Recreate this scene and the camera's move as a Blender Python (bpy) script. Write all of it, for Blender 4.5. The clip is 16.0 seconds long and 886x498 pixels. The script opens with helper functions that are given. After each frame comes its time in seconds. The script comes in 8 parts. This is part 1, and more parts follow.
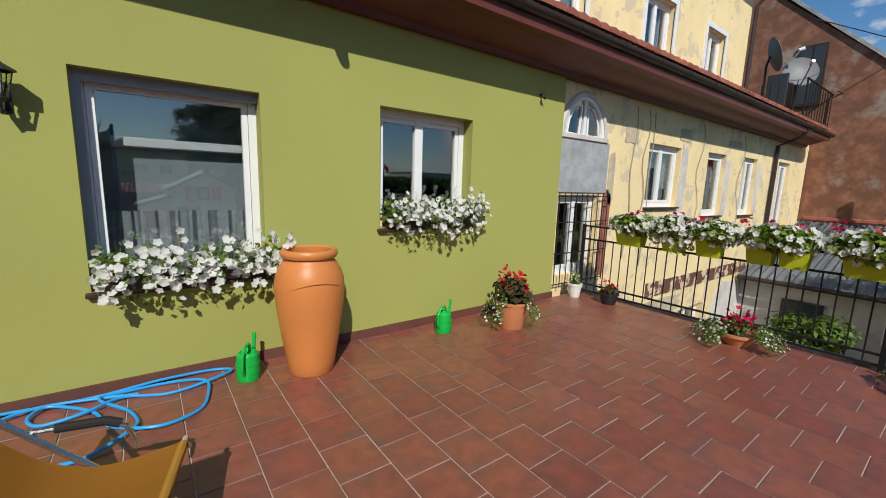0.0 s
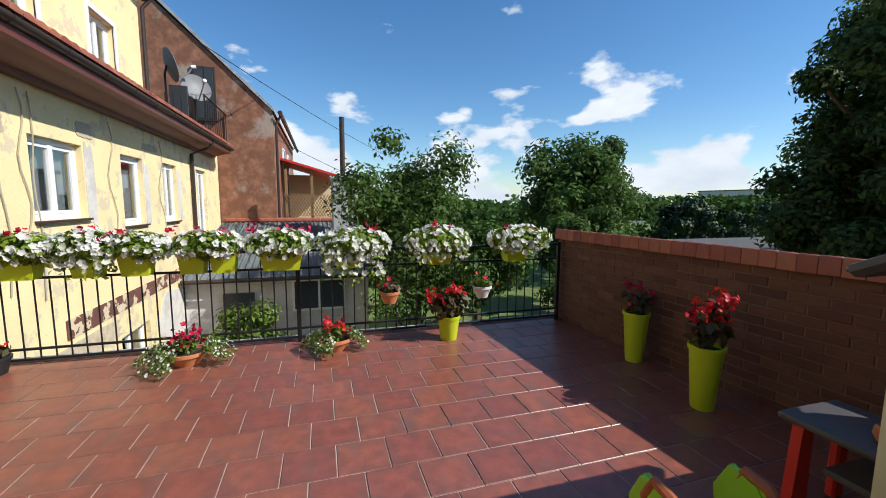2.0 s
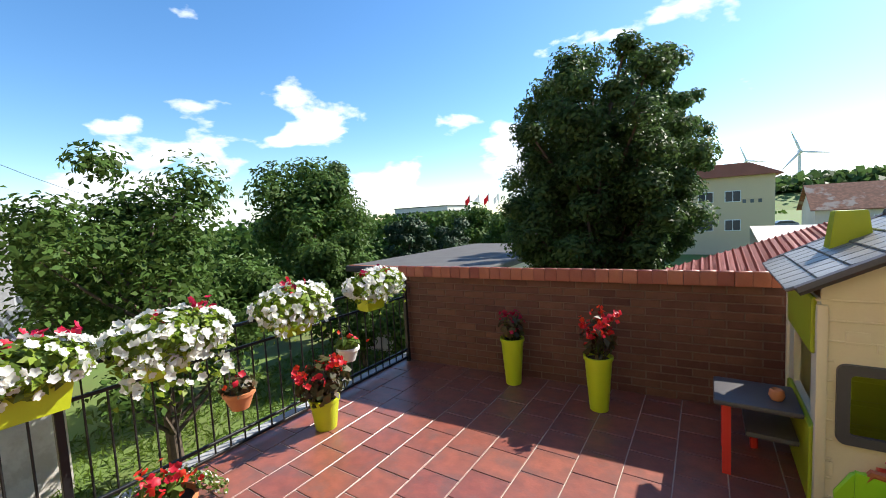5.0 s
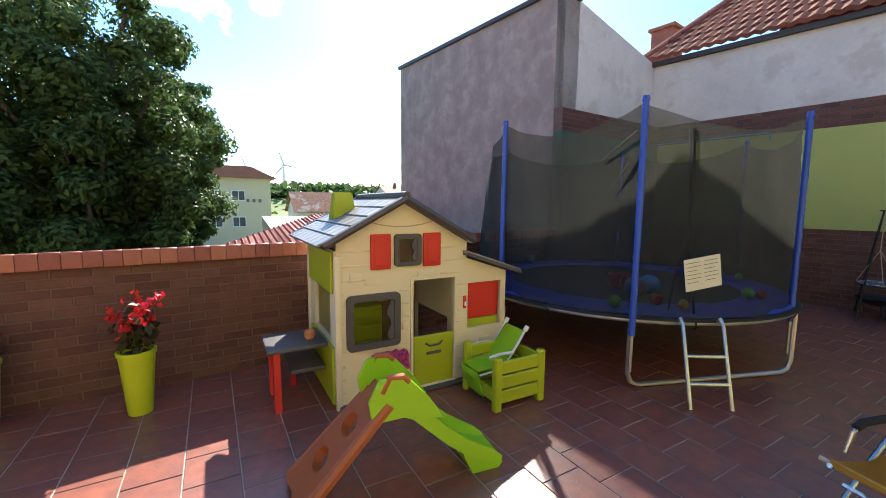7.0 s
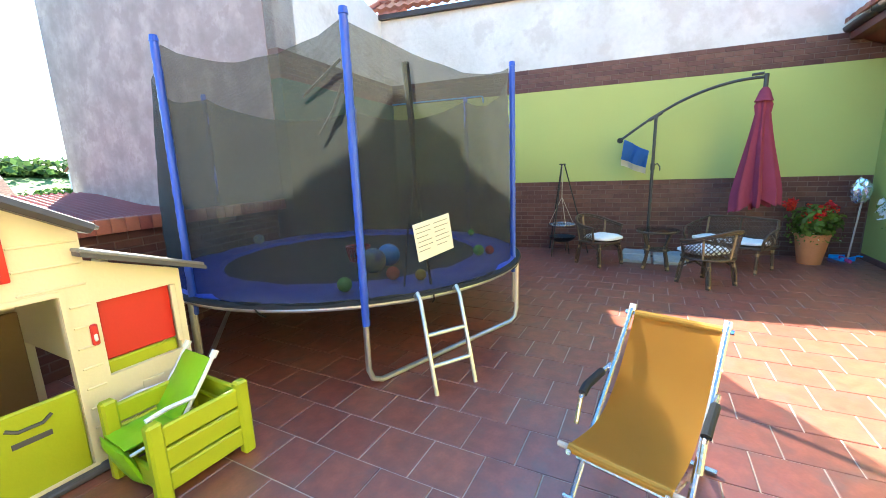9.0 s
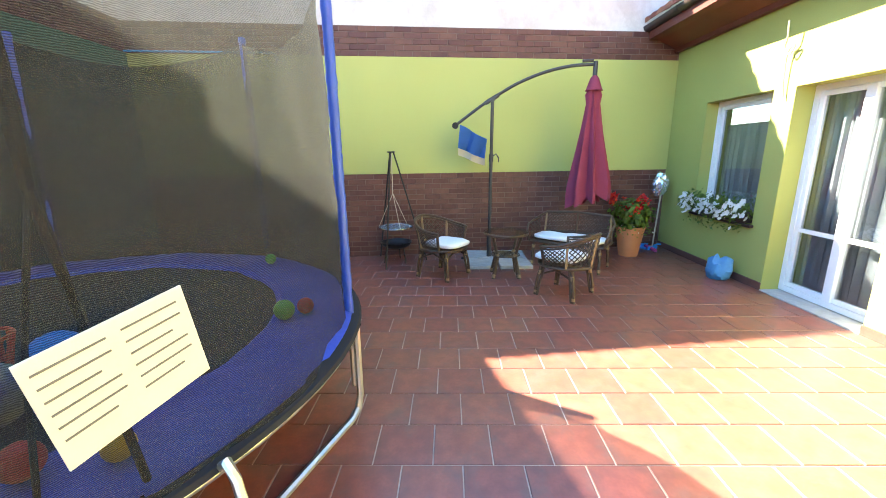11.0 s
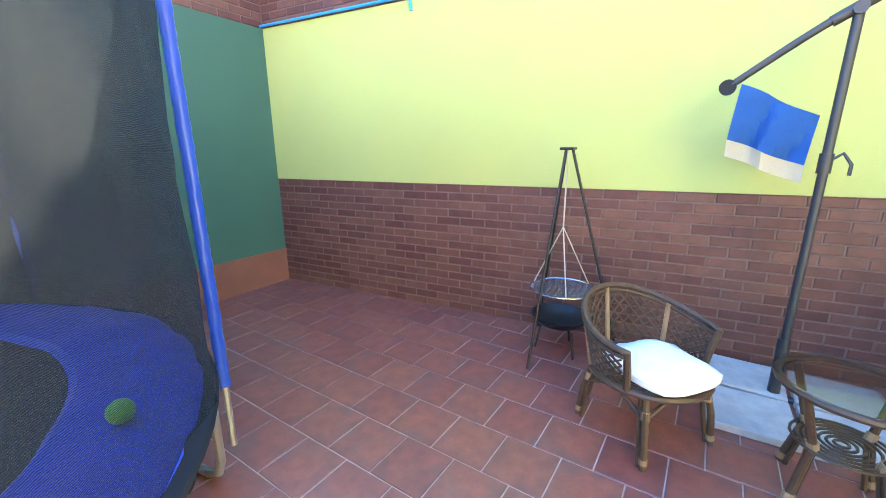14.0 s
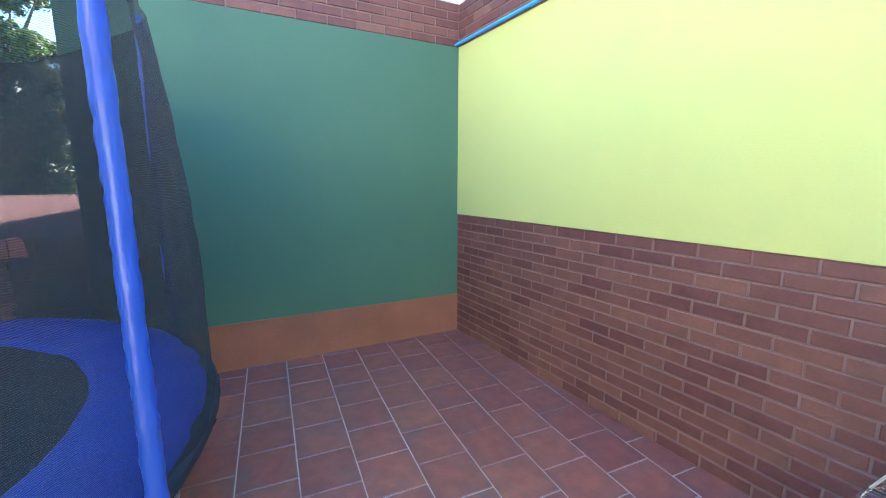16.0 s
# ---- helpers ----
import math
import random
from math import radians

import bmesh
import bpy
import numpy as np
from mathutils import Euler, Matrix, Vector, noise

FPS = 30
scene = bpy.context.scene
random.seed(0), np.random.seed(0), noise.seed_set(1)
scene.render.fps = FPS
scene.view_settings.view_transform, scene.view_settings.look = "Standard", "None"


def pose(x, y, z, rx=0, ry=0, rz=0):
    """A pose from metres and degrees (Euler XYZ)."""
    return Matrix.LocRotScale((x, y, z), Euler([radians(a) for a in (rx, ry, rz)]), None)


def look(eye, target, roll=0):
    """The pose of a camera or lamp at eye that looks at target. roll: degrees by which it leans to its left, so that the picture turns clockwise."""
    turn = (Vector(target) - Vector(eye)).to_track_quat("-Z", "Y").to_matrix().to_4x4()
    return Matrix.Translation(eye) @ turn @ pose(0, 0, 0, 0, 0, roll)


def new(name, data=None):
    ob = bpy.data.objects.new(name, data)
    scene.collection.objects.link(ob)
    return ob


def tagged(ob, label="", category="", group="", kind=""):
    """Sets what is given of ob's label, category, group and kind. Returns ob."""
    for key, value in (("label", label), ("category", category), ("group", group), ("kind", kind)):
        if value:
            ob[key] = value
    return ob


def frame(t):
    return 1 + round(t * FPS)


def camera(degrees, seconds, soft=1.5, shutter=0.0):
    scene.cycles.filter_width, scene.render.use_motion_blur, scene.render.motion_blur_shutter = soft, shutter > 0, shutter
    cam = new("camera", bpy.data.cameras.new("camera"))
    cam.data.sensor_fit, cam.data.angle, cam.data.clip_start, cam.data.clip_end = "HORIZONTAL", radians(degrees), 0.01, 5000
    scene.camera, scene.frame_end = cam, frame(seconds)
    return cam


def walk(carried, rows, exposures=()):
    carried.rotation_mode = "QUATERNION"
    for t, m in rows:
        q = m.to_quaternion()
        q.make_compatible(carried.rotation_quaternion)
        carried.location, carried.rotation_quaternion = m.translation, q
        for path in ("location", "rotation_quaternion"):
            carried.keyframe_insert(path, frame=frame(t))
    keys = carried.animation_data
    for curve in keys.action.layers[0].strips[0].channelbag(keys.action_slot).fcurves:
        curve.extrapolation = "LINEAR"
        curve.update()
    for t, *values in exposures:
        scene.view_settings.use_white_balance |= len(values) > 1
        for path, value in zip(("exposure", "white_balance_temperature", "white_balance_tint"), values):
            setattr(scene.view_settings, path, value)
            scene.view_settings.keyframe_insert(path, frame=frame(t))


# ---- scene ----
cam = camera(96.0, 16.0, soft=0.95)
PATH = [
    (0, (6.643, 4.153, 1.559), (7.822, 5.738, 1.245), 1.74),
    (0.5, (6.796, 4.161, 1.567), (8.444, 5.275, 1.362), 0.61),
    (1, (6.962, 4.145, 1.564), (8.861, 4.734, 1.346), 1.43),
    (1.5, (7.127, 4.190, 1.556), (9.117, 4.127, 1.371), 0.03),
    (2, (7.284, 4.254, 1.566), (9.183, 3.671, 1.336), 0.47),
    (2.5, (7.542, 4.291, 1.593), (9.390, 3.543, 1.435), -0.82),
    (3, (7.772, 4.411, 1.719), (9.551, 3.537, 1.456), 2.21),
    (3.2, (7.848, 4.486, 1.768), (9.616, 3.582, 1.534), 2.13),
    (5.3, (8.784, 5.160, 1.820), (9.630, 3.352, 1.688), -3.03),
    (5.5, (8.816, 5.142, 1.799), (9.475, 3.257, 1.695), -2.88),
    (6, (8.901, 5.084, 1.757), (9.092, 3.095, 1.676), -1.80),
    (6.5, (8.981, 5.121, 1.693), (8.453, 3.196, 1.566), -0.19),
    (7, (8.962, 5.173, 1.623), (7.966, 3.453, 1.403), 0.54),
    (7.5, (8.793, 5.198, 1.585), (7.787, 3.501, 1.255), -1.22),
    (8, (8.520, 5.159, 1.559), (7.155, 3.733, 1.232), 0.08),
    (8.5, (8.231, 4.963, 1.543), (6.569, 3.918, 1.160), -0.13),
    (9, (7.921, 4.788, 1.537), (6.182, 3.876, 1.158), -1.95),
    (9.5, (7.527, 4.623, 1.552), (5.785, 3.736, 1.127), -0.23),
    (10, (7.147, 4.364, 1.530), (5.236, 3.931, 1.127), -1.80),
    (10.2, (7.010, 4.303, 1.540), (5.073, 4.075, 1.101), -1.45),
    (12.3, (4.898, 4.136, 1.572), (2.954, 4.162, 1.102), -0.41),
    (12.5, (4.715, 4.153, 1.574), (2.784, 4.061, 1.063), 0.10),
    (13, (4.275, 4.187, 1.608), (2.355, 3.931, 1.111), -2.44),
    (13.5, (3.865, 4.276, 1.605), (2.101, 3.471, 1.115), -0.93),
    (14, (3.515, 4.266, 1.586), (1.903, 3.183, 1.111), -0.41),
    (14.5, (3.180, 4.204, 1.610), (1.721, 2.884, 1.247), -1.19),
    (15, (2.809, 4.141, 1.615), (1.659, 2.547, 1.244), 1.34),
    (15.5, (2.577, 3.939, 1.596), (1.613, 2.232, 1.201), 3.15),
    (16, (2.372, 3.683, 1.599), (1.584, 1.874, 1.274), 0.17),
]
EXPOSURES = [(0, -0.2, 6400, 8), (1, -0.1, 6300, 8), (2, 0.3, 6300, 8), (3.2, 0.75, 6300, 9), (5.3, 1.0, 6500, 10), (6, 1.05, 6500, 10), (6.5, 1.1, 6400, 10), (7, 1.65, 6600, 10), (8, 2.15, 6500, 6), (8.5, 2.7, 6400, 3), (9, 3.2, 6500, 1), (9.5, 3.4, 6500, 2), (10, 3.55, 6700, 3), (10.2, 3.5, 6800, 4), (12.3, 3.6, 7600, 13), (12.5, 3.7, 7600, 14), (13, 4.1, 7000, 16), (14, 4.3, 6300, 13), (16, 4.35, 6200, 12)]
walk(cam, [(t, look(eye, target, roll)) for t, eye, target, roll in PATH], EXPOSURES)

SKY, SUN = 0.1, 4.9

# ---------- light ----------
SUN_DIR = Vector((-0.52, -0.92, 0.905)).normalized()   # towards the sun
world = bpy.data.worlds.new("sky")
scene.world = world
world.use_nodes = True
wn, wl = world.node_tree.nodes, world.node_tree.links
wn.clear()


def wnode(kind, **kw):
    n = wn.new(kind)
    for k, v in kw.items():
        n.inputs[k].default_value = v
    return n


sky = wn.new("ShaderNodeTexSky")
sky.sky_type = "NISHITA"
sky.sun_disc = False
sky.sun_elevation = math.asin(SUN_DIR.z)
sky.sun_rotation = math.atan2(SUN_DIR.x, SUN_DIR.y)
sky.air_density, sky.dust_density, sky.ozone_density = 1.0, 0.3, 3.0
wtc = wn.new("ShaderNodeTexCoord")
wsep = wn.new("ShaderNodeSeparateXYZ")
wl.new(wtc.outputs["Generated"], wsep.inputs[0])
wdir = wn.new("ShaderNodeVectorMath")
wdir.operation = "MULTIPLY"
wdir.inputs[1].default_value = (1.0, 1.0, 2.2)
wl.new(wtc.outputs["Generated"], wdir.inputs[0])
wnoise = wnode("ShaderNodeTexNoise", Scale=4.2, Detail=10.0, Roughness=0.5, Distortion=0.1)
wl.new(wdir.outputs[0], wnoise.inputs["Vector"])
# more cloud near the horizon than overhead
wlow = wn.new("ShaderNodeMapRange")
wlow.inputs["From Min"].default_value, wlow.inputs["From Max"].default_value = 0.0, 0.36
wlow.inputs["To Min"].default_value, wlow.inputs["To Max"].default_value = 0.045, -0.13
wl.new(wsep.outputs["Z"], wlow.inputs["Value"])
wsum = wn.new("ShaderNodeMath")
wsum.operation = "ADD"
wl.new(wnoise.outputs["Fac"], wsum.inputs[0])
wl.new(wlow.outputs[0], wsum.inputs[1])
wbig = wnode("ShaderNodeTexNoise", Scale=1.7, Detail=2.0, Roughness=0.5)
wl.new(wdir.outputs[0], wbig.inputs["Vector"])
wgather = wn.new("ShaderNodeMath")
wgather.operation = "MULTIPLY_ADD"
wgather.inputs[1].default_value = 0.35
wl.new(wbig.outputs["Fac"], wgather.inputs[0])
wl.new(wsum.outputs[0], wgather.inputs[2])
wramp = wn.new("ShaderNodeValToRGB")
wramp.color_ramp.elements[0].position, wramp.color_ramp.elements[1].position = 0.70, 0.75
wl.new(wgather.outputs[0], wramp.inputs["Fac"])
wshade = wnode("ShaderNodeTexNoise", Scale=5.0, Detail=6.0, Roughness=0.6)
wl.new(wdir.outputs[0], wshade.inputs["Vector"])
wcloud = wn.new("ShaderNodeMix")
wcloud.data_type = "RGBA"
wcloud.inputs["A"].default_value = (4.0, 4.7, 5.8, 1)
wcloud.inputs["B"].default_value = (9.5, 9.6, 9.8, 1)
wl.new(wshade.outputs["Fac"], wcloud.inputs["Factor"])
wmix = wn.new("ShaderNodeMix")
wmix.data_type = "RGBA"
wl.new(wramp.outputs["Color"], wmix.inputs["Factor"])
whsv = wn.new("ShaderNodeHueSaturation")
whsv.inputs["Saturation"].default_value, whsv.inputs["Value"].default_value = 1.22, 1.2
wl.new(sky.outputs["Color"], whsv.inputs["Color"])
wl.new(whsv.outputs["Color"], wmix.inputs["A"])
wl.new(wcloud.outputs["Result"], wmix.inputs["B"])
wbg = wn.new("ShaderNodeBackground")
wbg.inputs["Strength"].default_value = SKY
wl.new(wmix.outputs["Result"], wbg.inputs["Color"])
wout = wn.new("ShaderNodeOutputWorld")
wl.new(wbg.outputs[0], wout.inputs[0])

sun_data = bpy.data.lights.new("sun", "SUN")
sun_data.energy, sun_data.angle, sun_data.color = SUN, radians(0.55), (1.0, 0.95, 0.86)
sun = new("sun", sun_data)
sun.matrix_world = look(SUN_DIR * 60, (0, 0, 0))


# ---------- materials ----------
def mat(name, col, rough=0.7, metal=0.0, vary=0.25, scale=6.0, bump=0.15, fine=60.0, rand="", hue=None, spec=0.4, stain=0.0,
        stain_col=(0.05, 0.045, 0.04), stain_scale=1.2, translucent=0.0, alpha=1.0, spread=0.25, hue_spread=0.02, stain_lo=0.52, stain_hi=0.66, edge=0.0, edge_col=(0.1, 0.07, 0.06), coords="Object"):
    m = bpy.data.materials.new(name)
    m.use_nodes = True
    n, l = m.node_tree.nodes, m.node_tree.links
    b = n["Principled BSDF"]
    b.inputs["Roughness"].default_value, b.inputs["Metallic"].default_value = rough, metal
    b.inputs["Specular IOR Level"].default_value = spec
    tc = n.new("ShaderNodeTexCoord")
    geo = n.new("ShaderNodeNewGeometry")
    src = geo.outputs["Position"] if coords == "World" else tc.outputs["Object"]
    big = n.new("ShaderNodeTexNoise")
    big.inputs["Scale"].default_value, big.inputs["Detail"].default_value = scale, 5
    small = n.new("ShaderNodeTexNoise")
    small.inputs["Scale"].default_value, small.inputs["Detail"].default_value = fine, 4
    l.new(src, big.inputs["Vector"])
    l.new(src, small.inputs["Vector"])
    second = hue or tuple(c * 0.55 for c in col)
    f1 = n.new("ShaderNodeMapRange")
    f1.inputs["From Min"].default_value, f1.inputs["From Max"].default_value = 0.35, 0.68
    f1.inputs["To Max"].default_value = vary * 1.6
    l.new(big.outputs["Fac"], f1.inputs["Value"])
    f2 = n.new("ShaderNodeMapRange")
    f2.inputs["From Min"].default_value, f2.inputs["From Max"].default_value = 0.4, 0.7
    f2.inputs["To Max"].default_value = vary * 0.8
    l.new(small.outputs["Fac"], f2.inputs["Value"])
    m1 = n.new("ShaderNodeMix")
    m1.data_type = "RGBA"
    m1.inputs["A"].default_value, m1.inputs["B"].default_value = (*col, 1), (*second, 1)
    l.new(f1.outputs[0], m1.inputs["Factor"])
    m2 = n.new("ShaderNodeMix")
    m2.data_type = "RGBA"
    m2.inputs["B"].default_value = (*(c * 0.6 for c in col), 1)
    l.new(m1.outputs["Result"], m2.inputs["A"])
    l.new(f2.outputs[0], m2.inputs["Factor"])
    out = m2.outputs["Result"]
    if edge:
        uv = n.new("ShaderNodeUVMap")
        sub = n.new("ShaderNodeVectorMath")
        sub.operation = "SUBTRACT"
        sub.inputs[1].default_value = (0.5, 0.5, 0.0)
        l.new(uv.outputs[0], sub.inputs[0])
        ab = n.new("ShaderNodeVectorMath")
        ab.operation = "ABSOLUTE"
        l.new(sub.outputs[0], ab.inputs[0])
        sp = n.new("ShaderNodeSeparateXYZ")
        l.new(ab.outputs[0], sp.inputs[0])
        mx = n.new("ShaderNodeMath")
        mx.operation = "MAXIMUM"
        l.new(sp.outputs["X"], mx.inputs[0])
        l.new(sp.outputs["Y"], mx.inputs[1])
        wob = n.new("ShaderNodeMath")
        wob.operation = "MULTIPLY_ADD"
        wob.inputs[1].default_value = 0.45
        l.new(big.outputs["Fac"], wob.inputs[0])
        l.new(mx.outputs[0], wob.inputs[2])
        er = n.new("ShaderNodeMapRange")
        er.inputs["From Min"].default_value, er.inputs["From Max"].default_value = 0.42, 0.74
        er.inputs["To Max"].default_value = edge
        l.new(wob.outputs[0], er.inputs["Value"])
        me = n.new("ShaderNodeMix")
        me.data_type = "RGBA"
        me.inputs["B"].default_value = (*edge_col, 1)
        l.new(out, me.inputs["A"])
        l.new(er.outputs[0], me.inputs["Factor"])
        out = me.outputs["Result"]
    if rand:
        if rand == "object":
            r = n.new("ShaderNodeObjectInfo").outputs["Random"]
        else:
            r = geo.outputs["Random Per Island"]
        hsv = n.new("ShaderNodeHueSaturation")
        rv = n.new("ShaderNodeMapRange")
        rv.inputs["To Min"].default_value, rv.inputs["To Max"].default_value = 1 - spread, 1 + spread
        l.new(r, rv.inputs["Value"])
        l.new(rv.outputs[0], hsv.inputs["Value"])
        rh = n.new("ShaderNodeMath")
        rh.operation = "MULTIPLY_ADD"
        rh.inputs[1].default_value, rh.inputs[2].default_value = hue_spread, 0.5 - hue_spread / 2
        l.new(r, rh.inputs[0])
        l.new(rh.outputs[0], hsv.inputs["Hue"])
        l.new(out, hsv.inputs["Color"])
        out = hsv.outputs["Color"]
    if stain:
        sn = n.new("ShaderNodeTexNoise")
        sn.inputs["Scale"].default_value, sn.inputs["Detail"].default_value, sn.inputs["Roughness"].default_value = stain_scale, 8, 0.65
        l.new(geo.outputs["Position"], sn.inputs["Vector"])
        sr = n.new("ShaderNodeMapRange")
        sr.inputs["From Min"].default_value, sr.inputs["From Max"].default_value = stain_lo, stain_hi
        sr.inputs["To Max"].default_value = stain
        l.new(sn.outputs["Fac"], sr.inputs["Value"])
        ms = n.new("ShaderNodeMix")
        ms.data_type = "RGBA"
        ms.inputs["B"].default_value = (*stain_col, 1)
        l.new(out, ms.inputs["A"])
        l.new(sr.outputs[0], ms.inputs["Factor"])
        out = ms.outputs["Result"]
    l.new(out, b.inputs["Base Color"])
    if bump:
        bp = n.new("ShaderNodeBump")
        bp.inputs["Strength"].default_value, bp.inputs["Distance"].default_value = bump, 0.01
        l.new(small.outputs["Fac"], bp.inputs["Height"])
        l.new(bp.outputs[0], b.inputs["Normal"])
    o = n["Material Output"]
    if translucent:
        tr = n.new("ShaderNodeBsdfTranslucent")
        l.new(out, tr.inputs["Color"])
        mxs = n.new("ShaderNodeMixShader")
        mxs.inputs[0].default_value = translucent
        l.new(b.outputs[0], mxs.inputs[1])
        l.new(tr.outputs[0], mxs.inputs[2])
        l.new(mxs.outputs[0], o.inputs["Surface"])
        last = mxs.outputs[0]
    else:
        last = b.outputs[0]
    if alpha < 1:
        tp = n.new("ShaderNodeBsdfTransparent")
        mxa = n.new("ShaderNodeMixShader")
        mxa.inputs[0].default_value = alpha
        l.new(tp.outputs[0], mxa.inputs[1])
        l.new(last, mxa.inputs[2])
        l.new(mxa.outputs[0], o.inputs["Surface"])
    return m


def glass_mat(name, tint=(0.75, 0.8, 0.82), gloss=0.25):
    m = bpy.data.materials.new(name)
    m.use_nodes = True
    n, l = m.node_tree.nodes, m.node_tree.links
    n.remove(n["Principled BSDF"])
    tp = n.new("ShaderNodeBsdfTransparent")
    tp.inputs["Color"].default_value = (*tint, 1)
    gl = n.new("ShaderNodeBsdfGlossy")
    gl.inputs["Roughness"].default_value = 0.02
    fr = n.new("ShaderNodeLayerWeight")
    fr.inputs["Blend"].default_value = 0.5
    pw = n.new("ShaderNodeMath")
    pw.operation = "POWER"
    pw.inputs[1].default_value = 4.0
    l.new(fr.outputs["Facing"], pw.inputs[0])
    ad = n.new("ShaderNodeMath")
    ad.operation = "MULTIPLY_ADD"
    ad.inputs[1].default_value, ad.inputs[2].default_value = 0.6, gloss
    l.new(pw.outputs[0], ad.inputs[0])
    mx = n.new("ShaderNodeMixShader")
    l.new(ad.outputs[0], mx.inputs[0])
    l.new(tp.outputs[0], mx.inputs[1])
    l.new(gl.outputs[0], mx.inputs[2])
    l.new(mx.outputs[0], n["Material Output"].inputs["Surface"])
    return m


M = {}
M["green_wall"] = mat("green_wall_paint", (0.36, 0.37, 0.10), 0.85, vary=0.1, scale=0.7, bump=0.25, fine=160, coords="World")
M["lime_wall"] = mat("lime_wall_paint", (0.43, 0.46, 0.145), 0.85, vary=0.1, scale=0.6, bump=0.25, fine=140, coords="World")
M["dark_green"] = mat("dark_green_paint", (0.05, 0.13, 0.085), 0.8, vary=0.15, scale=0.8, bump=0.25, fine=120, coords="World")
M["yellow_wall"] = mat("peeling_yellow_plaster", (0.88, 0.70, 0.39), 0.9, vary=0.16, scale=1.5, bump=0.6, fine=30, stain=0.8, stain_col=(0.60, 0.50, 0.36), stain_scale=2.6, stain_lo=0.56, stain_hi=0.58, coords="World")
M["old_plaster"] = mat("old_grey_plaster", (0.42, 0.43, 0.44), 0.95, vary=0.4, scale=5.0, bump=1.0, fine=18, stain=0.5, stain_col=(0.2, 0.19, 0.18), coords="World")
M["scar"] = mat("beige_bared_render", (0.60, 0.50, 0.36), 0.95, vary=0.4, scale=7, bump=0.9, fine=22, coords="World")
M["white_plaster"] = mat("whitewashed_plaster", (0.68, 0.64, 0.60), 0.95, vary=0.2, scale=1.2, bump=0.9, fine=14, stain=0.7, stain_col=(0.5, 0.45, 0.41), stain_scale=1.7, stain_lo=0.5, stain_hi=0.6, coords="World")
M["grey_wall"] = mat("grey_pink_plaster", (0.45, 0.36, 0.335), 0.95, vary=0.45, scale=2.4, bump=1.0, fine=9, stain=0.7, stain_col=(0.31, 0.24, 0.225), stain_scale=2.6, stain_lo=0.5, stain_hi=0.57, coords="World")
M["brown_gable"] = mat("bare_brown_brick_plaster", (0.34, 0.155, 0.095), 0.95, vary=0.9, scale=3.0, bump=1.0, fine=7, stain=0.8, stain_col=(0.36, 0.31, 0.26), stain_scale=0.45, stain_lo=0.55, stain_hi=0.62, coords="World")
M["red_wood"] = mat("red_brown_boards", (0.15, 0.038, 0.026), 0.5, vary=0.3, scale=3, bump=0.2, coords="World")
M["band_paint"] = mat("flaking_dark_red_paint", (0.16, 0.065, 0.05), 0.9, vary=0.3, scale=4, bump=0.6, fine=30, stain=0.95, stain_col=(0.66, 0.54, 0.38), stain_scale=3.2, stain_lo=0.52, stain_hi=0.54, coords="World")
M["gutter"] = mat("dark_brown_gutter", (0.05, 0.035, 0.03), 0.4, vary=0.2)
M["roof_tile"] = mat("red_roof_tile", (0.35, 0.11, 0.07), 0.8, vary=0.4, scale=2, rand="island")
M["skirting"] = mat("brown_skirting_tile", (0.15, 0.06, 0.045), 0.5, vary=0.3, scale=5)
M["red_plinth"] = mat("red_painted_plinth", (0.25, 0.10, 0.06), 0.8, vary=0.3, scale=2)
M["tile"] = mat("terracotta_floor_tile", (0.295, 0.088, 0.057), 0.36, vary=0.42, scale=11, bump=0.09, fine=55, rand="object", spread=0.09, edge=0.38, edge_col=(0.125, 0.066, 0.054), coords="World", stain=0.45, stain_col=(0.12, 0.085, 0.075), stain_scale=4.5, spec=0.8, hue_spread=0.008)
M["tile_i"] = mat("terracotta_floor_tile_joined", (0.295, 0.088, 0.057), 0.36, vary=0.42, scale=11, bump=0.09, fine=55, rand="island", spread=0.09, edge=0.38, edge_col=(0.125, 0.066, 0.054), coords="World", stain=0.45, stain_col=(0.12, 0.085, 0.075), stain_scale=4.5, spec=0.8, hue_spread=0.008)
M["grout"] = mat("cement_grout", (0.55, 0.46, 0.38), 0.9, vary=0.35, scale=3, coords="World")
M["brick"] = mat("dark_red_clinker_brick", (0.135, 0.053, 0.04), 0.6, vary=0.35, scale=8, fine=70, rand="object", coords="World")
M["brick_i"] = mat("dark_red_clinker_brick_joined", (0.135, 0.053, 0.04), 0.6, vary=0.35, scale=8, fine=70, rand="island", coords="World")
M["mortar"] = mat("grey_mortar", (0.19, 0.125, 0.102), 0.9, vary=0.3, scale=6, coords="World")
M["cap"] = mat("red_cap_tile", (0.33, 0.10, 0.065), 0.5, vary=0.25, scale=6, rand="object")
M["iron"] = mat("black_painted_iron", (0.012, 0.012, 0.013), 0.45, vary=0.2)
M["white_pvc"] = mat("white_window_plastic", (0.8, 0.8, 0.8), 0.35, vary=0.05)
M["grey_pvc"] = mat("grey_shutter_guide", (0.3, 0.33, 0.36), 0.4, vary=0.05)
M["glass"] = glass_mat("window_glass", gloss=0.16)
M["curtain"] = mat("white_net_curtain", (0.52, 0.54, 0.57), 0.9, vary=0.15, scale=12, translucent=0.4)
# dark grey so that the indoor shade is already in the colour
M["room"] = mat("room_painted_dim", (0.11, 0.115, 0.125), 0.9, vary=0.2)
M["sill"] = mat("brown_window_sill", (0.055, 0.03, 0.028), 0.35, vary=0.2)
M["terracotta"] = mat("terracotta_clay", (0.55, 0.21, 0.09), 0.6, vary=0.18, scale=4, bump=0.1)
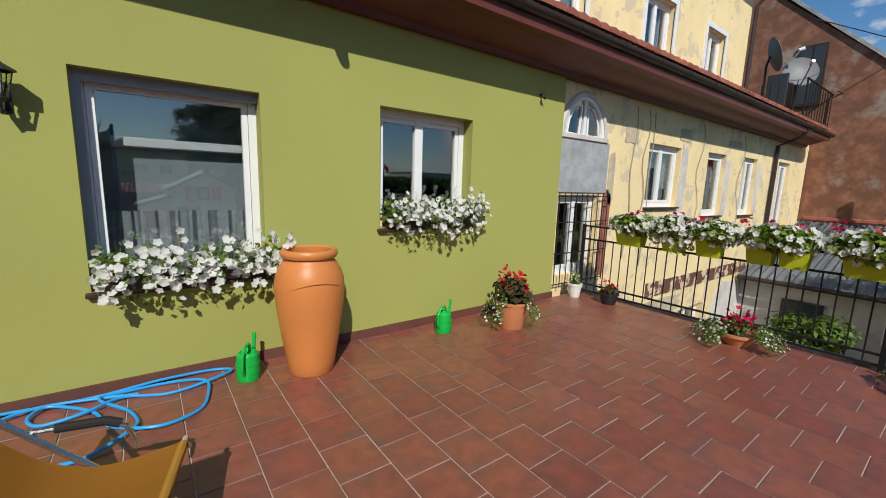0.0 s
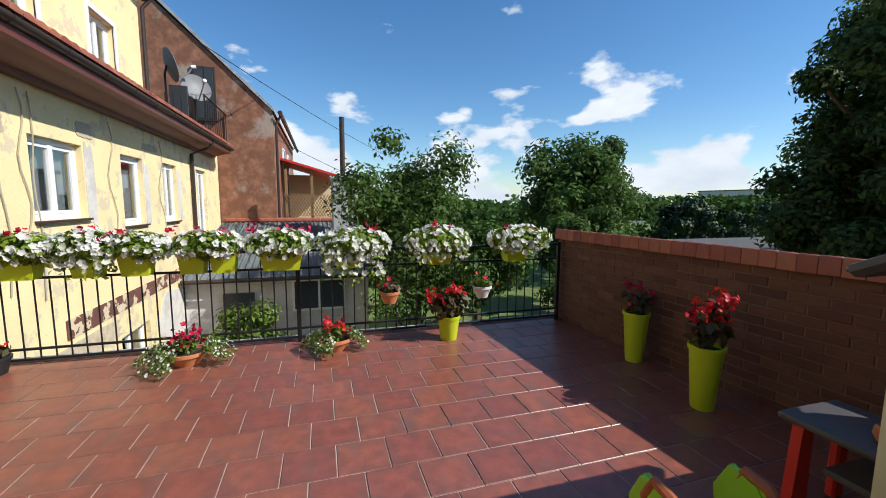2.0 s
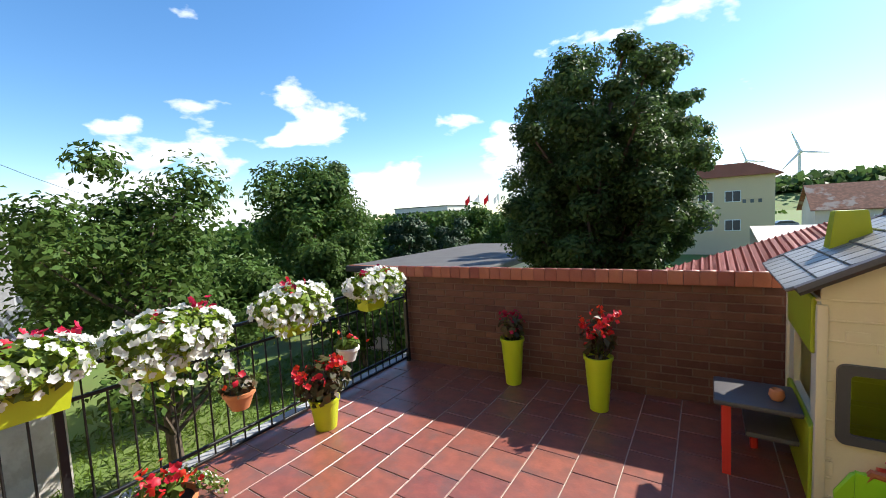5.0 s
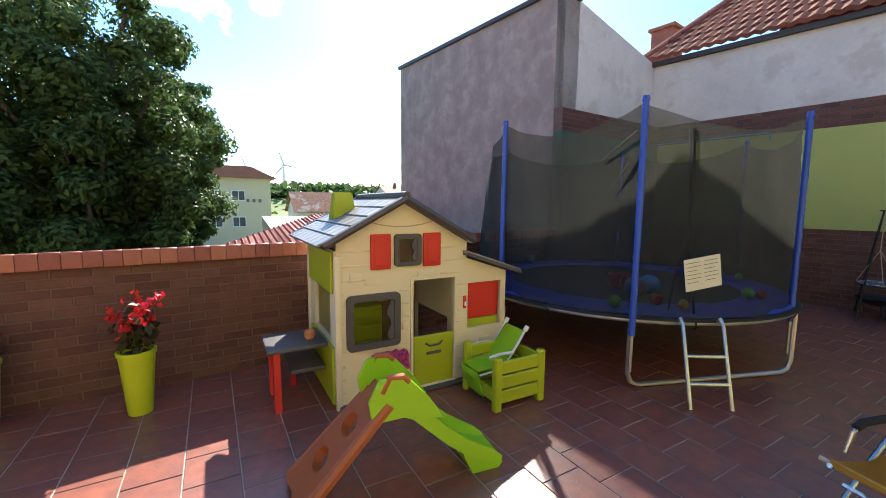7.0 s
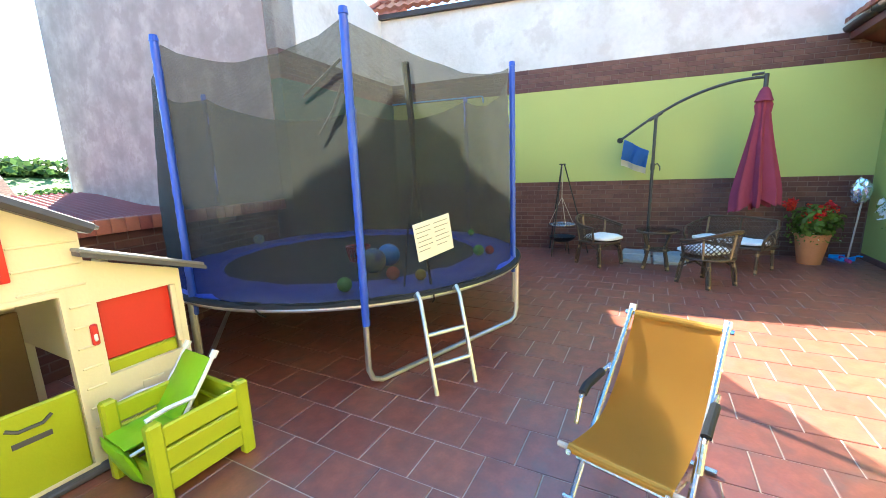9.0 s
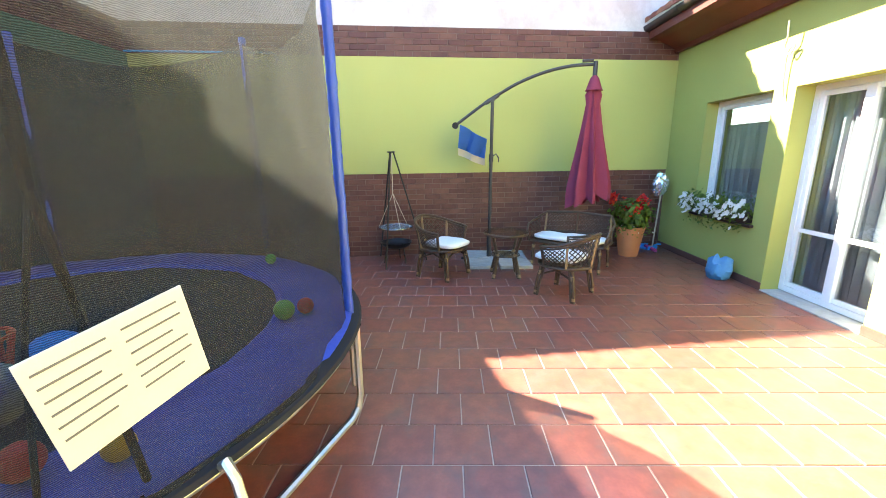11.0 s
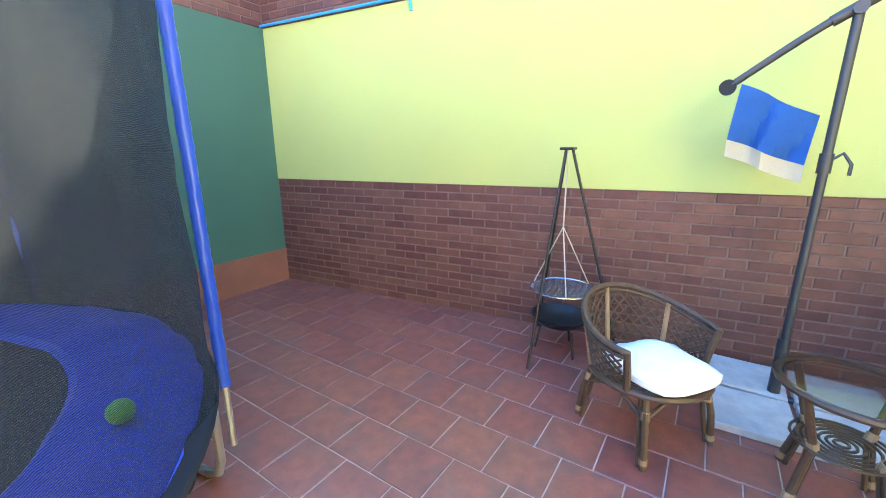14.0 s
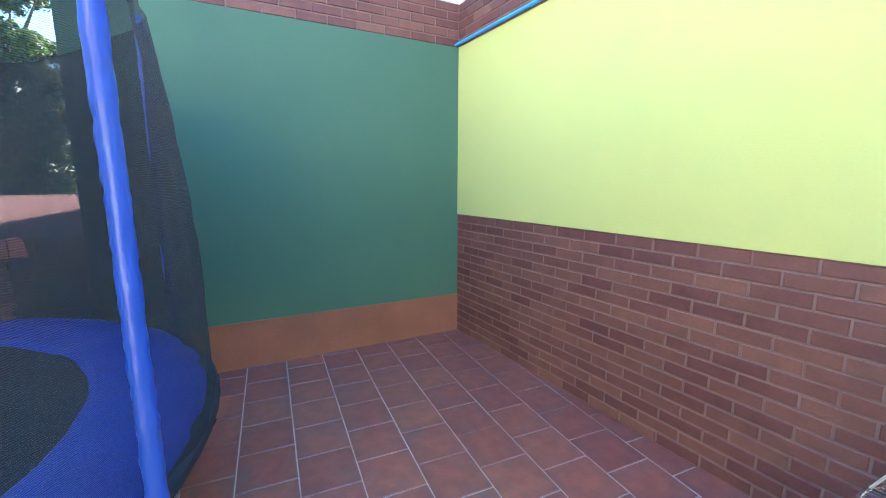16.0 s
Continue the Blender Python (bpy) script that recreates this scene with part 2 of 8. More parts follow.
M["urn"] = mat("orange_plastic_urn", (0.62, 0.22, 0.06), 0.42, vary=0.1, scale=4, bump=0.08, fine=120)
M["lime_pot"] = mat("lime_plastic_pot", (0.50, 0.58, 0.02), 0.4, vary=0.06)
M["white_pot"] = mat("white_plastic_pot", (0.75, 0.75, 0.72), 0.4, vary=0.08)
M["black_pot"] = mat("black_plastic_pot", (0.02, 0.02, 0.02), 0.5, vary=0.1)
M["soil"] = mat("dark_soil", (0.05, 0.035, 0.025), 0.95, vary=0.4, scale=30)
M["leaf"] = mat("fresh_green_leaf", (0.14, 0.22, 0.03), 0.5, vary=0.4, scale=14, rand="island", translucent=0.35, bump=0)
M["leaf_lime"] = mat("yellow_green_leaf", (0.26, 0.36, 0.03), 0.5, vary=0.3, scale=14, rand="island", translucent=0.4, bump=0)
M["leaf_dark"] = mat("dark_begonia_leaf", (0.06, 0.075, 0.025), 0.45, vary=0.5, scale=14, rand="island", hue=(0.12, 0.04, 0.02), translucent=0.25, bump=0)
M["petal_white"] = mat("white_petal", (0.86, 0.86, 0.82), 0.6, vary=0.08, scale=30, translucent=0.45, bump=0)
M["petal_red"] = mat("red_petal", (0.70, 0.025, 0.02), 0.5, vary=0.2, scale=30, rand="island", translucent=0.3, bump=0)
M["petal_crimson"] = mat("crimson_petal", (0.55, 0.01, 0.06), 0.5, vary=0.2, scale=30, rand="island", translucent=0.3, bump=0)
M["tree_leaf"] = mat("tree_leaf", (0.085, 0.15, 0.032), 0.6, vary=0.4, scale=1.2, rand="island", translucent=0.3, bump=0, spec=0.12)
M["tree_leaf_dark"] = mat("dark_ash_leaf", (0.09, 0.15, 0.045), 0.5, vary=0.4, scale=0.8, rand="island", translucent=0.35, bump=0, spec=0.1)
M["conifer"] = mat("conifer_needles", (0.035, 0.075, 0.025), 0.6, vary=0.4, scale=1.2, rand="island", bump=0)
M["bark"] = mat("grey_brown_bark", (0.12, 0.09, 0.065), 0.9, vary=0.4, scale=10)
M["grass"] = mat("lawn_grass", (0.12, 0.2, 0.04), 0.9, vary=0.5, scale=0.4, hue=(0.14, 0.14, 0.05), coords="World")
M["asphalt"] = mat("asphalt", (0.12, 0.12, 0.12), 0.9, vary=0.3, coords="World")
M["play_cream"] = mat("cream_plastic_wall", (0.74, 0.65, 0.46), 0.45, vary=0.06, scale=3, bump=0.1)
M["play_tan_line"] = mat("tan_moulded_line", (0.45, 0.36, 0.22), 0.6, vary=0.1)
M["play_green"] = mat("lime_plastic", (0.40, 0.45, 0.02), 0.4, vary=0.06, bump=0.08)
M["play_red"] = mat("red_plastic", (0.62, 0.035, 0.025), 0.4, vary=0.06, bump=0.08)
M["play_grey"] = mat("dark_grey_plastic", (0.085, 0.08, 0.085), 0.45, vary=0.1, bump=0.1)
M["play_roof"] = mat("grey_plastic_shingle", (0.20, 0.195, 0.19), 0.4, vary=0.15, bump=0.2, rand="object")
M["play_brown"] = mat("tan_plastic", (0.27, 0.17, 0.08), 0.5, vary=0.1)
M["slide_green"] = mat("bright_green_plastic", (0.27, 0.55, 0.02), 0.32, vary=0.06, bump=0.05)
M["slide_inner"] = mat("green_plastic_chute", (0.10, 0.50, 0.03), 0.32, vary=0.06, bump=0.05)
M["slide_brown"] = mat("rust_brown_plastic", (0.36, 0.10, 0.035), 0.45, vary=0.1, bump=0.08)
M["can_green"] = mat("emerald_plastic", (0.01, 0.42, 0.06), 0.35, vary=0.08)
M["hose"] = mat("blue_hose_rubber", (0.03, 0.32, 0.72), 0.4, vary=0.1)
M["steel"] = mat("galvanised_steel", (0.62, 0.61, 0.58), 0.35, metal=0.9, vary=0.15)
M["alu"] = mat("polished_aluminium", (0.55, 0.56, 0.58), 0.25, metal=0.95, vary=0.08)
M["tramp_blue"] = mat("blue_vinyl_pad", (0.018, 0.055, 0.42), 0.42, vary=0.2, scale=9, bump=0.25, fine=25)
M["sleeve_blue"] = mat("blue_foam_sleeve", (0.025, 0.08, 0.46), 0.28, vary=0.15, scale=9, bump=0.3, fine=18)
M["tramp_mat"] = mat("black_jumping_mat", (0.012, 0.013, 0.013), 0.75, vary=0.2)
M["net"] = mat("black_safety_net", (0.036, 0.037, 0.032), 0.9, vary=0.1, translucent=0.45, alpha=0.64, bump=0)
# the woven net: rows of thread with gaps between them, a little uneven
nt = M["net"].node_tree
nmix = nt.nodes["Material Output"].inputs["Surface"].links[0].from_node
nwave = nt.nodes.new("ShaderNodeTexWave")
nwave.wave_type, nwave.bands_direction = "BANDS", "Z"
for key, val in (("Scale", 62.0), ("Distortion", 4.0), ("Detail", 2.0), ("Detail Scale", 1.5)):
    nwave.inputs[key].default_value = val
nmr = nt.nodes.new("ShaderNodeMapRange")
nmr.inputs["To Min"].default_value, nmr.inputs["To Max"].default_value = 0.66, 0.88
ntc = nt.nodes.new("ShaderNodeTexCoord")
nt.links.new(ntc.outputs["Object"], nwave.inputs["Vector"])
nt.links.new(nwave.outputs["Fac"], nmr.inputs["Value"])
nt.links.new(nmr.outputs[0], nmix.inputs[0])
M["strap"] = mat("black_webbing", (0.012, 0.012, 0.014), 0.8, vary=0.1)
M["paper"] = mat("white_laminated_sheet", (0.66, 0.64, 0.56), 0.5, vary=0.05)
M["ink"] = mat("grey_print", (0.14, 0.15, 0.15), 0.7, vary=0.05)
M["canvas"] = mat("orange_yellow_canvas", (0.58, 0.30, 0.045), 0.8, vary=0.1, scale=3, bump=0.2, fine=300, translucent=0.35)
M["black_grip"] = mat("black_foam_grip", (0.015, 0.015, 0.015), 0.8, vary=0.1)
M["rattan"] = mat("dark_stained_rattan", (0.085, 0.05, 0.028), 0.45, vary=0.4, scale=18, bump=0.2)
M["rattan_wrap"] = mat("tan_rattan_binding", (0.32, 0.21, 0.11), 0.6, vary=0.3, scale=20)
M["cushion"] = mat("white_cotton_cushion", (0.78, 0.77, 0.74), 0.9, vary=0.08, scale=8, bump=0.4, fine=30)
M["table_glass"] = glass_mat("clear_table_glass", (0.82, 0.82, 0.78), 0.05)
M["umbrella_cloth"] = mat("burgundy_umbrella_cloth", (0.28, 0.04, 0.075), 0.85, vary=0.15, scale=5, translucent=0.15)
M["pole_grey"] = mat("anthracite_pole", (0.05, 0.05, 0.052), 0.4, metal=0.3, vary=0.1)
M["paver"] = mat("grey_concrete_paver", (0.40, 0.39, 0.37), 0.9, vary=0.25, scale=14, fine=90)
M["towel_blue"] = mat("blue_towel", (0.05, 0.17, 0.47), 0.95, vary=0.15, bump=0.5, fine=120)
M["towel_cream"] = mat("cream_towel_hem", (0.70, 0.62, 0.45), 0.95, vary=0.1, bump=0.4)
M["rope"] = mat("pale_rope", (0.5, 0.44, 0.33), 0.9, vary=0.2)
M["foil"] = mat("silver_foil", (0.75, 0.8, 0.88), 0.25, metal=0.8, vary=0.15, bump=0.6, fine=30)
M["bag"] = mat("pale_blue_bag", (0.12, 0.36, 0.62), 0.35, vary=0.2, translucent=0.4, bump=0.5, fine=30)
M["wood_stick"] = mat("pale_broom_stick", (0.5, 0.42, 0.32), 0.6, vary=0.2)
M["pink"] = mat("pink_dotted_cloth", (0.65, 0.08, 0.28), 0.8, vary=0.1, stain=0.95, stain_col=(0.03, 0.02, 0.03), stain_scale=45, stain_lo=0.56, stain_hi=0.58)
M["ball_blue"] = mat("sky_blue_ball", (0.02, 0.30, 0.75), 0.35, vary=0.06)
M["ball_green"] = mat("green_ball", (0.12, 0.45, 0.04), 0.4, vary=0.06)
M["ball_yellow"] = mat("yellow_ball", (0.65, 0.42, 0.03), 0.4, vary=0.06)
M["ball_grey"] = mat("pale_patterned_ball", (0.42, 0.45, 0.25), 0.4, vary=0.6, scale=9, hue=(0.1, 0.12, 0.3))
M["chimney_brick"] = mat("chimney_brick", (0.36, 0.13, 0.09), 0.85, vary=0.4, scale=6)
M["corrugated"] = mat("grey_corrugated_sheet", (0.33, 0.36, 0.37), 0.55, vary=0.3, scale=2)
M["red_metal"] = mat("red_metal_roofing", (0.36, 0.07, 0.055), 0.6, vary=0.15, scale=1.5)
M["felt"] = mat("grey_roofing_felt", (0.10, 0.095, 0.09), 0.85, vary=0.3, scale=1.5, coords="World")
M["far_cream"] = mat("cream_render", (0.66, 0.52, 0.34), 0.9, vary=0.06, scale=0.5)
M["far_white"] = mat("pale_render", (0.62, 0.58, 0.54), 0.9, vary=0.08, scale=0.5)
# dark glass of far panes; also the painted shade of two openings
M["far_dark"] = mat("dark_pane_and_opening_shade", (0.05, 0.06, 0.07), 0.15, vary=0.1)
M["far_red"] = mat("far_red_roof", (0.33, 0.12, 0.09), 0.8, vary=0.2, scale=1)
M["dish"] = mat("grey_dish", (0.2, 0.2, 0.21), 0.5, vary=0.15)
M["lantern"] = mat("black_lantern_metal", (0.02, 0.025, 0.025), 0.4, vary=0.2)
M["lantern_glass"] = glass_mat("lantern_glass", (0.9, 0.9, 0.85), 0.1)
M["flag_red"] = mat("red_flag_cloth", (0.6, 0.05, 0.06), 0.8, vary=0.1)
M["flag_white"] = mat("white_flag_cloth", (0.75, 0.75, 0.75), 0.8, vary=0.1)
M["car_paint"] = mat("grey_blue_car_paint", (0.2, 0.23, 0.28), 0.25, vary=0.05)
M["rubber"] = mat("black_rubber", (0.015, 0.015, 0.015), 0.8, vary=0.1)


# ---------- geometry helpers ----------
def bx(bm, x0, x1, y0, y1, z0, z1, m=None):
    co = [(x0, y0, z0), (x1, y0, z0), (x1, y1, z0), (x0, y1, z0), (x0, y0, z1), (x1, y0, z1), (x1, y1, z1), (x0, y1, z1)]
    v = [bm.verts.new(m @ Vector(c) if m else c) for c in co]
    for f in ((3, 2, 1, 0), (4, 5, 6, 7), (0, 1, 5, 4), (1, 2, 6, 5), (2, 3, 7, 6), (3, 0, 4, 7)):
        bm.faces.new([v[i] for i in f])


def bevelled(bm, width, segments=2):
    bmesh.ops.bevel(bm, geom=bm.edges[:], offset=width, segments=segments, affect="EDGES", profile=0.6)
    return bm


def rbox(x0, x1, y0, y1, z0, z1, r=0.01, seg=2):
    bm = bmesh.new()
    bx(bm, x0, x1, y0, y1, z0, z1)
    return bevelled(bm, r, seg)


def ring(bm, c, ax, r, n, start=None):
    ax = Vector(ax).normalized()
    u = start or (ax.orthogonal().normalized())
    u = (u - ax * u.dot(ax)).normalized()
    w = ax.cross(u)
    return [bm.verts.new(Vector(c) + (u * math.cos(2 * math.pi * i / n) + w * math.sin(2 * math.pi * i / n)) * r) for i in range(n)], u


def tube(bm, pts, r, n=7, closed=False, caps=True):
    """A round bar through the points; r is one radius or one for each point."""
    pts = [Vector(p) for p in pts]
    k = len(pts)
    rs = r if isinstance(r, (list, tuple)) else [r] * k
    rings, u = [], None
    for i, p in enumerate(pts):
        a = pts[(i - 1) % k] if closed or i else p
        b = pts[(i + 1) % k] if closed or i < k - 1 else p
        d = (b - a)
        rg, u = ring(bm, p, d if d.length > 1e-6 else (0, 0, 1), rs[i], n, u)
        rings.append(rg)
    for i in range(k if closed else k - 1):
        a, b = rings[i], rings[(i + 1) % k]
        for j in range(n):
            bm.faces.new((a[j], a[(j + 1) % n], b[(j + 1) % n], b[j]))
    if caps and not closed:
        bm.faces.new(rings[0][::-1])
        bm.faces.new(rings[-1])


def bar(pts, r, n=7, closed=False):
    bm = bmesh.new()
    tube(bm, pts, r, n, closed)
    return bm


def lathe(bm, prof, n=24, c=(0, 0, 0), m=None):
    rows = []
    for r, z in prof:
        if r < 1e-5:
            p = Vector(c) + Vector((0, 0, z))
            rows.append([bm.verts.new(m @ p if m else p)])
        else:
            row = []
            for i in range(n):
                p = Vector(c) + Vector((r * math.cos(2 * math.pi * i / n), r * math.sin(2 * math.pi * i / n), z))
                row.append(bm.verts.new(m @ p if m else p))
            rows.append(row)
    for a, b in zip(rows, rows[1:]):
        if len(a) == 1 and len(b) == 1:
            continue
        for i in range(n):
            j = (i + 1) % n
            if len(a) == 1:
                bm.faces.new((a[0], b[j], b[i]))
            elif len(b) == 1:
                bm.faces.new((a[i], a[j], b[0]))
            else:
                bm.faces.new((a[i], a[j], b[j], b[i]))
    return bm


def turned(prof, n=24, c=(0, 0, 0), m=None):
    return lathe(bmesh.new(), prof, n, c, m)


def prism(bm, poly, axis, a, b):
    """A flat outline, drawn out along an axis from a to b."""
    def at(p, t):
        return {"x": (t, p[0], p[1]), "y": (p[0], t, p[1]), "z": (p[0], p[1], t)}[axis]
    lo, hi = [bm.verts.new(at(p, a)) for p in poly], [bm.verts.new(at(p, b)) for p in poly]
    n = len(poly)
    bm.faces.new(lo[::-1])
    bm.faces.new(hi)
    for i in range(n):
        bm.faces.new((lo[i], lo[(i + 1) % n], hi[(i + 1) % n], hi[i]))
    return bm


def panel(outline, holes, axis, a, b):
    """A flat panel with holes through it, drawn out along an axis from a to b: one closed piece."""
    bm = bmesh.new()

    def at(p, t):
        return {"x": (t, p[0], p[1]), "y": (p[0], t, p[1]), "z": (p[0], p[1], t)}[axis]
    edges = []
    for loop in (outline, *holes):
        v = [bm.verts.new(at(p, a)) for p in loop]
        edges += [bm.edges.new((v[i], v[(i + 1) % len(v)])) for i in range(len(v))]
    bmesh.ops.triangle_fill(bm, edges=edges, use_beauty=True)
    r = bmesh.ops.extrude_face_region(bm, geom=bm.faces[:])
    mv = Vector(at((0, 0), b - a))
    bmesh.ops.translate(bm, vec=mv, verts=[e for e in r["geom"] if isinstance(e, bmesh.types.BMVert)])
    return bm


def mesh_of(name, bm, material, smooth=None):
    me = bpy.data.meshes.new(name)
    bmesh.ops.recalc_face_normals(bm, faces=bm.faces[:])
    bm.to_mesh(me)
    bm.free()
    me.materials.append(material)
    me.polygons.foreach_set("use_smooth", [True] * len(me.polygons))
    me.set_sharp_from_angle(angle=radians(smooth if smooth is not None else 35))
    return me


def part(name, bm, material, parent=None, label="", kind="", smooth=None):
    ob = new(name, mesh_of(name, bm, material, smooth))
    if parent is not None:
        ob.parent = parent
    return tagged(ob, label=label, kind=kind)


def shared(name, me, parent, m):
    ob = new(name, me)
    ob.parent = parent
    ob.matrix_basis = m
    return ob


def thing(name, label, category, m=None, group="", kind=""):
    ob = new(name)
    ob.empty_display_size = 0.1
    if m is not None:
        ob.matrix_basis = m
    return tagged(ob, label, category, group, kind)


def solid(name, bm, material, label="", category="", kind="structure"):
    ob = new(name, mesh_of(name, bm, material))
    return tagged(ob, label, category, "", kind)


def arrays(name, verts, faces, material, smooth=True):
    me = bpy.data.meshes.new(name)
    me.from_pydata(verts.tolist(), [], faces if isinstance(faces, list) else faces.tolist())
    me.materials.append(material)
    if smooth:
        me.polygons.foreach_set("use_smooth", [True] * len(me.polygons))
    return me


def frames_of(nrm, rng):
    """Two axes across each direction, turned at random."""
    ref = rng.normal(size=nrm.shape)
    u = np.cross(nrm, ref)
    u /= np.linalg.norm(u, axis=1, keepdims=True) + 1e-9
    return u, np.cross(nrm, u)


def leaf_mesh(name, pos, nrm, size, material, rng, slim=0.55):
    n = len(pos)
    u, w = frames_of(nrm, rng)
    s = (size * rng.uniform(0.6, 1.3, n))[:, None]
    v = np.stack([pos - u * s, pos + w * s * slim + nrm * s * 0.18, pos + u * s - nrm * s * 0.25, pos - w * s * slim + nrm * s * 0.18], 1)
    f = np.arange(4 * n).reshape(n, 4)
    return arrays(name, v.reshape(-1, 3), f, material)


def blossom_mesh(name, pos, nrm, size, material, rng, petals=5):
    n = len(pos)
    u, w = frames_of(nrm, rng)
    s = (size * rng.uniform(0.75, 1.2, n))[:, None]
    k = petals * 3
    rows = [pos - nrm * s * 0.4]
    for i in range(k):
        a = 2 * math.pi * i / k
        r = (0.74, 1.0, 0.97)[i % 3]
        lift = (-0.04, 0.1, 0.04)[i % 3] + rng.uniform(-0.08, 0.08, n)[:, None]
        rows.append(pos + (u * math.cos(a) + w * math.sin(a)) * s * r + nrm * s * lift)
    v = np.stack(rows, 1).reshape(-1, 3)
    faces = []
    for b in range(n):
        o = b * (k + 1)
        faces += [(o, o + 1 + i, o + 1 + (i + 1) % k) for i in range(k)]
    return arrays(name, v, faces, material)


def unit(a):
    return a / (np.linalg.norm(a, axis=1, keepdims=True) + 1e-9)


def blob_points(rng, n, c, r, up=0.35, shell=0.55):
    d = unit(rng.normal(size=(n, 3)))
    rad = rng.uniform(shell, 1.0, n)[:, None]
    pos = np.array(c) + d * rad * np.array(r)
    nrm = unit(d + rng.normal(scale=0.45, size=(n, 3)) + np.array([0, 0, up]))
    return pos, nrm


# ---------- the setting ----------
NORTH, EAST = 7.74, 11.90          # house wall, railing
GROUND = -3.3


def pierced(x0, x1, z0, z1, y0, y1, holes):
    """A wall along x with rectangular openings through it."""
    out = [(x0, z0), (x1, z0), (x1, z1), (x0, z1)]
    return panel(out, [[(h[0], max(h[2], z0 + 0.002)), (h[1], max(h[2], z0 + 0.002)), (h[1], h[3]), (h[0], h[3])] for h in holes], "y", y0, y1)


W1, W2, W3, DOOR = (6.29, 7.43, 0.755, 2.25), (8.51, 9.68, 1.115, 2.30), (0.42, 1.58, 0.71, 2.21), (1.87, 3.03, 0.0, 2.2)
solid("wall_north", pierced(-0.95, 11.29, -0.3, 3.41, NORTH, NORTH + 0.36, [W1, W2, W3, DOOR]), M["green_wall"], "olive green painted house wall above the terrace", "wall")
YW = [(13.9, 15.14, 1.28, 2.42), (16.43, 17.4, 1.07, 2.44), (18.54, 19.5, 1.05, 2.47), (21.28, 22.35, 0.3, 2.52), (11.45, 12.45, 0.26, 1.48), (11.44, 12.4, 2.33, 2.88), (13.3, 14.4, -2.6, -0.9), (15.9, 17.2, -3.3, -1.0), (18.5, 19.6, -2.4, -1.0)]
solid("wall_yellow", pierced(11.29, 24.1, GROUND, 3.41, NORTH + 0.11, NORTH + 0.5, YW), M["yellow_wall"], "peeling pale yellow plaster wall of the old house", "wall")
solid("wall_patch", pierced(11.31, 12.6, 1.52, 2.29, NORTH + 0.085, NORTH + 0.12, []), M["old_plaster"], "rough grey cement patch between two windows", "wall patch")
bmp = bmesh.new()
bx(bmp, 14.3, 24.1, NORTH + 0.095, NORTH + 0.112, -0.50, -0.20)
solid("wall_band", bmp, M["band_paint"], "worn dark red painted band on the yellow wall", "wall band")
UW = [(9.0, 10.1, 4.3, 5.4), (11.65, 12.75, 4.32, 5.43), (14.68, 15.82, 4.33, 5.43), (17.45, 18.5, 4.37, 5.42)]
solid("wall_upper", pierced(5.0, 19.95, 3.3, 7.0, 8.6, 8.95, UW), M["yellow_wall"], "peeling yellow plaster wall of the upper storey", "wall")
# recess of the terrace room behind the openings; its dark grey colour imitates indoor shade
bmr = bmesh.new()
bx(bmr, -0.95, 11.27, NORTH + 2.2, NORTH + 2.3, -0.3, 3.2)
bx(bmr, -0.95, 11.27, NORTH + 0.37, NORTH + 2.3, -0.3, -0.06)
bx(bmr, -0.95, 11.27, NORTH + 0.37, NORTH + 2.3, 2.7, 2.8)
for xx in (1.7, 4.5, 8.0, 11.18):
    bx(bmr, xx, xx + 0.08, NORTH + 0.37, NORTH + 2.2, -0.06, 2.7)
solid("room_walls", bmr, M["room"], "room walls behind the windows, dimness painted as dark grey", "room")
# rooms of the old house, in the same dark colour standing for shade
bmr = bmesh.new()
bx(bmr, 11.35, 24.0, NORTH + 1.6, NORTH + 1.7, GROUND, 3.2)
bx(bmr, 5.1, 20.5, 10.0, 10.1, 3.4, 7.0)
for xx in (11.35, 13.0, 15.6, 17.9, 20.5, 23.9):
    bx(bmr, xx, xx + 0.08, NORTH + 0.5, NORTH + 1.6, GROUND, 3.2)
solid("room_walls_2", bmr, M["room"], "room walls behind the old house windows, dimness painted as dark grey", "room")
# cornice, gutter and the tiled skirt roof over the terrace wall
bmc = bmesh.new()
prism(bmc, [(NORTH + 0.02, 3.04), (7.67, 3.04), (7.66, 3.10), (7.62, 3.11), (7.56, 3.14), (7.42, 3.19), (7.40, 3.21), (7.36, 3.22), (7.30, 3.22), (7.22, 3.22), (7.22, 3.38), (NORTH + 0.02, 3.42)], "x", -0.9, 11.29)
prism(bmc, [(NORTH + 0.13, 3.06), (7.71, 3.06), (7.70, 3.12), (7.62, 3.13), (7.56, 3.15), (7.42, 3.19), (7.40, 3.21), (7.36, 3.22), (7.30, 3.22), (7.22, 3.22), (7.22, 3.38), (NORTH + 0.13, 3.42)], "x", 11.29, 23.2)
solid("cornice", bmc, M["red_wood"], "red-brown boarded cornice under the eaves", "cornice")
bmg = bmesh.new()
prof = [(7.20 + 0.075 * math.cos(a), 3.40 + 0.075 * math.sin(a)) for a in [math.pi * (1 + k / 8) for k in range(9)]]
prof += [(7.20 + 0.062 * math.cos(a), 3.405 + 0.062 * math.sin(a)) for a in [math.pi * (2 - k / 8) for k in range(9)]]
prism(bmg, prof, "x", -0.9, 23.35)
gut = solid("gutter", bmg, M["gutter"], "dark brown half-round rain gutter along the eaves", "gutter")
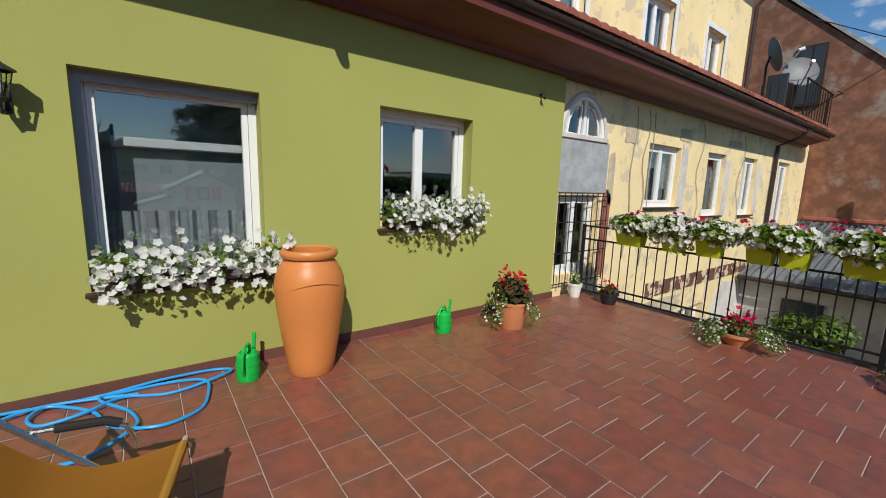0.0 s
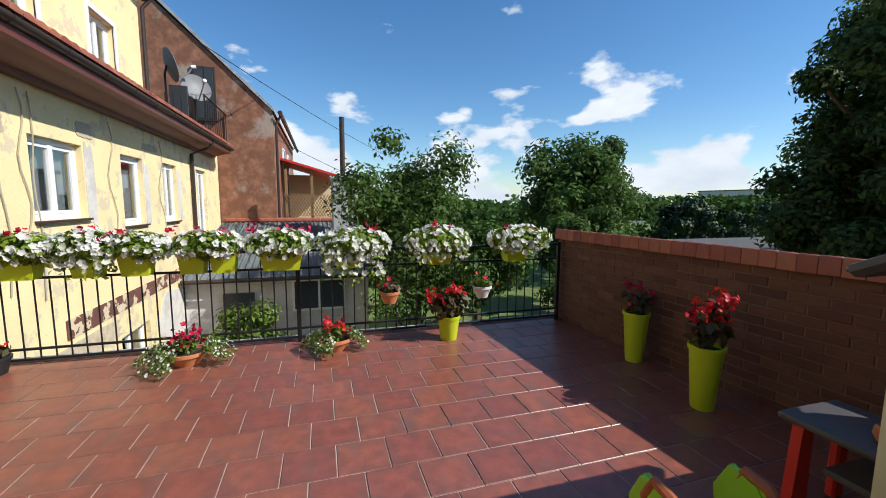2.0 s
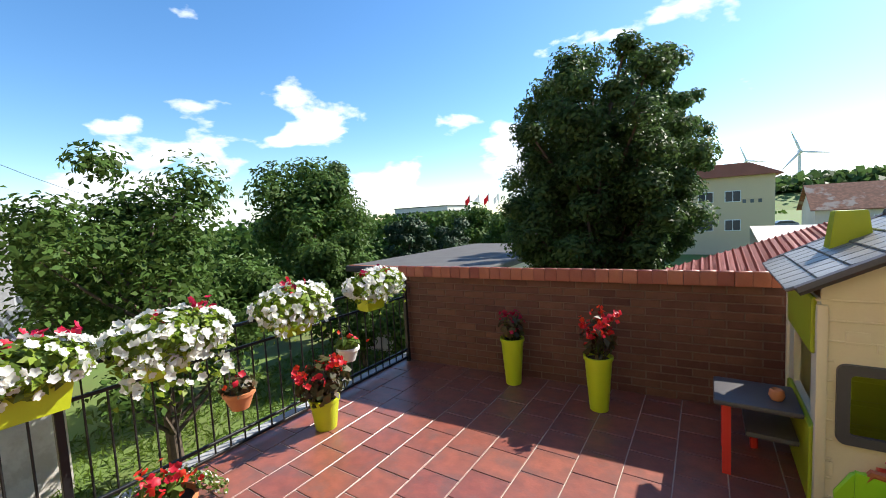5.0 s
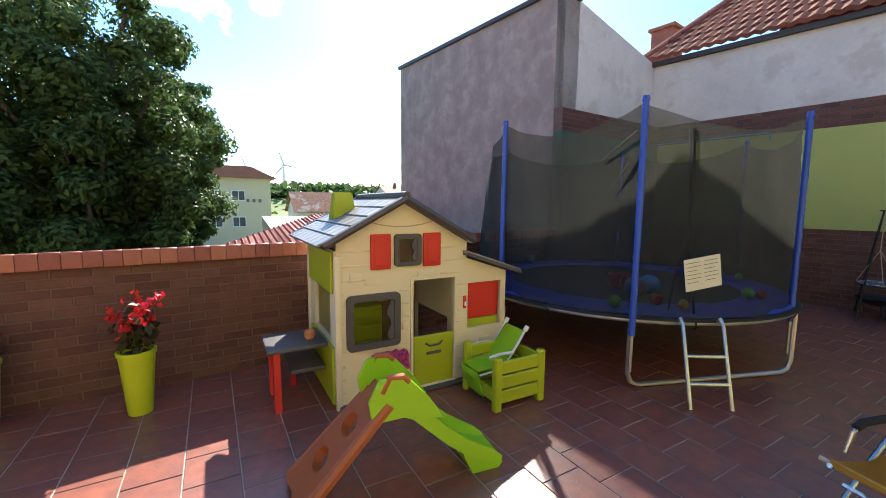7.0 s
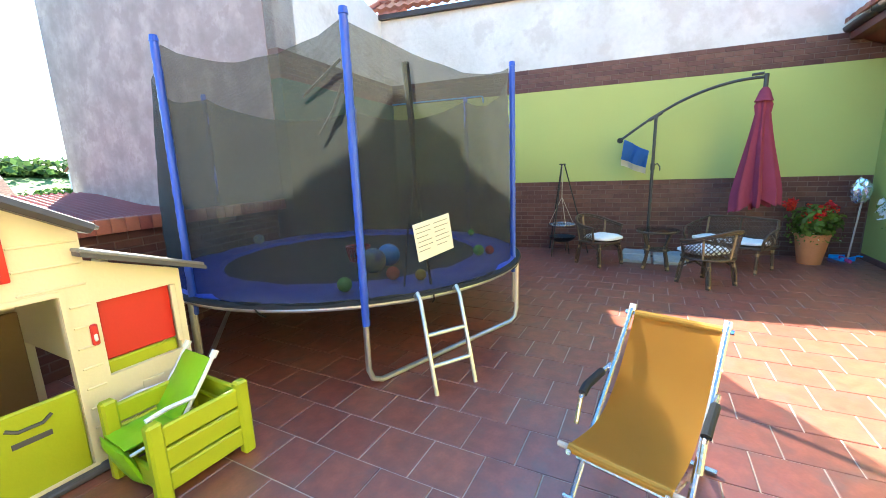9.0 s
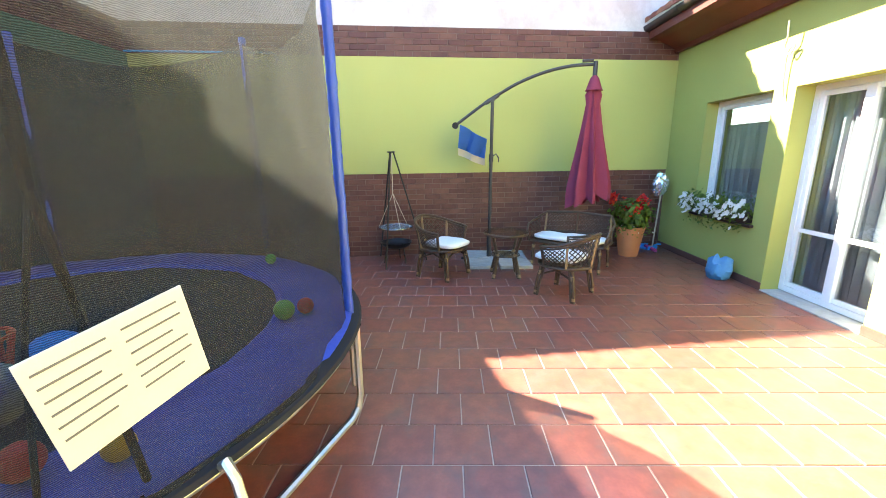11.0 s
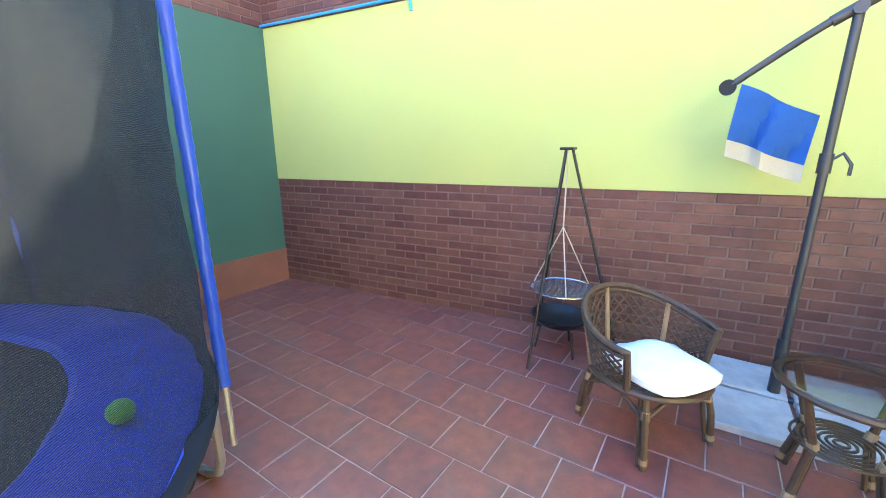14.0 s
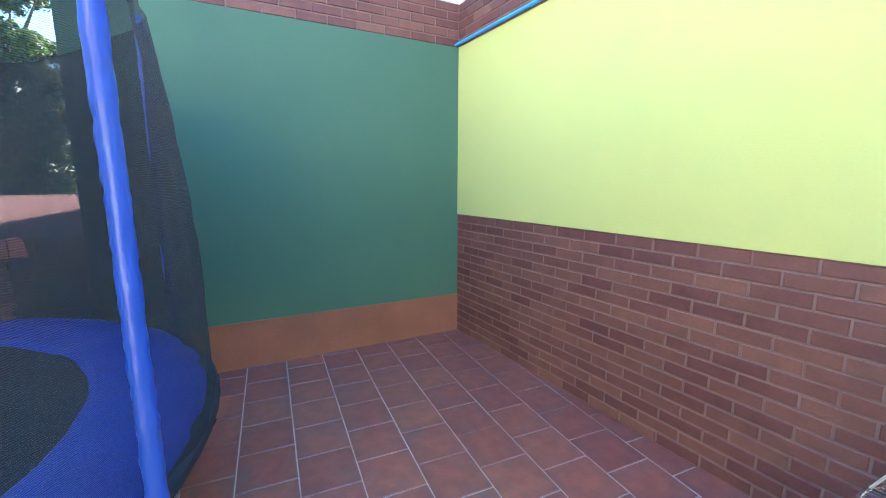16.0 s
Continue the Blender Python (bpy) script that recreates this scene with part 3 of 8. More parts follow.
for k in range(25):
    part("bracket", bar([(0.5 + k * 0.93, 7.26, 3.36), (0.5 + k * 0.93, 7.20, 3.315), (0.5 + k * 0.93, 7.125, 3.36), (0.5 + k * 0.93, 7.12, 3.41)], 0.006, 5), M["gutter"], gut)
part("downpipe", bar([(20.7, 7.2, 3.32), (20.7, 7.3, 3.11), (20.7, 7.78, 2.91), (20.7, 7.78, GROUND)], 0.05, 10), M["gutter"], gut)
bmt = bmesh.new()
ROWS_T = 6
for r in range(ROWS_T):
    ya, yb = 7.14 + r * 0.25, 7.14 + (r + 1) * 0.25 + 0.05
    za, zb = 3.46 + r * 0.15, 3.46 + (r + 1) * 0.15 + 0.005
    for k in range(116):
        xa = -0.9 + k * 0.21
        x = [xa, xa + 0.05, xa + 0.11, xa + 0.17, xa + 0.205]
        h = [0.0, 0.035, 0.045, 0.03, 0.0]
        lo = [bmt.verts.new((x[i], ya, za + h[i] + 0.02)) for i in range(5)]
        hi = [bmt.verts.new((x[i], yb, zb + h[i])) for i in range(5)]
        dn = [bmt.verts.new((x[i], ya, za - 0.01)) for i in (0, 4)]
        for i in range(4):
            bmt.faces.new((lo[i], lo[i + 1], hi[i + 1], hi[i]))
        bmt.faces.new((dn[0], dn[1], *lo[::-1]))
skirt = solid("skirt_roof", bmt, M["roof_tile"], "weathered red pantile roof strip above the gutter", "roof", "stuff")
bmu = bmesh.new()
prism(bmu, [(8.58, 6.75), (8.5, 6.75), (8.05, 7.05), (8.0, 7.05), (8.0, 7.2), (8.6, 7.3)], "x", 5.0, 20.25)
solid("upper_cornice", bmu, M["red_wood"], "red-brown boarded cornice of the upper roof", "cornice")
ug = solid("upper_gutter", bar([(5.0, 7.98, 7.2), (20.3, 7.98, 7.2)], 0.06, 10), M["gutter"], "dark upper rain gutter", "gutter")
part("downpipe", bar([(20.15, 7.98, 7.15), (20.1, 8.3, 6.8), (20.05, 8.53, 6.5), (20.05, 8.53, 4.2)], 0.05, 8), M["gutter"], ug)
bmu = bmesh.new()
prism(bmu, [(7.9, 7.2), (11.5, 9.6), (11.5, 9.5), (7.95, 7.12)], "x", 5.0, 20.25)
solid("upper_roof", bmu, M["roof_tile"], "red tiled main roof of the old house", "roof")

# west boundary wall: clinker base, painted field, clinker band, whitewash
BAND, FIELD, BAND2 = 1.28, 2.93, 3.33
CORNER = Vector((0.542, -0.143, 0))         # the inner corner of the two boundary walls
WM = Matrix.Translation(CORNER) @ Matrix.Rotation(math.atan(0.1257), 4, "Z")    # y runs along the west wall
SM = Matrix.Translation(CORNER) @ Matrix.Rotation(math.atan(0.0565), 4, "Z")    # x runs along the south wall
RM = WM @ Matrix.Translation((0, 0, -0.42))
bmw = bmesh.new()
bx(bmw, -0.3, 0.0, -0.3, 8.25, BAND, FIELD)
solid("wall_west", bmw, M["lime_wall"], "lime green painted boundary wall", "wall").matrix_basis = WM
bmw = bmesh.new()
bx(bmw, -0.3, -0.012, -0.3, 8.25, -0.3, BAND)
base_w = solid("wall_west_base", bmw, M["mortar"], "dark red clinker brick base of the boundary wall", "wall")
base_w.matrix_basis = WM
bmw = bmesh.new()
bx(bmw, -0.3, -0.012, -0.3, 8.25, FIELD, BAND2)
band_w = solid("wall_west_band", bmw, M["mortar"], "clinker brick band above the painted wall", "wall")
band_w.matrix_basis = WM
bmw = bmesh.new()
prism(bmw, [(-0.55, BAND2), (9.5, BAND2), (9.5, 4.44), (-0.05, 4.64), (-0.55, 4.64)], "x", -0.32, -0.03)
solid("wall_west_upper", bmw, M["white_plaster"], "rough whitewashed plaster of the neighbouring house", "wall").matrix_basis = WM
bmw = bmesh.new()
prism(bmw, [(-0.35, 5.03), (9.6, 4.83), (9.6, 4.92), (-0.35, 5.12)], "x", -0.4, 0.06)
solid("wall_west_coping", bmw, M["gutter"], "dark metal coping on the neighbouring wall", "coping").matrix_basis = RM
# hipped pantile roof above the neighbouring wall
RK = 0.74                                   # rise of the slope


def roof_edge(d):
    return -0.45 + 0.43 * d


bmw = bmesh.new()
for r in range(16):
    d0, d1 = 0.30 * r, 0.30 * r + 0.315
    y, rows3 = roof_edge(d0), [[], [], []]
    while y < 9.7:
        for k in range(4):
            w = 0.022 * math.sin(k * math.pi / 2)
            yy = y + 0.05 * k
            drop = 0.021 * yy
            for q, (d, up) in enumerate(((d0 + 0.01, -0.05), (d0, 0.035), (d1, 0.0))):
                rows3[q].append(bmw.verts.new((0.12 - d, yy, 5.17 + d * RK + up + w - drop)))
        y += 0.2
    for ra, rb in zip(rows3, rows3[1:]):
        for k in range(len(ra) - 1):
            bmw.faces.new((ra[k], ra[k + 1], rb[k + 1], rb[k]))
bmesh.ops.solidify(bmw, geom=bmw.faces[:], thickness=0.015)
solid("west_roof", bmw, M["roof_tile"], "red pantile roof of the neighbouring house", "roof", "stuff").matrix_basis = RM
bmw = bmesh.new()
prism(bmw, [(-0.05, 4.95), (-4.8, 4.95 + 4.75 * RK), (-9.5, 4.95)], "y", 1.8, 9.8)
solid("west_roof_body", bmw, M["far_red"], "roof slope under the neighbouring tiles", "roof").matrix_basis = RM
solid("roof_hip", bar([(0.1, -0.47, 5.2), (-4.6, 1.55, 5.2 + 4.7 * RK)], 0.07, 8), M["roof_tile"], "red hip tiles of the neighbouring roof", "roof").matrix_basis = RM
chim = solid("west_chimney", rbox(-2.5, -1.9, -1.25, -0.7, 4.6, 6.55, 0.01, 1), M["chimney_brick"], "brick chimney on the neighbouring roof", "chimney")
chim.matrix_basis = RM
part("chimney_cap", rbox(-2.56, -1.84, -1.31, -0.64, 6.55, 6.63, 0.01, 1), M["chimney_brick"], chim)
part("chimney_foot", rbox(-2.4, -1.8, -1.6, -1.25, 4.6, 5.9, 0.01, 1), M["far_cream"], chim, "cream rendered chimney foot")

# big neighbouring building in the corner
CX = 3.09                                   # length of the corner wall
bmw = bmesh.new()
bx(bmw, -0.3, CX - 0.02, -0.3, 0.0, 0.41, FIELD)
solid("wall_south_west", bmw, M["dark_green"], "dark green painted wall in the corner", "wall").matrix_basis = SM
bmw = bmesh.new()
bx(bmw, -0.3, CX - 0.02, -0.3, 0.012, -0.3, 0.41)
solid("plinth_south_west", bmw, M["red_plinth"], "reddish plinth below the dark green wall", "plinth").matrix_basis = SM
bmw = bmesh.new()
bx(bmw, -0.3, CX - 0.02, -0.3, -0.012, FIELD, BAND2)
band_s = solid("wall_south_band", bmw, M["mortar"], "clinker brick band above the dark green wall", "wall")
band_s.matrix_basis = SM
bmw = bmesh.new()
prism(bmw, [(-0.03, BAND2), (CX - 0.02, BAND2), (CX - 0.02, 5.44), (-0.03, 4.66)], "y", -0.55, -0.2)
solid("wall_south_upper", bmw, M["white_plaster"], "pale rough plaster above the brick band", "wall").matrix_basis = SM
bmw = bmesh.new()
prism(bmw, [(-0.2, GROUND), (-0.2, 5.3), (-6.05, 5.57), (-6.05, GROUND)], "x", CX - 0.6, CX)
solid("wall_grey_house", bmw, M["grey_wall"], "grey-pink rough plastered side of the neighbouring building", "wall").matrix_basis = SM
bmw = bmesh.new()
prism(bmw, [(-0.15, 5.27), (-0.15, 5.35), (-6.12, 5.63), (-6.12, 5.55)], "x", CX - 0.6, CX + 0.06)
bx(bmw, -0.3, CX - 0.6, -6.0, -0.56, 3.2, 4.6)
solid("grey_house_roof", bmw, M["gutter"], "dark sheet roof edge of the neighbouring building", "roof").matrix_basis = SM

# parapet on the sunny side
PA, PK, PB = Vector((11.98, 1.175, 0)), Vector((7.9, 0.865, 0)), SM @ Vector((CX, 0.02, 0))
STRETCHES = []                              # each: wall, length
for pa, pb in ((PA, PK), (PK, PB)):
    d = (pb - pa).normalized()
    bmw = bmesh.new()
    bx(bmw, 0, (pb - pa).length, 0.012, 0.25, -0.3, 1.10)
    para = solid("parapet", bmw, M["mortar"], "dark red clinker brick parapet", "parapet wall")
    para.matrix_basis = Matrix.Translation(pa) @ Matrix.Rotation(math.atan2(d.y, d.x), 4, "Z")   # x along it, +y is outward (south)
    STRETCHES.append((para, (pb - pa).length))

# floor slab under the tiles, and the ground far below
bmf = bmesh.new()
pf = [(0.4, -0.25), (3.65, -0.1), (7.9, 0.75), (12.08, 1.05), (12.08, NORTH), (-0.65, NORTH)]
prism(bmf, pf, "z", -0.3, -0.006)
floor = solid("floor", bmf, M["grout"], "terrace floor of square terracotta tiles", "floor")
bmf = bmesh.new()
bx(bmf, 1.87, 3.03, NORTH, NORTH + 0.36, -0.3, 0.0)
solid("threshold", bmf, M["skirting"], "tiled door threshold", "threshold")
bmf = bmesh.new()
for a, b in ((-0.44, 1.87), (3.03, 11.29)):
    bx(bmf, a, b, NORTH - 0.016, NORTH - 0.001, -0.004, 0.085)
bx(bmf, 11.29, 11.305, NORTH - 0.016, NORTH + 0.11, -0.004, 0.085)
solid("baseboard", bmf, M["skirting"], "brown tiled skirting along the house wall", "skirting")
bmf = bmesh.new()
bx(bmf, 11.98, 12.1, 0.95, NORTH, -0.5, 0.02)
bx(bmf, 3.9, 12.1, 1.42, NORTH, -0.62, -0.3)
bx(bmf, 11.8, 12.06, 1.0, NORTH, GROUND, -0.62)
solid("terrace_edge", bmf, M["old_plaster"], "grey concrete edge of the raised terrace", "terrace edge")
bmf = bmesh.new()
v = [bmf.verts.new(p) for p in ((-900, -1500, GROUND), (1500, -1500, GROUND), (1500, 900, GROUND), (-900, 900, GROUND))]
bmf.faces.new(v)
solid("ground", bmf, M["grass"], "grassy ground below the terrace reaching the horizon", "ground")

# ---------- windows and doors of the setting ----------


def window(name, x0, x1, z0, z1, y, label, mull=(), frame_w=0.07, glass=True, sash_open=None, curtain=0.0, sill="", transom=None, m="white_pvc"):
    th = thing(name, label, "window", None, "", "structure")
    bm = bmesh.new()
    for a in ((x0, x0 + frame_w, z0, z1), (x1 - frame_w, x1, z0, z1), (x0 + frame_w, x1 - frame_w, z0, z0 + frame_w), (x0 + frame_w, x1 - frame_w, z1 - frame_w, z1)):
        bx(bm, a[0], a[1], y, y + 0.07, a[2], a[3])
    part("window_frame", bm, M[m], th)
    xs = [x0 + frame_w, *mull, x1 - frame_w]
    for k in range(1, len(xs) - 1):
        part("mullion", rbox(xs[k] - 0.05, xs[k] + 0.05, y - 0.006, y + 0.06, z0 + frame_w, z1 - frame_w, 0.006, 1), M[m], th)
    for a, b in zip(xs, xs[1:]):
        sash = bmesh.new()
        p, q, r, s = a + 0.004, b - 0.004, z0 + frame_w + 0.004, z1 - frame_w - 0.004
        w = 0.045
        for c in ((p, p + w, r, s), (q - w, q, r, s), (p + w, q - w, r, r + w), (p + w, q - w, s - w, s)):
            bx(sash, c[0], c[1], y + 0.008, y + 0.055, c[2], c[3])
        if transom:
            bx(sash, p + w, q - w, y + 0.01, y + 0.05, transom - 0.02, transom + 0.02)
        part("sash", sash, M[m], th)
        if glass:
            g = bmesh.new()
            bx(g, p + w, q - w, y + 0.03, y + 0.036, r + w, s - w)
            go = part("pane", g, M["glass"], th)
            go.visible_shadow = False
    if curtain:
        bm = bmesh.new()
        n = 60
        top, bot = z0 + (z1 - z0) * curtain, z0 + 0.02
        va = [[bm.verts.new((x0 + (x1 - x0) * i / n, y + 0.16 + 0.025 * math.sin(i * 0.9) + 0.012 * math.sin(i * 2.3 + 1), z)) for z in (bot, (bot + top) / 2, top)] for i in range(n + 1)]
        for a, b in zip(va, va[1:]):
            for k in range(2):
                bm.faces.new((a[k], b[k], b[k + 1], a[k + 1]))
        part("curtain", bm, M["curtain"], th, "white net curtain")
    if sill:
        part("window_sill", rbox(x0 - 0.03, x1 + 0.03, NORTH - 0.05 if sill == "green" else y - 0.16, y + 0.02, z0 - 0.035, z0 - 0.001, 0.006, 1), M["sill"], th, "dark brown window sill")
    return th


window("window_1", *W1, NORTH + 0.16, "large window with a white frame and net curtain", (), 0.06, curtain=0.36, sill="green")
bms = bmesh.new()
bx(bms, W1[0], W1[0] + 0.05, NORTH + 0.09, NORTH + 0.158, W1[2], W1[3])
bx(bms, W1[0] + 0.05, W1[1], NORTH + 0.09, NORTH + 0.158, W1[3] - 0.07, W1[3])
solid("shutter_guide", bms, M["grey_pvc"], "grey roller shutter guide round the large window", "shutter guide")
solid("wall_shelf", rbox(6.45, 7.36, NORTH + 0.40, NORTH + 0.47, 1.78, 1.86, 0.01, 1), M["white_pvc"], "white shelf seen behind the window", "shelf", "thing")
solid("window_blind", rbox(6.3, 7.42, NORTH + 0.49, NORTH + 0.5, 0.78, 2.2, 0.003, 1), M["grey_pvc"], "grey roller blind behind the large window", "blind", "thing")
solid("threshold", rbox(DOOR[0] + 0.002, DOOR[1] - 0.002, NORTH - 0.016, NORTH + 0.36, -0.1, 0.012, 0.004, 1), M["paver"], "grey concrete door step", "threshold")
window("window_2", *W2, NORTH + 0.16, "white two-leaf window with a broad centre post", (9.06,), 0.07, sill="green")
window("window_3", *W3, NORTH + 0.16, "white framed window beside the glass door", (), 0.06, curtain=0.8, sill="green")
window("door_1", DOOR[0], DOOR[1], 0.02, DOOR[3], NORTH + 0.2, "white glazed double terrace door", (2.45,), 0.06, curtain=0.98, transom=0.72)
for k, w in enumerate(YW[:4]):
    window("window_%d" % (4 + k), *w, NORTH + 0.2, "white window in the peeling yellow wall", ((w[0] + w[1]) / 2,) if k != 1 else (), 0.08, sill="s", curtain=0.95)
window("window_8", *YW[4], NORTH + 0.22, "white window behind black iron bars", (11.95,), 0.08)
window("window_9", *YW[6], NORTH + 0.25, "white ground floor window", (13.85,), 0.07)
window("window_10", *YW[8], NORTH + 0.25, "white ground floor window", (19.05,), 0.07)
window("door_2", *YW[7], NORTH + 0.25, "white ground floor door", (16.55,), 0.07)
for k, w in enumerate(UW):
    window("window_%d" % (11 + k), *w, 8.72, "white upper storey window", ((w[0] + w[1]) / 2,), 0.09, sill="s", curtain=0.9)
    bms = bmesh.new()
    for a in ((w[0] - 0.1, w[0], w[2], w[3] + 0.1), (w[1], w[1] + 0.1, w[2], w[3] + 0.1), (w[0], w[1], w[3], w[3] + 0.1)):
        bx(bms, a[0], a[1], 8.575, 8.62, a[2], a[3])
    solid("trim", bms, M["white_pvc"], "white painted window surround", "trim")
# arched window over the grey patch
ARC = (11.92, 2.33, 0.48, 0.56)
th = thing("window_15", "white arched window above the grey patch", "window", None, "", "structure")
pts = [(ARC[0] + ARC[2] * math.cos(math.pi * k / 16), NORTH + 0.12, ARC[1] + ARC[3] * math.sin(math.pi * k / 16)) for k in range(17)]
bm = bmesh.new()
tube(bm, [*pts, pts[0]], 0.045, 6)
part("window_frame", bm, M["white_pvc"], th)
part("mullion", rbox(11.89, 11.95, NORTH + 0.09, NORTH + 0.15, 2.33, 2.86, 0.005, 1), M["white_pvc"], th)
part("sash", bar([(ARC[0] + a, NORTH + 0.12, z) for a, z in ((-0.38, 2.36), (-0.1, 2.36), (-0.08, 2.78), (-0.25, 2.72), (-0.36, 2.55))], 0.022, 5, True), M["white_pvc"], th)
part("sash", bar([(ARC[0] + a, NORTH + 0.12, z) for a, z in ((0.38, 2.36), (0.1, 2.36), (0.08, 2.78), (0.25, 2.72), (0.36, 2.55))], 0.022, 5, True), M["white_pvc"], th)
bm = bmesh.new()
prism(bm, [(p[0], p[2]) for p in pts], "y", NORTH + 0.125, NORTH + 0.13)
part("pane", bm, M["glass"], th).visible_shadow = False
bm = bmesh.new()
for k in range(16):
    a, b = math.pi * k / 16, math.pi * (k + 1) / 16
    poly = [(ARC[0] + ARC[2] * math.cos(a), ARC[1] + ARC[3] * math.sin(a)), (ARC[0] + ARC[2] * math.cos(b), ARC[1] + ARC[3] * math.sin(b)), (ARC[0] + 0.5 * math.cos(b) * 1.0, 2.9), (ARC[0] + 0.5 * math.cos(a) * 1.0, 2.9)]
    prism(bm, poly, "y", NORTH + 0.105, NORTH + 0.3)
solid("arch_filler", bm, M["yellow_wall"], "plaster spandrels round the arched window", "wall")
# white surround of the arch, peeled patches, cables and the outlet of the gutter
bm = bmesh.new()
tube(bm, [(ARC[0] + 0.53 * math.cos(math.pi * k / 16), NORTH + 0.1, ARC[1] + 0.6 * math.sin(math.pi * k / 16)) for k in range(17)], 0.05, 6)
solid("trim", bm, M["white_plaster"], "rough white plaster band round the arched window", "trim")
solid("trim", rbox(11.34, 12.52, NORTH + 0.06, NORTH + 0.13, 2.285, 2.36, 0.008, 1), M["white_plaster"], "rough white ledge under the arched window", "trim")


def ragged(x0, x1, z0, z1, seed, y=NORTH + 0.1):
    """A thin flake of render with an uneven outline."""
    rr = random.Random(seed)
    cx, cz = (x0 + x1) / 2, (z0 + z1) / 2
    pts = []
    for k in range(28):
        a = 2 * math.pi * k / 28
        ca, sa_ = math.cos(a), math.sin(a)
        q = 1 / max(abs(ca), abs(sa_))
        q *= rr.uniform(0.82, 1.0)
        pts.append((cx + (x1 - x0) / 2 * ca * q, cz + (z1 - z0) / 2 * sa_ * q))
    bmr = bmesh.new()
    prism(bmr, pts, "y", y, y + 0.012)
    return bmr


for k, (x0, x1, z0, z1, mm, lb) in enumerate(((12.54, 12.8, 0.1, 1.6, "chimney_brick", "bare red brick where plaster fell off"), (12.66, 12.84, 1.3, 2.2, "scar", "beige scar of fallen plaster"),
        (15.16, 15.46, 1.1, 2.5, "white_plaster", "white filler beside the window"), (17.42, 17.7, 1.0, 2.4, "white_plaster", "white filler beside the window"), (19.52, 19.8, 1.0, 2.4, "white_plaster", "white filler beside the window"),
        (13.05, 13.5, 2.35, 2.62, "scar", "beige scar of fallen plaster"), (15.0, 15.5, 2.55, 2.8, "scar", "beige scar of fallen plaster"), (17.4, 18.3, 2.64, 2.8, "scar", "beige scar of fallen plaster"),
        (17.5, 24.0, -2.4, -0.62, "white_plaster", "whitewashed lower wall where the yellow coat is gone"), (13.2, 16.0, -0.95, -0.58, "scar", "beige scar of fallen plaster"))):
    solid("wall_patch", ragged(x0, x1, z0, z1, 60 + k), M[mm], lb, "wall patch")
for x, z1, sag in ((13.35, 0.4, 0.05), (13.75, 0.9, 0.08), (13.95, 0.2, 0.04), (16.0, 0.6, 0.12), (18.35, 0.2, 0.16)):
    pts = [(x + sag * math.sin(k * 1.1), NORTH + 0.09, 2.95 - (2.95 - z1) * k / 10) for k in range(11)]
    tagged(part("wall_cable", bar(pts, 0.009, 4), M["rope"]), "thin pale cable stapled down the old wall", "cable")
part("outlet", bar([(7.82, 7.2, 3.33), (7.82, 7.2, 3.22), (7.86, 7.22, 3.13)], [0.055, 0.055, 0.045], 10), M["gutter"], gut, "short gutter outlet")
for x, cap, lab, lb in ((8.62, "ball_yellow", "ball_yellow", "clear bottle with a yellow label on the window sill"), (8.76, "play_red", "play_brown", "small dark bottle with a red cap on the window sill")):
    bt = thing("bottle", lb, "bottle", pose(x, NORTH + 0.08, W2[2] + 0.001), "bottles on the sill")
    part("body", turned([(0, 0), (0.036, 0), (0.038, 0.01), (0.038, 0.15), (0.03, 0.19), (0.014, 0.215), (0.014, 0.24), (0, 0.24)], 16), M["table_glass"], bt)
    part("label", turned([(0.0385, 0.05), (0.0395, 0.052), (0.0395, 0.125), (0.0385, 0.127)], 16), M[lab], bt)
    part("cap", turned([(0, 0.238), (0.017, 0.238), (0.017, 0.262), (0, 0.264)], 12), M[cap], bt)
# iron bars before the window by the railing
bars = thing("window_bars", "black wrought iron window bars", "window bars", None, "", "structure")
for k in range(10):
    x = 11.36 + k * 0.135
    part("bar", bar([(x, NORTH + 0.02, 0.12), (x, NORTH + 0.02, 1.5)], 0.008, 5), M["iron"], bars)
for z in (0.16, 0.62, 1.08, 1.46):
    part("rail", bar([(11.31, NORTH + 0.035, z), (12.62, NORTH + 0.035, z)], 0.009, 5), M["iron"], bars)
for x in (11.33, 12.6):
    part("bracket", bar([(x, NORTH + 0.035, 1.3), (x, NORTH + 0.13, 1.3)], 0.01, 5), M["iron"], bars)


# ---------- railing ----------
rail_th = thing("railing", "black painted iron terrace railing with thin upright bars", "railing", pose(EAST, 0, 0), "", "structure")
Y0, Y1 = 1.22, 7.7
part("handrail", rbox(-0.022, 0.022, Y0, Y1, 1.02, 1.045, 0.006, 1), M["iron"], rail_th)
for z in (0.84, 0.16, 0.06):
    part("rail", rbox(-0.012, 0.012, Y0, Y1, z - 0.012, z + 0.012, 0.004, 1), M["iron"], rail_th)
bal = mesh_of("baluster", bar([(0, 0, 0.06), (0, 0, 0.84)], 0.0075, 6), M["iron"])
nb = int((Y1 - Y0) / 0.122)
for k in range(nb + 1):
    shared("baluster", bal, rail_th, Matrix.Translation((0, Y0 + k * 0.122, 0)))
short_b = mesh_of("short_bar", bar([(0, 0, 0.84), (0, 0, 1.03)], 0.006, 5), M["iron"])
for k in range(0, nb + 1, 2):
    shared("short_bar", short_b, rail_th, Matrix.Translation((0, Y0 + k * 0.122, 0)))
post = mesh_of("post", rbox(-0.022, 0.022, -0.022, 0.022, -0.02, 1.06, 0.004, 1), M["iron"])
for y in (Y0, 4.51, Y1 - 0.02):
    shared("post", post, rail_th, Matrix.Translation((0, y, 0)))

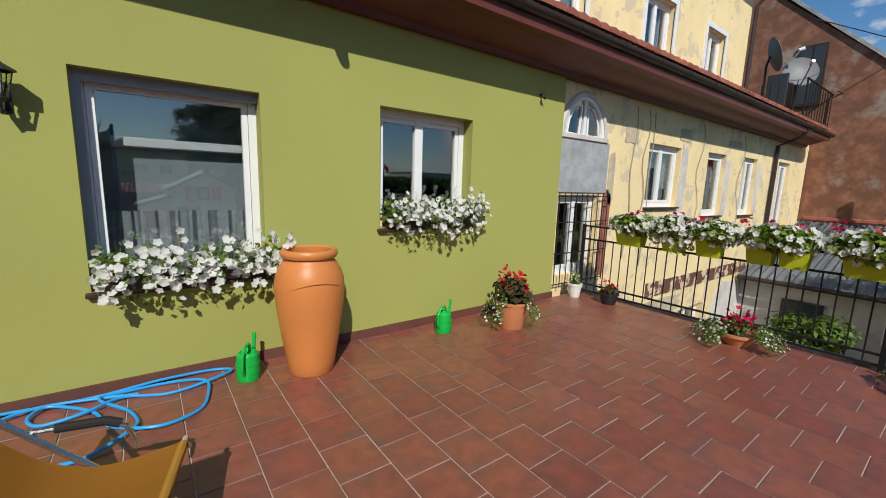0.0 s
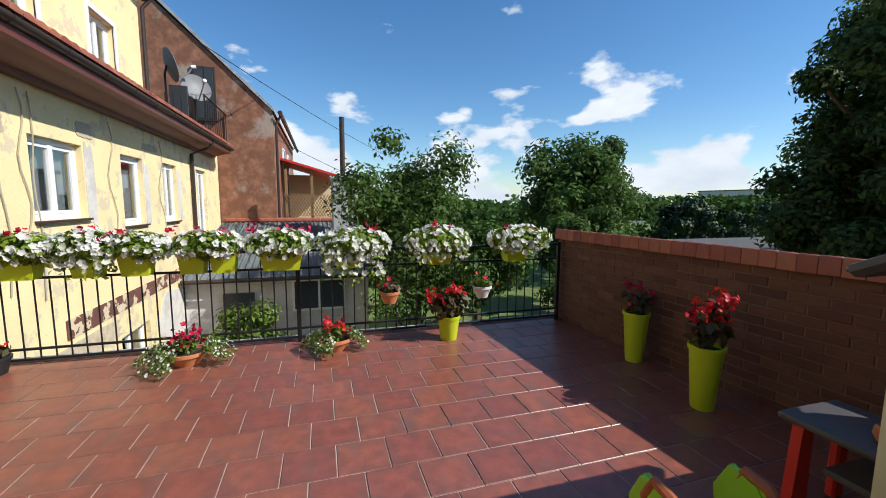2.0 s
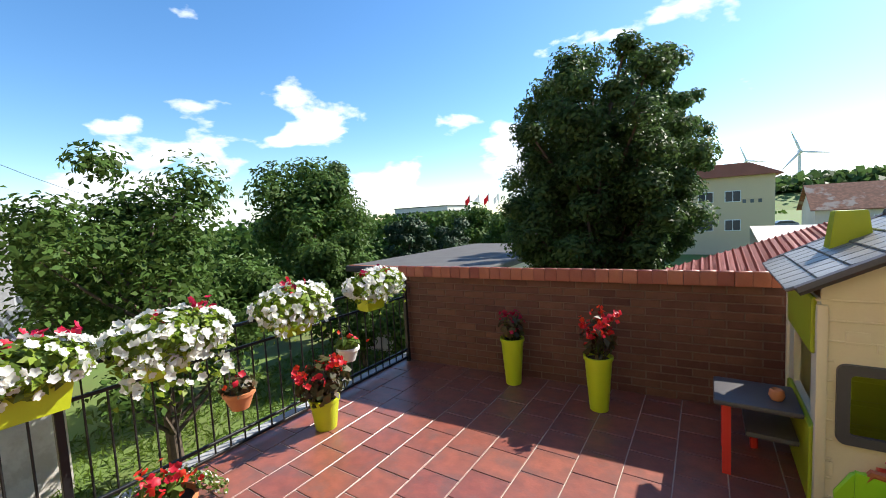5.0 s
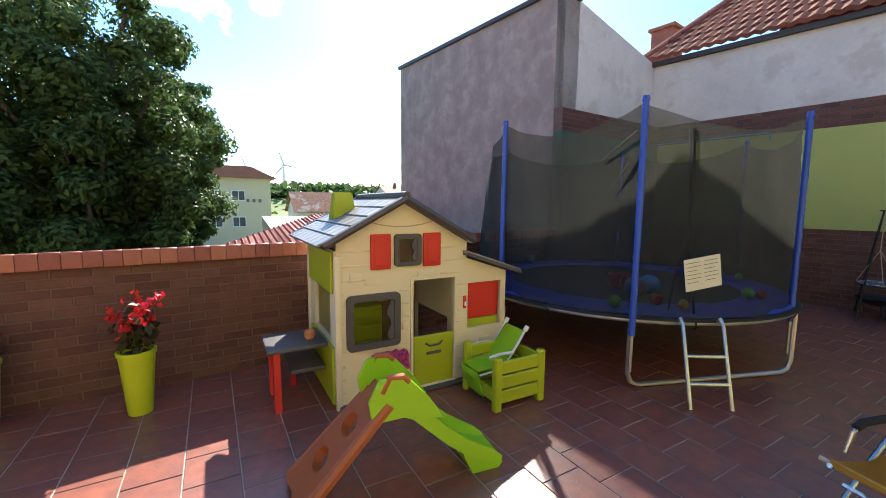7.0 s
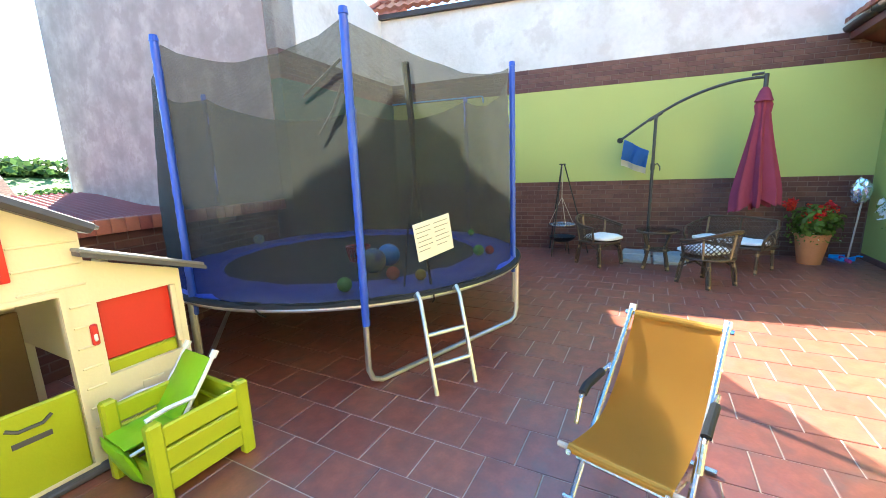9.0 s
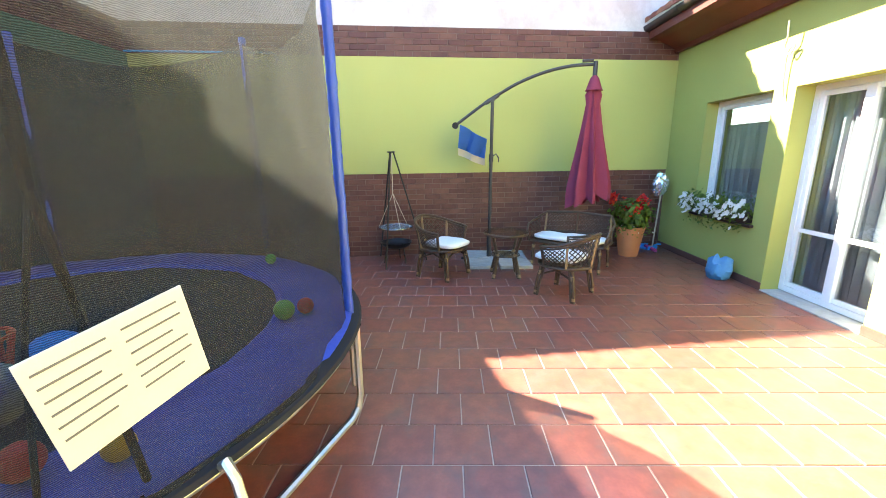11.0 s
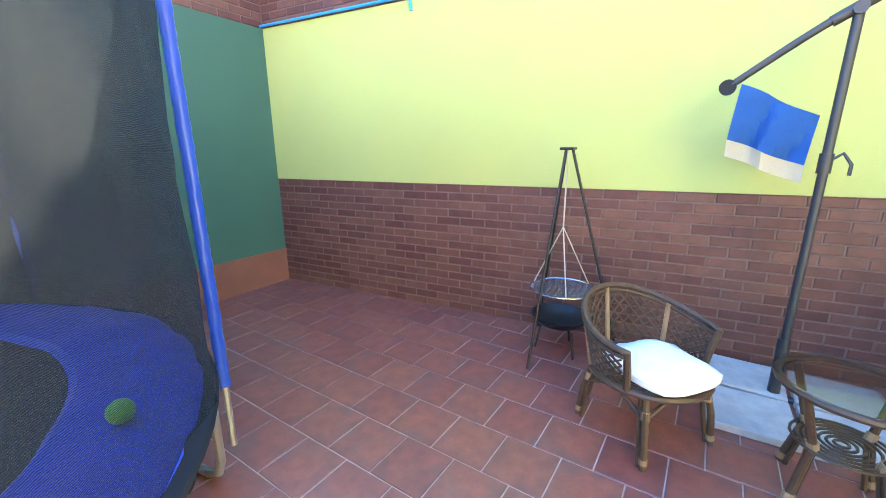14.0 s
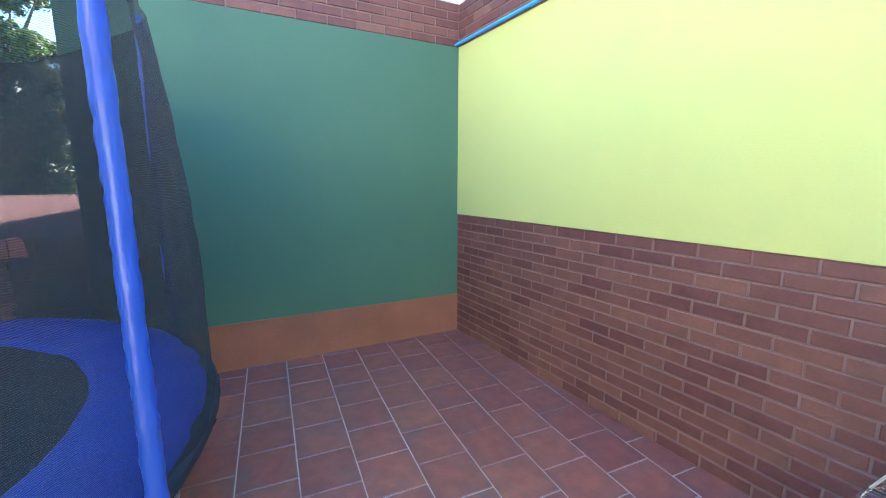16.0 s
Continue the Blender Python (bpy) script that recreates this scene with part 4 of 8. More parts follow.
# ---------- plants ----------
rngs = np.random.default_rng(7)


def petunia_box(y, n_white, n_red, size=(0.24, 0.30, 0.19), drop=0.0, planters=((0, 0.3),), lime=0.5, label="", zc=1.10):
    """A rail planter with trailing petunias; y along the railing."""
    th = thing("flower_box", label, "flower box", pose(EAST - 0.07, y, 0), "flower boxes on the railing")
    for c, w in planters:
        bm = bmesh.new()
        co = []
        for z, gx, gy in ((0.84, 0.075, w * 0.42), (1.03, 0.10, w * 0.5), (1.035, 0.112, w * 0.53), (1.05, 0.112, w * 0.53), (1.05, 0.095, w * 0.48), (1.02, 0.09, w * 0.46)):
            co.append([bm.verts.new((sx * gx, c + sy * gy, z)) for sx, sy in ((-1, -1), (1, -1), (1, 1), (-1, 1))])
        bm.faces.new(co[0][::-1])
        bm.faces.new(co[-1])
        for a, b in zip(co, co[1:]):
            for i in range(4):
                bm.faces.new((a[i], a[(i + 1) % 4], b[(i + 1) % 4], b[i]))
        part("planter", bm, M["lime_pot"], th, "lime green plastic planter")
    sx, sy, sz = size
    nl = int(1300 * (sy / 0.3))
    c0 = (-0.03, 0, zc + 0.02)
    pos, nrm = blob_points(rngs, nl, c0, (sx, sy, sz), shell=0.3)
    keep = pos[:, 2] > 0.9 - drop
    k = int(keep.sum() * lime)
    ob = new("foliage", leaf_mesh("foliage", pos[keep][:k], nrm[keep][:k], 0.032, M["leaf_lime"], rngs))
    ob.parent = th
    ob = new("foliage", leaf_mesh("foliage", pos[keep][k:], nrm[keep][k:], 0.032, M["leaf"], rngs))
    ob.parent = th
    if drop:
        m = 260
        p2 = np.stack([rngs.uniform(-sx, sx * 0.6, m), rngs.uniform(-sy * 0.8, sy * 0.8, m), zc - np.abs(rngs.normal(0, drop * 0.5, m))], 1)
        ob = new("foliage", leaf_mesh("foliage", p2, unit(rngs.normal(size=(m, 3)) + np.array([-0.7, 0, 0.2])), 0.03, M["leaf_lime"], rngs))
        ob.parent = th
    pw, nw = blob_points(rngs, int(n_white * 2.6), c0, (sx * 1.08, sy * 1.06, sz * 1.1), shell=0.93, up=0.3)
    face = nw[:, 2] > -0.35
    gaps = np.array([noise.noise(Vector((q[0] * 9, (q[1] + y) * 9, q[2] * 9))) for q in pw]) > -0.12
    face &= gaps
    pw, nw = pw[face][:int(n_white * 1.4)], nw[face][:int(n_white * 1.4)]
    if drop:
        q = n_white // 2
        p2 = np.stack([rngs.uniform(-sx * 1.05, -sx * 0.4, q), rngs.uniform(-sy * 0.8, sy * 0.8, q), zc - np.minimum(np.abs(rngs.normal(0, drop * 0.5, q)), drop * 0.85)], 1)
        pw = np.concatenate([pw, p2])
        nw = np.concatenate([nw, unit(rngs.normal(scale=0.5, size=(q, 3)) + np.array([-0.9, 0, 0.25]))])
    ob = new("blossoms", blossom_mesh("blossoms", pw, nw, 0.032, M["petal_white"], rngs))
    ob.parent = th
    tagged(ob, "white petunia blossoms", kind="stuff")
    if n_red:
        tufts = np.stack([rngs.uniform(-sx * 0.5, sx * 0.4, 4), rngs.uniform(-sy * 0.9, sy * 0.95, 4), zc + sz * rngs.uniform(0.8, 1.15, 4)], 1)
        pr = np.repeat(tufts, max(4, n_red // 3), 0) + rngs.normal(0, 0.028, (4 * max(4, n_red // 3), 3))
        nr = unit(rngs.normal(scale=0.6, size=pr.shape) + np.array([-0.3, 0, 0.6]))
        ob = new("blossoms", blossom_mesh("blossoms", pr, nr, 0.026, M["petal_crimson"], rngs))
        ob.parent = th
        tagged(ob, "crimson geranium blossoms", kind="stuff")
    return th


LAB = "lime planter overflowing with white petunias and crimson geraniums on the railing"
petunia_box(6.86, 85, 14, (0.2, 0.36, 0.15), 0.03, ((0.05, 0.36),), 0.55, LAB)
petunia_box(6.36, 95, 14, (0.2, 0.30, 0.17), 0.22, ((0.0, 0.24),), 0.55, "lime planter with long trailing white petunias on the railing")
petunia_box(5.92, 70, 6, (0.19, 0.27, 0.15), 0.04, ((0.05, 0.26),), 0.6, "small lime planter with white petunias on the railing")
petunia_box(5.34, 90, 22, (0.2, 0.34, 0.15), 0.05, ((0.15, 0.24), (-0.13, 0.24)), 0.6, LAB)
petunia_box(4.66, 95, 30, (0.2, 0.36, 0.16), 0.05, ((0.0, 0.42),), 0.5, LAB)
petunia_box(3.92, 150, 16, (0.22, 0.42, 0.18), 0.34, ((0.05, 0.3),), 0.6, "big mound of white petunias spilling over the railing", 1.08)
petunia_box(2.92, 110, 9, (0.21, 0.40, 0.17), 0.24, ((0.0, 0.3),), 0.85, "bright lime-leaved white petunias in a lime planter on the railing", 1.1)
petunia_box(1.86, 105, 22, (0.21, 0.44, 0.15), 0.2, ((0.05, 0.3),), 0.75, LAB, 1.12)


def sill_flowers(x0, x1, z, seed, n, label, low=0.16):
    rng = np.random.default_rng(seed)
    th = thing("window_box", label, "window box", pose((x0 + x1) / 2, NORTH - 0.0, z), "window boxes")
    h = (x1 - x0) / 2
    part("planter", rbox(-h + 0.04, h - 0.04, -0.06, 0.10, 0.003, 0.13, 0.012, 2), M["sill"], th, "dark plastic trough")
    m = int(1700 * h)
    pos = np.stack([rng.uniform(-h, h * 1.06, m), -0.05 + rng.normal(0, 0.075, m), 0.16 + rng.normal(0, 0.062, m)], 1)
    pos[:, 1] = np.minimum(pos[:, 1], 0.12)
    nrm = unit(rng.normal(scale=0.7, size=(m, 3)) + np.array([0, -0.7, 0.4]))
    ob = new("foliage", leaf_mesh("foliage", pos, nrm, 0.026, M["leaf"], rng))
    ob.parent = th
    tp = np.stack([rng.uniform(-h, h * 1.1, n), -0.10 - np.abs(rng.normal(0, 0.07, n)), 0.15 + rng.normal(0, low * 0.55, n) + 0.05 * np.sin(rng.uniform(0, 6, n))], 1)
    ob = new("blossoms", blossom_mesh("blossoms", tp, unit(rng.normal(scale=0.4, size=(n, 3)) + np.array([0.05, -0.9, 0.35])), 0.032, M["petal_white"], rng))
    ob.parent = th
    tagged(ob, "white petunia blossoms", kind="stuff")
    q = 120
    dp = np.stack([rng.uniform(-h * 0.8, h, q), -0.1 + rng.normal(0, 0.04, q), rng.uniform(-0.14, 0.1, q)], 1)
    ob = new("foliage", leaf_mesh("foliage", dp, unit(rng.normal(scale=0.6, size=(q, 3)) + np.array([0, -0.8, 0])), 0.024, M["leaf"], rng))
    ob.parent = th
    return th


sill_flowers(6.32, 7.58, 0.76, 11, 300, "brown window box crowded with white petunias")
sill_flowers(8.55, 9.76, 1.12, 12, 270, "window box of white petunias with trailing leaves")
sill_flowers(0.36, 1.55, 0.715, 13, 150, "window box of large white petunias under the shaded window", 0.1)


def pot_prof(r0, r1, h, lip=0.02, wall=0.012):
    return [(0.0, 0.0), (r0 * 0.97, 0.0), (r0, 0.008), (r1 * 0.985, h - lip * 1.6), (r1 + 0.008, h - lip * 1.5), (r1 + 0.01, h), (r1 - wall * 0.5, h + 0.002), (r1 - wall, h - 0.03), (r1 - wall * 1.4, h - 0.035)]


def plant_pot(name, x, y, r0, r1, h, material, label, soil=True, group="potted plants"):
    th = thing(name, label, "potted plant", pose(x, y, 0, 0, 0, 20), group)
    part("pot", turned(pot_prof(r0, r1, h), 28), M[material], th)
    part("soil", turned([(0, h - 0.03), (r1 - 0.014, h - 0.032)], 20), M["soil"], th)
    return th


def begonia(th, z, spread, n_leaf, n_flower, seed, tall=0.25, colour="petal_red", leaf="leaf_dark", leaf_size=0.045):
    rng = np.random.default_rng(seed)
    stems = bmesh.new()
    tops = []
    for k in range(7):
        a = 2 * math.pi * k / 7 + rng.uniform(-0.3, 0.3)
        r = spread * rng.uniform(0.4, 0.95)
        t = (r * math.cos(a), r * math.sin(a), z + tall * rng.uniform(0.5, 1.1))
        tops.append(t)
        tube(stems, [(0.02 * math.cos(a), 0.02 * math.sin(a), z - 0.05), (t[0] * 0.45, t[1] * 0.45, z + tall * 0.4), t], [0.006, 0.005, 0.003], 5)
    part("stem", stems, M["leaf"], th, kind="stuff")
    pos, nrm = blob_points(rng, n_leaf, (0, 0, z + tall * 0.42), (spread, spread, tall * 0.62), shell=0.2, up=0.5)
    ob = new("foliage", leaf_mesh("foliage", pos, nrm, leaf_size, M[leaf], rng, 0.6))
    ob.parent = th
    each = max(1, n_flower // len(tops))
    fp = np.concatenate([np.array(t) + rng.normal(0, 0.038, (each, 3)) for t in tops])
    ob = new("blossoms", blossom_mesh("blossoms", fp, unit(rng.normal(scale=0.7, size=fp.shape) + np.array([0, 0, 0.5])), 0.027, M[colour], rng, 4))
    ob.parent = th
    tagged(ob, "red blossoms", kind="stuff")


def trailing(th, z, r, n, seed, drop=0.14, white=60, size=0.02, gap=None):
    """Creeping stems over the rim; few of them hang in the direction gap (world degrees)."""
    rng = np.random.default_rng(seed)
    a = rng.uniform(0, 2 * math.pi, n)
    if gap is not None:
        d = np.angle(np.exp(1j * (a - radians(gap - 20))))
        a = np.where(np.abs(d) < 0.5, a + np.sign(d) * 0.5, a)
    rr = r * rng.uniform(0.7, 1.45, n)
    zz = z + 0.04 - np.maximum(0, rr - r * 0.8) / (r * 0.6) * drop + rng.normal(0, 0.025, n)
    pos = np.stack([rr * np.cos(a), rr * np.sin(a), np.maximum(zz, 0.02)], 1)
    nrm = unit(np.stack([np.cos(a) * 0.7, np.sin(a) * 0.7, np.full(n, 0.6)], 1) + rng.normal(scale=0.4, size=(n, 3)))
    ob = new("foliage", leaf_mesh("foliage", pos, nrm, size, M["leaf"], rng))
    ob.parent = th
    i = rng.choice(n, white, replace=False)
    ob = new("blossoms", blossom_mesh("blossoms", pos[i] + nrm[i] * 0.012, nrm[i], 0.013, M["petal_white"], rng, 5))
    ob.parent = th
    tagged(ob, "tiny white blossoms", kind="stuff")


p = plant_pot("begonia_pot", 9.88, 7.17, 0.14, 0.185, 0.31, "terracotta", "terracotta pot with red begonias and trailing white flowers")
begonia(p, 0.31, 0.23, 330, 44, 21, 0.27)
trailing(p, 0.31, 0.235, 620, 22, 0.2, 120, gap=235)
p = plant_pot("cactus_pot", 11.63, 7.58, 0.075, 0.098, 0.2, "white_pot", "white plastic pot with a small pale plant")
begonia(p, 0.2, 0.09, 70, 7, 23, 0.16, "petal_white", "leaf", 0.03)
p = plant_pot("begonia_pot", 11.74, 7.1, 0.095, 0.125, 0.16, "black_pot", "black pot with a low bronze begonia")
begonia(p, 0.16, 0.13, 110, 14, 24, 0.11, "petal_red", "leaf_dark", 0.035)
for k, (x, y) in enumerate(((11.55, 5.52), (11.56, 4.14))):
    p = plant_pot("flower_bowl", x, y, 0.11, 0.17, 0.13, "terracotta", "low terracotta bowl with crimson geranium and white bacopa")
    begonia(p, 0.13, 0.13, 90, 42, 31 + k, 0.16, "petal_crimson" if k == 0 else "petal_red", "leaf", 0.035)
    trailing(p, 0.14, 0.29 if k == 0 else 0.24, 950 if k == 0 else 700, 33 + k, 0.10, 210 if k == 0 else 130, gap=205)
p = plant_pot("begonia_pot", 11.55, 2.87, 0.095, 0.128, 0.28, "lime_pot", "lime pot with bright red begonias by the railing")
begonia(p, 0.28, 0.24, 360, 95, 41, 0.34, "petal_red", "leaf_dark", 0.05)
p = plant_pot("tall_planter", 10.43, 1.26, 0.082, 0.12, 0.50, "lime_pot", "tall lime planter with shaded red flowers by the parapet", group="tall planters")
begonia(p, 0.50, 0.15, 110, 32, 42, 0.24, "petal_crimson", "leaf_dark", 0.045)
p = plant_pot("tall_planter", 9.51, 1.45, 0.082, 0.12, 0.50, "lime_pot", "tall lime planter with glowing red begonias by the parapet", group="tall planters")
begonia(p, 0.50, 0.15, 150, 90, 43, 0.36, "petal_red", "leaf_dark", 0.045)
p = plant_pot("big_flower_pot", 0.2, 6.95, 0.14, 0.21, 0.46, "terracotta", "large terracotta pot with a red flowering bush")
begonia(p, 0.46, 0.34, 460, 210, 44, 0.42, "petal_red", "leaf", 0.055)
trailing(p, 0.46, 0.24, 200, 45, 0.12, 10)
for k, (y, z, mm) in enumerate(((3.52, 0.42, "terracotta"), (2.38, 0.42, "white_pot"))):
    th = thing("hanging_pot", "brown hanging pot with a drooping plant on the railing" if k == 0 else "pale hanging pot with a drooping plant on the railing", "hanging pot", pose(EAST - 0.16, y, z))
    part("pot", turned(pot_prof(0.07, 0.11, 0.14), 20), M[mm], th)
    for a in (0, 2.1, 4.2):
        part("wire", bar([(0.11 * math.cos(a), 0.11 * math.sin(a), 0.13), (0.12, 0, 0.56)], 0.003, 4), M["iron"], th)
    part("hook", bar([(0.12, 0, 0.55), (0.13, 0, 0.62), (0.16, 0, 0.63), (0.17, 0, 0.6)], 0.004, 5), M["iron"], th)
    begonia(th, 0.14, 0.13, 120, 7, 51 + k, 0.1, "petal_red", "leaf_dark" if k == 0 else "leaf", 0.04)

# ---------- along the house wall ----------
urn = thing("urn", "tall orange plastic rain urn beside the window", "urn", pose(7.67, 7.34, 0))
prof = [(0.0, 0.0), (0.165, 0.0), (0.175, 0.015), (0.19, 0.1), (0.225, 0.3), (0.255, 0.52), (0.268, 0.66), (0.262, 0.74), (0.24, 0.81), (0.205, 0.865), (0.19, 0.885), (0.188, 0.9), (0.205, 0.905), (0.217, 0.925), (0.217, 0.945), (0.205, 0.962), (0.185, 0.965), (0.172, 0.955), (0.17, 0.9), (0.2, 0.84), (0.23, 0.6), (0.2, 0.25), (0.0, 0.1)]
prof = [(r * 1.03, z * 1.065) for r, z in prof]
part("body", turned(prof, 48), M["urn"], urn)
for s in (-1, 1):
    a0 = radians(-95)
    pts = []
    for k in range(15):
        t = k / 14
        a = a0 + (t - 0.5) * 1.5
        z = 0.745 + 0.05 * math.sin(math.pi * t)
        pts.append((0.274 * math.cos(a), 0.274 * math.sin(a), z))
    if s == -1:
        part("moulding", bar(pts, [0.002 + 0.006 * math.sin(math.pi * k / 14) for k in range(15)], 6), M["urn"], urn)


def watering_can(x, y, rz):
    th = thing("watering_can", "small bright green plastic watering can", "watering can", pose(x, y, 0, 0, 0, rz), "watering cans")
    th.matrix_basis = th.matrix_basis @ Matrix.Scale(1.18, 4)
    part("body", turned([(0, 0), (0.072, 0), (0.076, 0.01), (0.072, 0.12), (0.068, 0.17), (0.05, 0.19), (0.045, 0.185), (0.03, 0.17), (0, 0.17)], 24), M["can_green"], th)
    part("handle", bar([(-0.07, 0, 0.05), (-0.105, 0, 0.1), (-0.10, 0, 0.18), (-0.05, 0, 0.235), (0.02, 0, 0.235), (0.045, 0, 0.185)], 0.011, 8), M["can_green"], th)
    part("spout", bar([(0.06, 0, 0.04), (0.1, 0, 0.1), (0.12, 0, 0.2), (0.135, 0, 0.27)], [0.02, 0.015, 0.012, 0.014], 10), M["can_green"], th)
    for z in (0.06, 0.11):
        part("rib", bar([(0.075 * math.cos(a), 0.075 * math.sin(a), z) for a in [2 * math.pi * k / 24 for k in range(24)]], 0.003, 4, True), M["can_green"], th)


watering_can(7.2, 7.44, 60)
watering_can(9.13, 7.45, 25)

# garden hose in loose coils
hp = [(5.2, 7.7), (5.71, 7.7), (6.01, 7.7), (6.35, 7.67), (6.7, 7.7), (7.01, 7.71), (7.11, 7.61), (6.94, 7.5), (6.68, 7.47), (6.42, 7.56), (6.23, 7.44), (6.02, 7.43), (5.94, 7.55), (6.03, 7.65), (6.26, 7.46), (6.37, 7.17), (6.6, 7.01), (6.83, 7.11), (6.91, 7.32), (6.9, 7.53), (6.66, 7.66), (6.35, 7.64), (6.29, 7.57), (6.45, 7.35), (6.5, 7.13), (6.43, 7.01), (6.24, 6.9), (5.99, 6.98), (5.81, 7.17), (5.76, 7.33), (5.78, 7.58), (6.03, 7.67), (6.5, 7.58)]


def smooth_path(pts, per=6):
    out = []
    P = [Vector(p) for p in pts]
    for i in range(len(P) - 1):
        a, b, c, d = P[max(i - 1, 0)], P[i], P[i + 1], P[min(i + 2, len(P) - 1)]
        for k in range(per):
            t = k / per
            out.append(0.5 * ((2 * b) + (c - a) * t + (2 * a - 5 * b + 4 * c - d) * t * t + (3 * b - a - 3 * c + d) * t ** 3))
    return out + [P[-1]]


hose_pts = [(p.x, p.y, 0.012 + 0.02 * (0.5 + 0.5 * math.sin(i * 0.35))) for i, p in enumerate(smooth_path([(*q, 0) for q in hp], 6))]
tagged(part("garden_hose", bar(hose_pts, 0.011, 8), M["hose"]), "bright blue garden hose lying in loose coils", "hose")

lamp = thing("wall_lamp", "black lantern wall lamp with clear glass", "wall lamp", pose(6.0, NORTH - 0.13, 1.98))
part("cap", turned([(0.0, 0.235), (0.012, 0.23), (0.03, 0.2), (0.085, 0.165), (0.09, 0.155), (0.07, 0.15)], 6), M["lantern"], lamp)
part("glass", turned([(0.038, 0.0), (0.066, 0.148)], 6), M["lantern_glass"], lamp).visible_shadow = False
part("base", turned([(0, -0.03), (0.02, -0.02), (0.042, 0.0), (0.036, 0.006), (0, 0.006)], 6), M["lantern"], lamp)
part("bulb", turned([(0, 0.02), (0.016, 0.025), (0.026, 0.06), (0.018, 0.095), (0, 0.105)], 12), M["white_pvc"], lamp, "frosted bulb")
for k in range(6):
    a = 2 * math.pi * k / 6
    part("rib", bar([(0.038 * math.cos(a), 0.038 * math.sin(a), 0), (0.067 * math.cos(a), 0.067 * math.sin(a), 0.15)], 0.004, 4), M["lantern"], lamp)
part("arm", bar([(0, 0.0, -0.02), (0, 0.03, -0.07), (0, 0.09, -0.06), (0, 0.125, 0.0)], 0.009, 6), M["lantern"], lamp)
part("wall_plate", rbox(-0.03, 0.03, 0.118, 0.129, -0.07, 0.09, 0.004, 1), M["lantern"], lamp)
hook = tagged(part("wall_hook", bar([(10.78, NORTH, 2.74), (10.78, NORTH - 0.06, 2.74), (10.76, NORTH - 0.07, 2.7), (10.81, NORTH - 0.06, 2.69)], 0.014, 6), M["lantern"]), "small dark fitting under the cornice", "wall fitting")
rope = tagged(part("rope", bar(smooth_path([(1.78, NORTH - 0.12, 2.84), (1.77, NORTH - 0.1, 2.68), (1.72, NORTH - 0.07, 2.6), (1.78, NORTH - 0.06, 2.52), (1.83, NORTH - 0.06, 2.6), (1.74, NORTH - 0.05, 2.55), (1.73, NORTH - 0.04, 2.3), (1.75, NORTH - 0.03, 2.1)], 5), 0.008, 6), M["rope"]), "knotted pale rope hanging from the eaves", "rope")
bagm = bmesh.new()
bmesh.ops.create_icosphere(bagm, subdivisions=3, radius=0.16)
for vv in bagm.verts:
    s = 1 + 0.22 * noise.noise(vv.co * 14) + 0.1 * noise.noise(vv.co * 30)
    vv.co = Vector((vv.co.x * s, vv.co.y * s * 0.8, max(-0.10, vv.co.z * s * 0.85)))
    if vv.co.z > 0.06:
        vv.co.z += 0.09 * abs(math.sin(math.atan2(vv.co.y, vv.co.x) * 1.0 + 0.8)) ** 4
    vv.co.z += 0.10
bag = tagged(part("plastic_bag", bagm, M["bag"]), "crumpled pale blue plastic bag on the floor", "plastic bag")
bag.matrix_basis = pose(1.43, 7.54, 0)
broom = thing("broom", "broom with a silver foil cover leaning on the wall", "broom", pose(-0.24, 7.54, 0))
part("handle", bar([(0.1, -0.05, 0.02), (0.02, 0.05, 1.12)], 0.012, 8), M["wood_stick"], broom)
fm = bmesh.new()
bmesh.ops.create_icosphere(fm, subdivisions=3, radius=0.15)
for vv in fm.verts:
    s = 1 + 0.4 * noise.noise(vv.co * 16)
    vv.co = Vector((vv.co.x * s * 0.75, vv.co.y * s * 0.75, vv.co.z * s * 1.2))
    vv.co += Vector((0.05, 0.0, 1.05))
part("foil_cover", fm, M["foil"], broom, "crumpled silver foil cover", smooth=10)
part("head", rbox(-0.08, 0.28, -0.1, -0.05, 0.0, 0.05, 0.012, 1), M["pink"], broom, "pink brush head")
dp = thing("dustpan", "sky blue plastic dustpan on the floor", "dustpan", pose(-0.2, 7.36, 0, 0, 0, 15))
dm = bmesh.new()
prism(dm, [(-0.13, 0), (0.13, 0), (0.11, 0.2), (-0.11, 0.2)], "z", 0.002, 0.012)
prism(dm, [(-0.13, 0), (-0.12, 0.0), (-0.1, 0.2), (-0.11, 0.2)], "z", 0.012, 0.06)
prism(dm, [(0.12, 0), (0.13, 0.0), (0.11, 0.2), (0.1, 0.2)], "z", 0.012, 0.06)
part("pan", dm, M["ball_blue"], dp)
part("handle", bar([(0, 0.2, 0.03), (0, 0.3, 0.06), (0, 0.36, 0.05)], 0.014, 8), M["ball_blue"], dp)

# ---------- playhouse ----------
HX0, HX1, HY0, HY1 = 7.02, 8.21, 1.27, 2.33     # main body; front at HY1
HM = Matrix.Translation((7.361, 1.764, 0)) @ Matrix.Rotation(radians(-0.5), 4, "Z") @ Matrix.Scale(0.985, 4) @ Matrix.Translation((-7.4, -1.9, 0))
house = thing("playhouse", "cream plastic children's playhouse with grey roof and red shutters", "playhouse", HM)


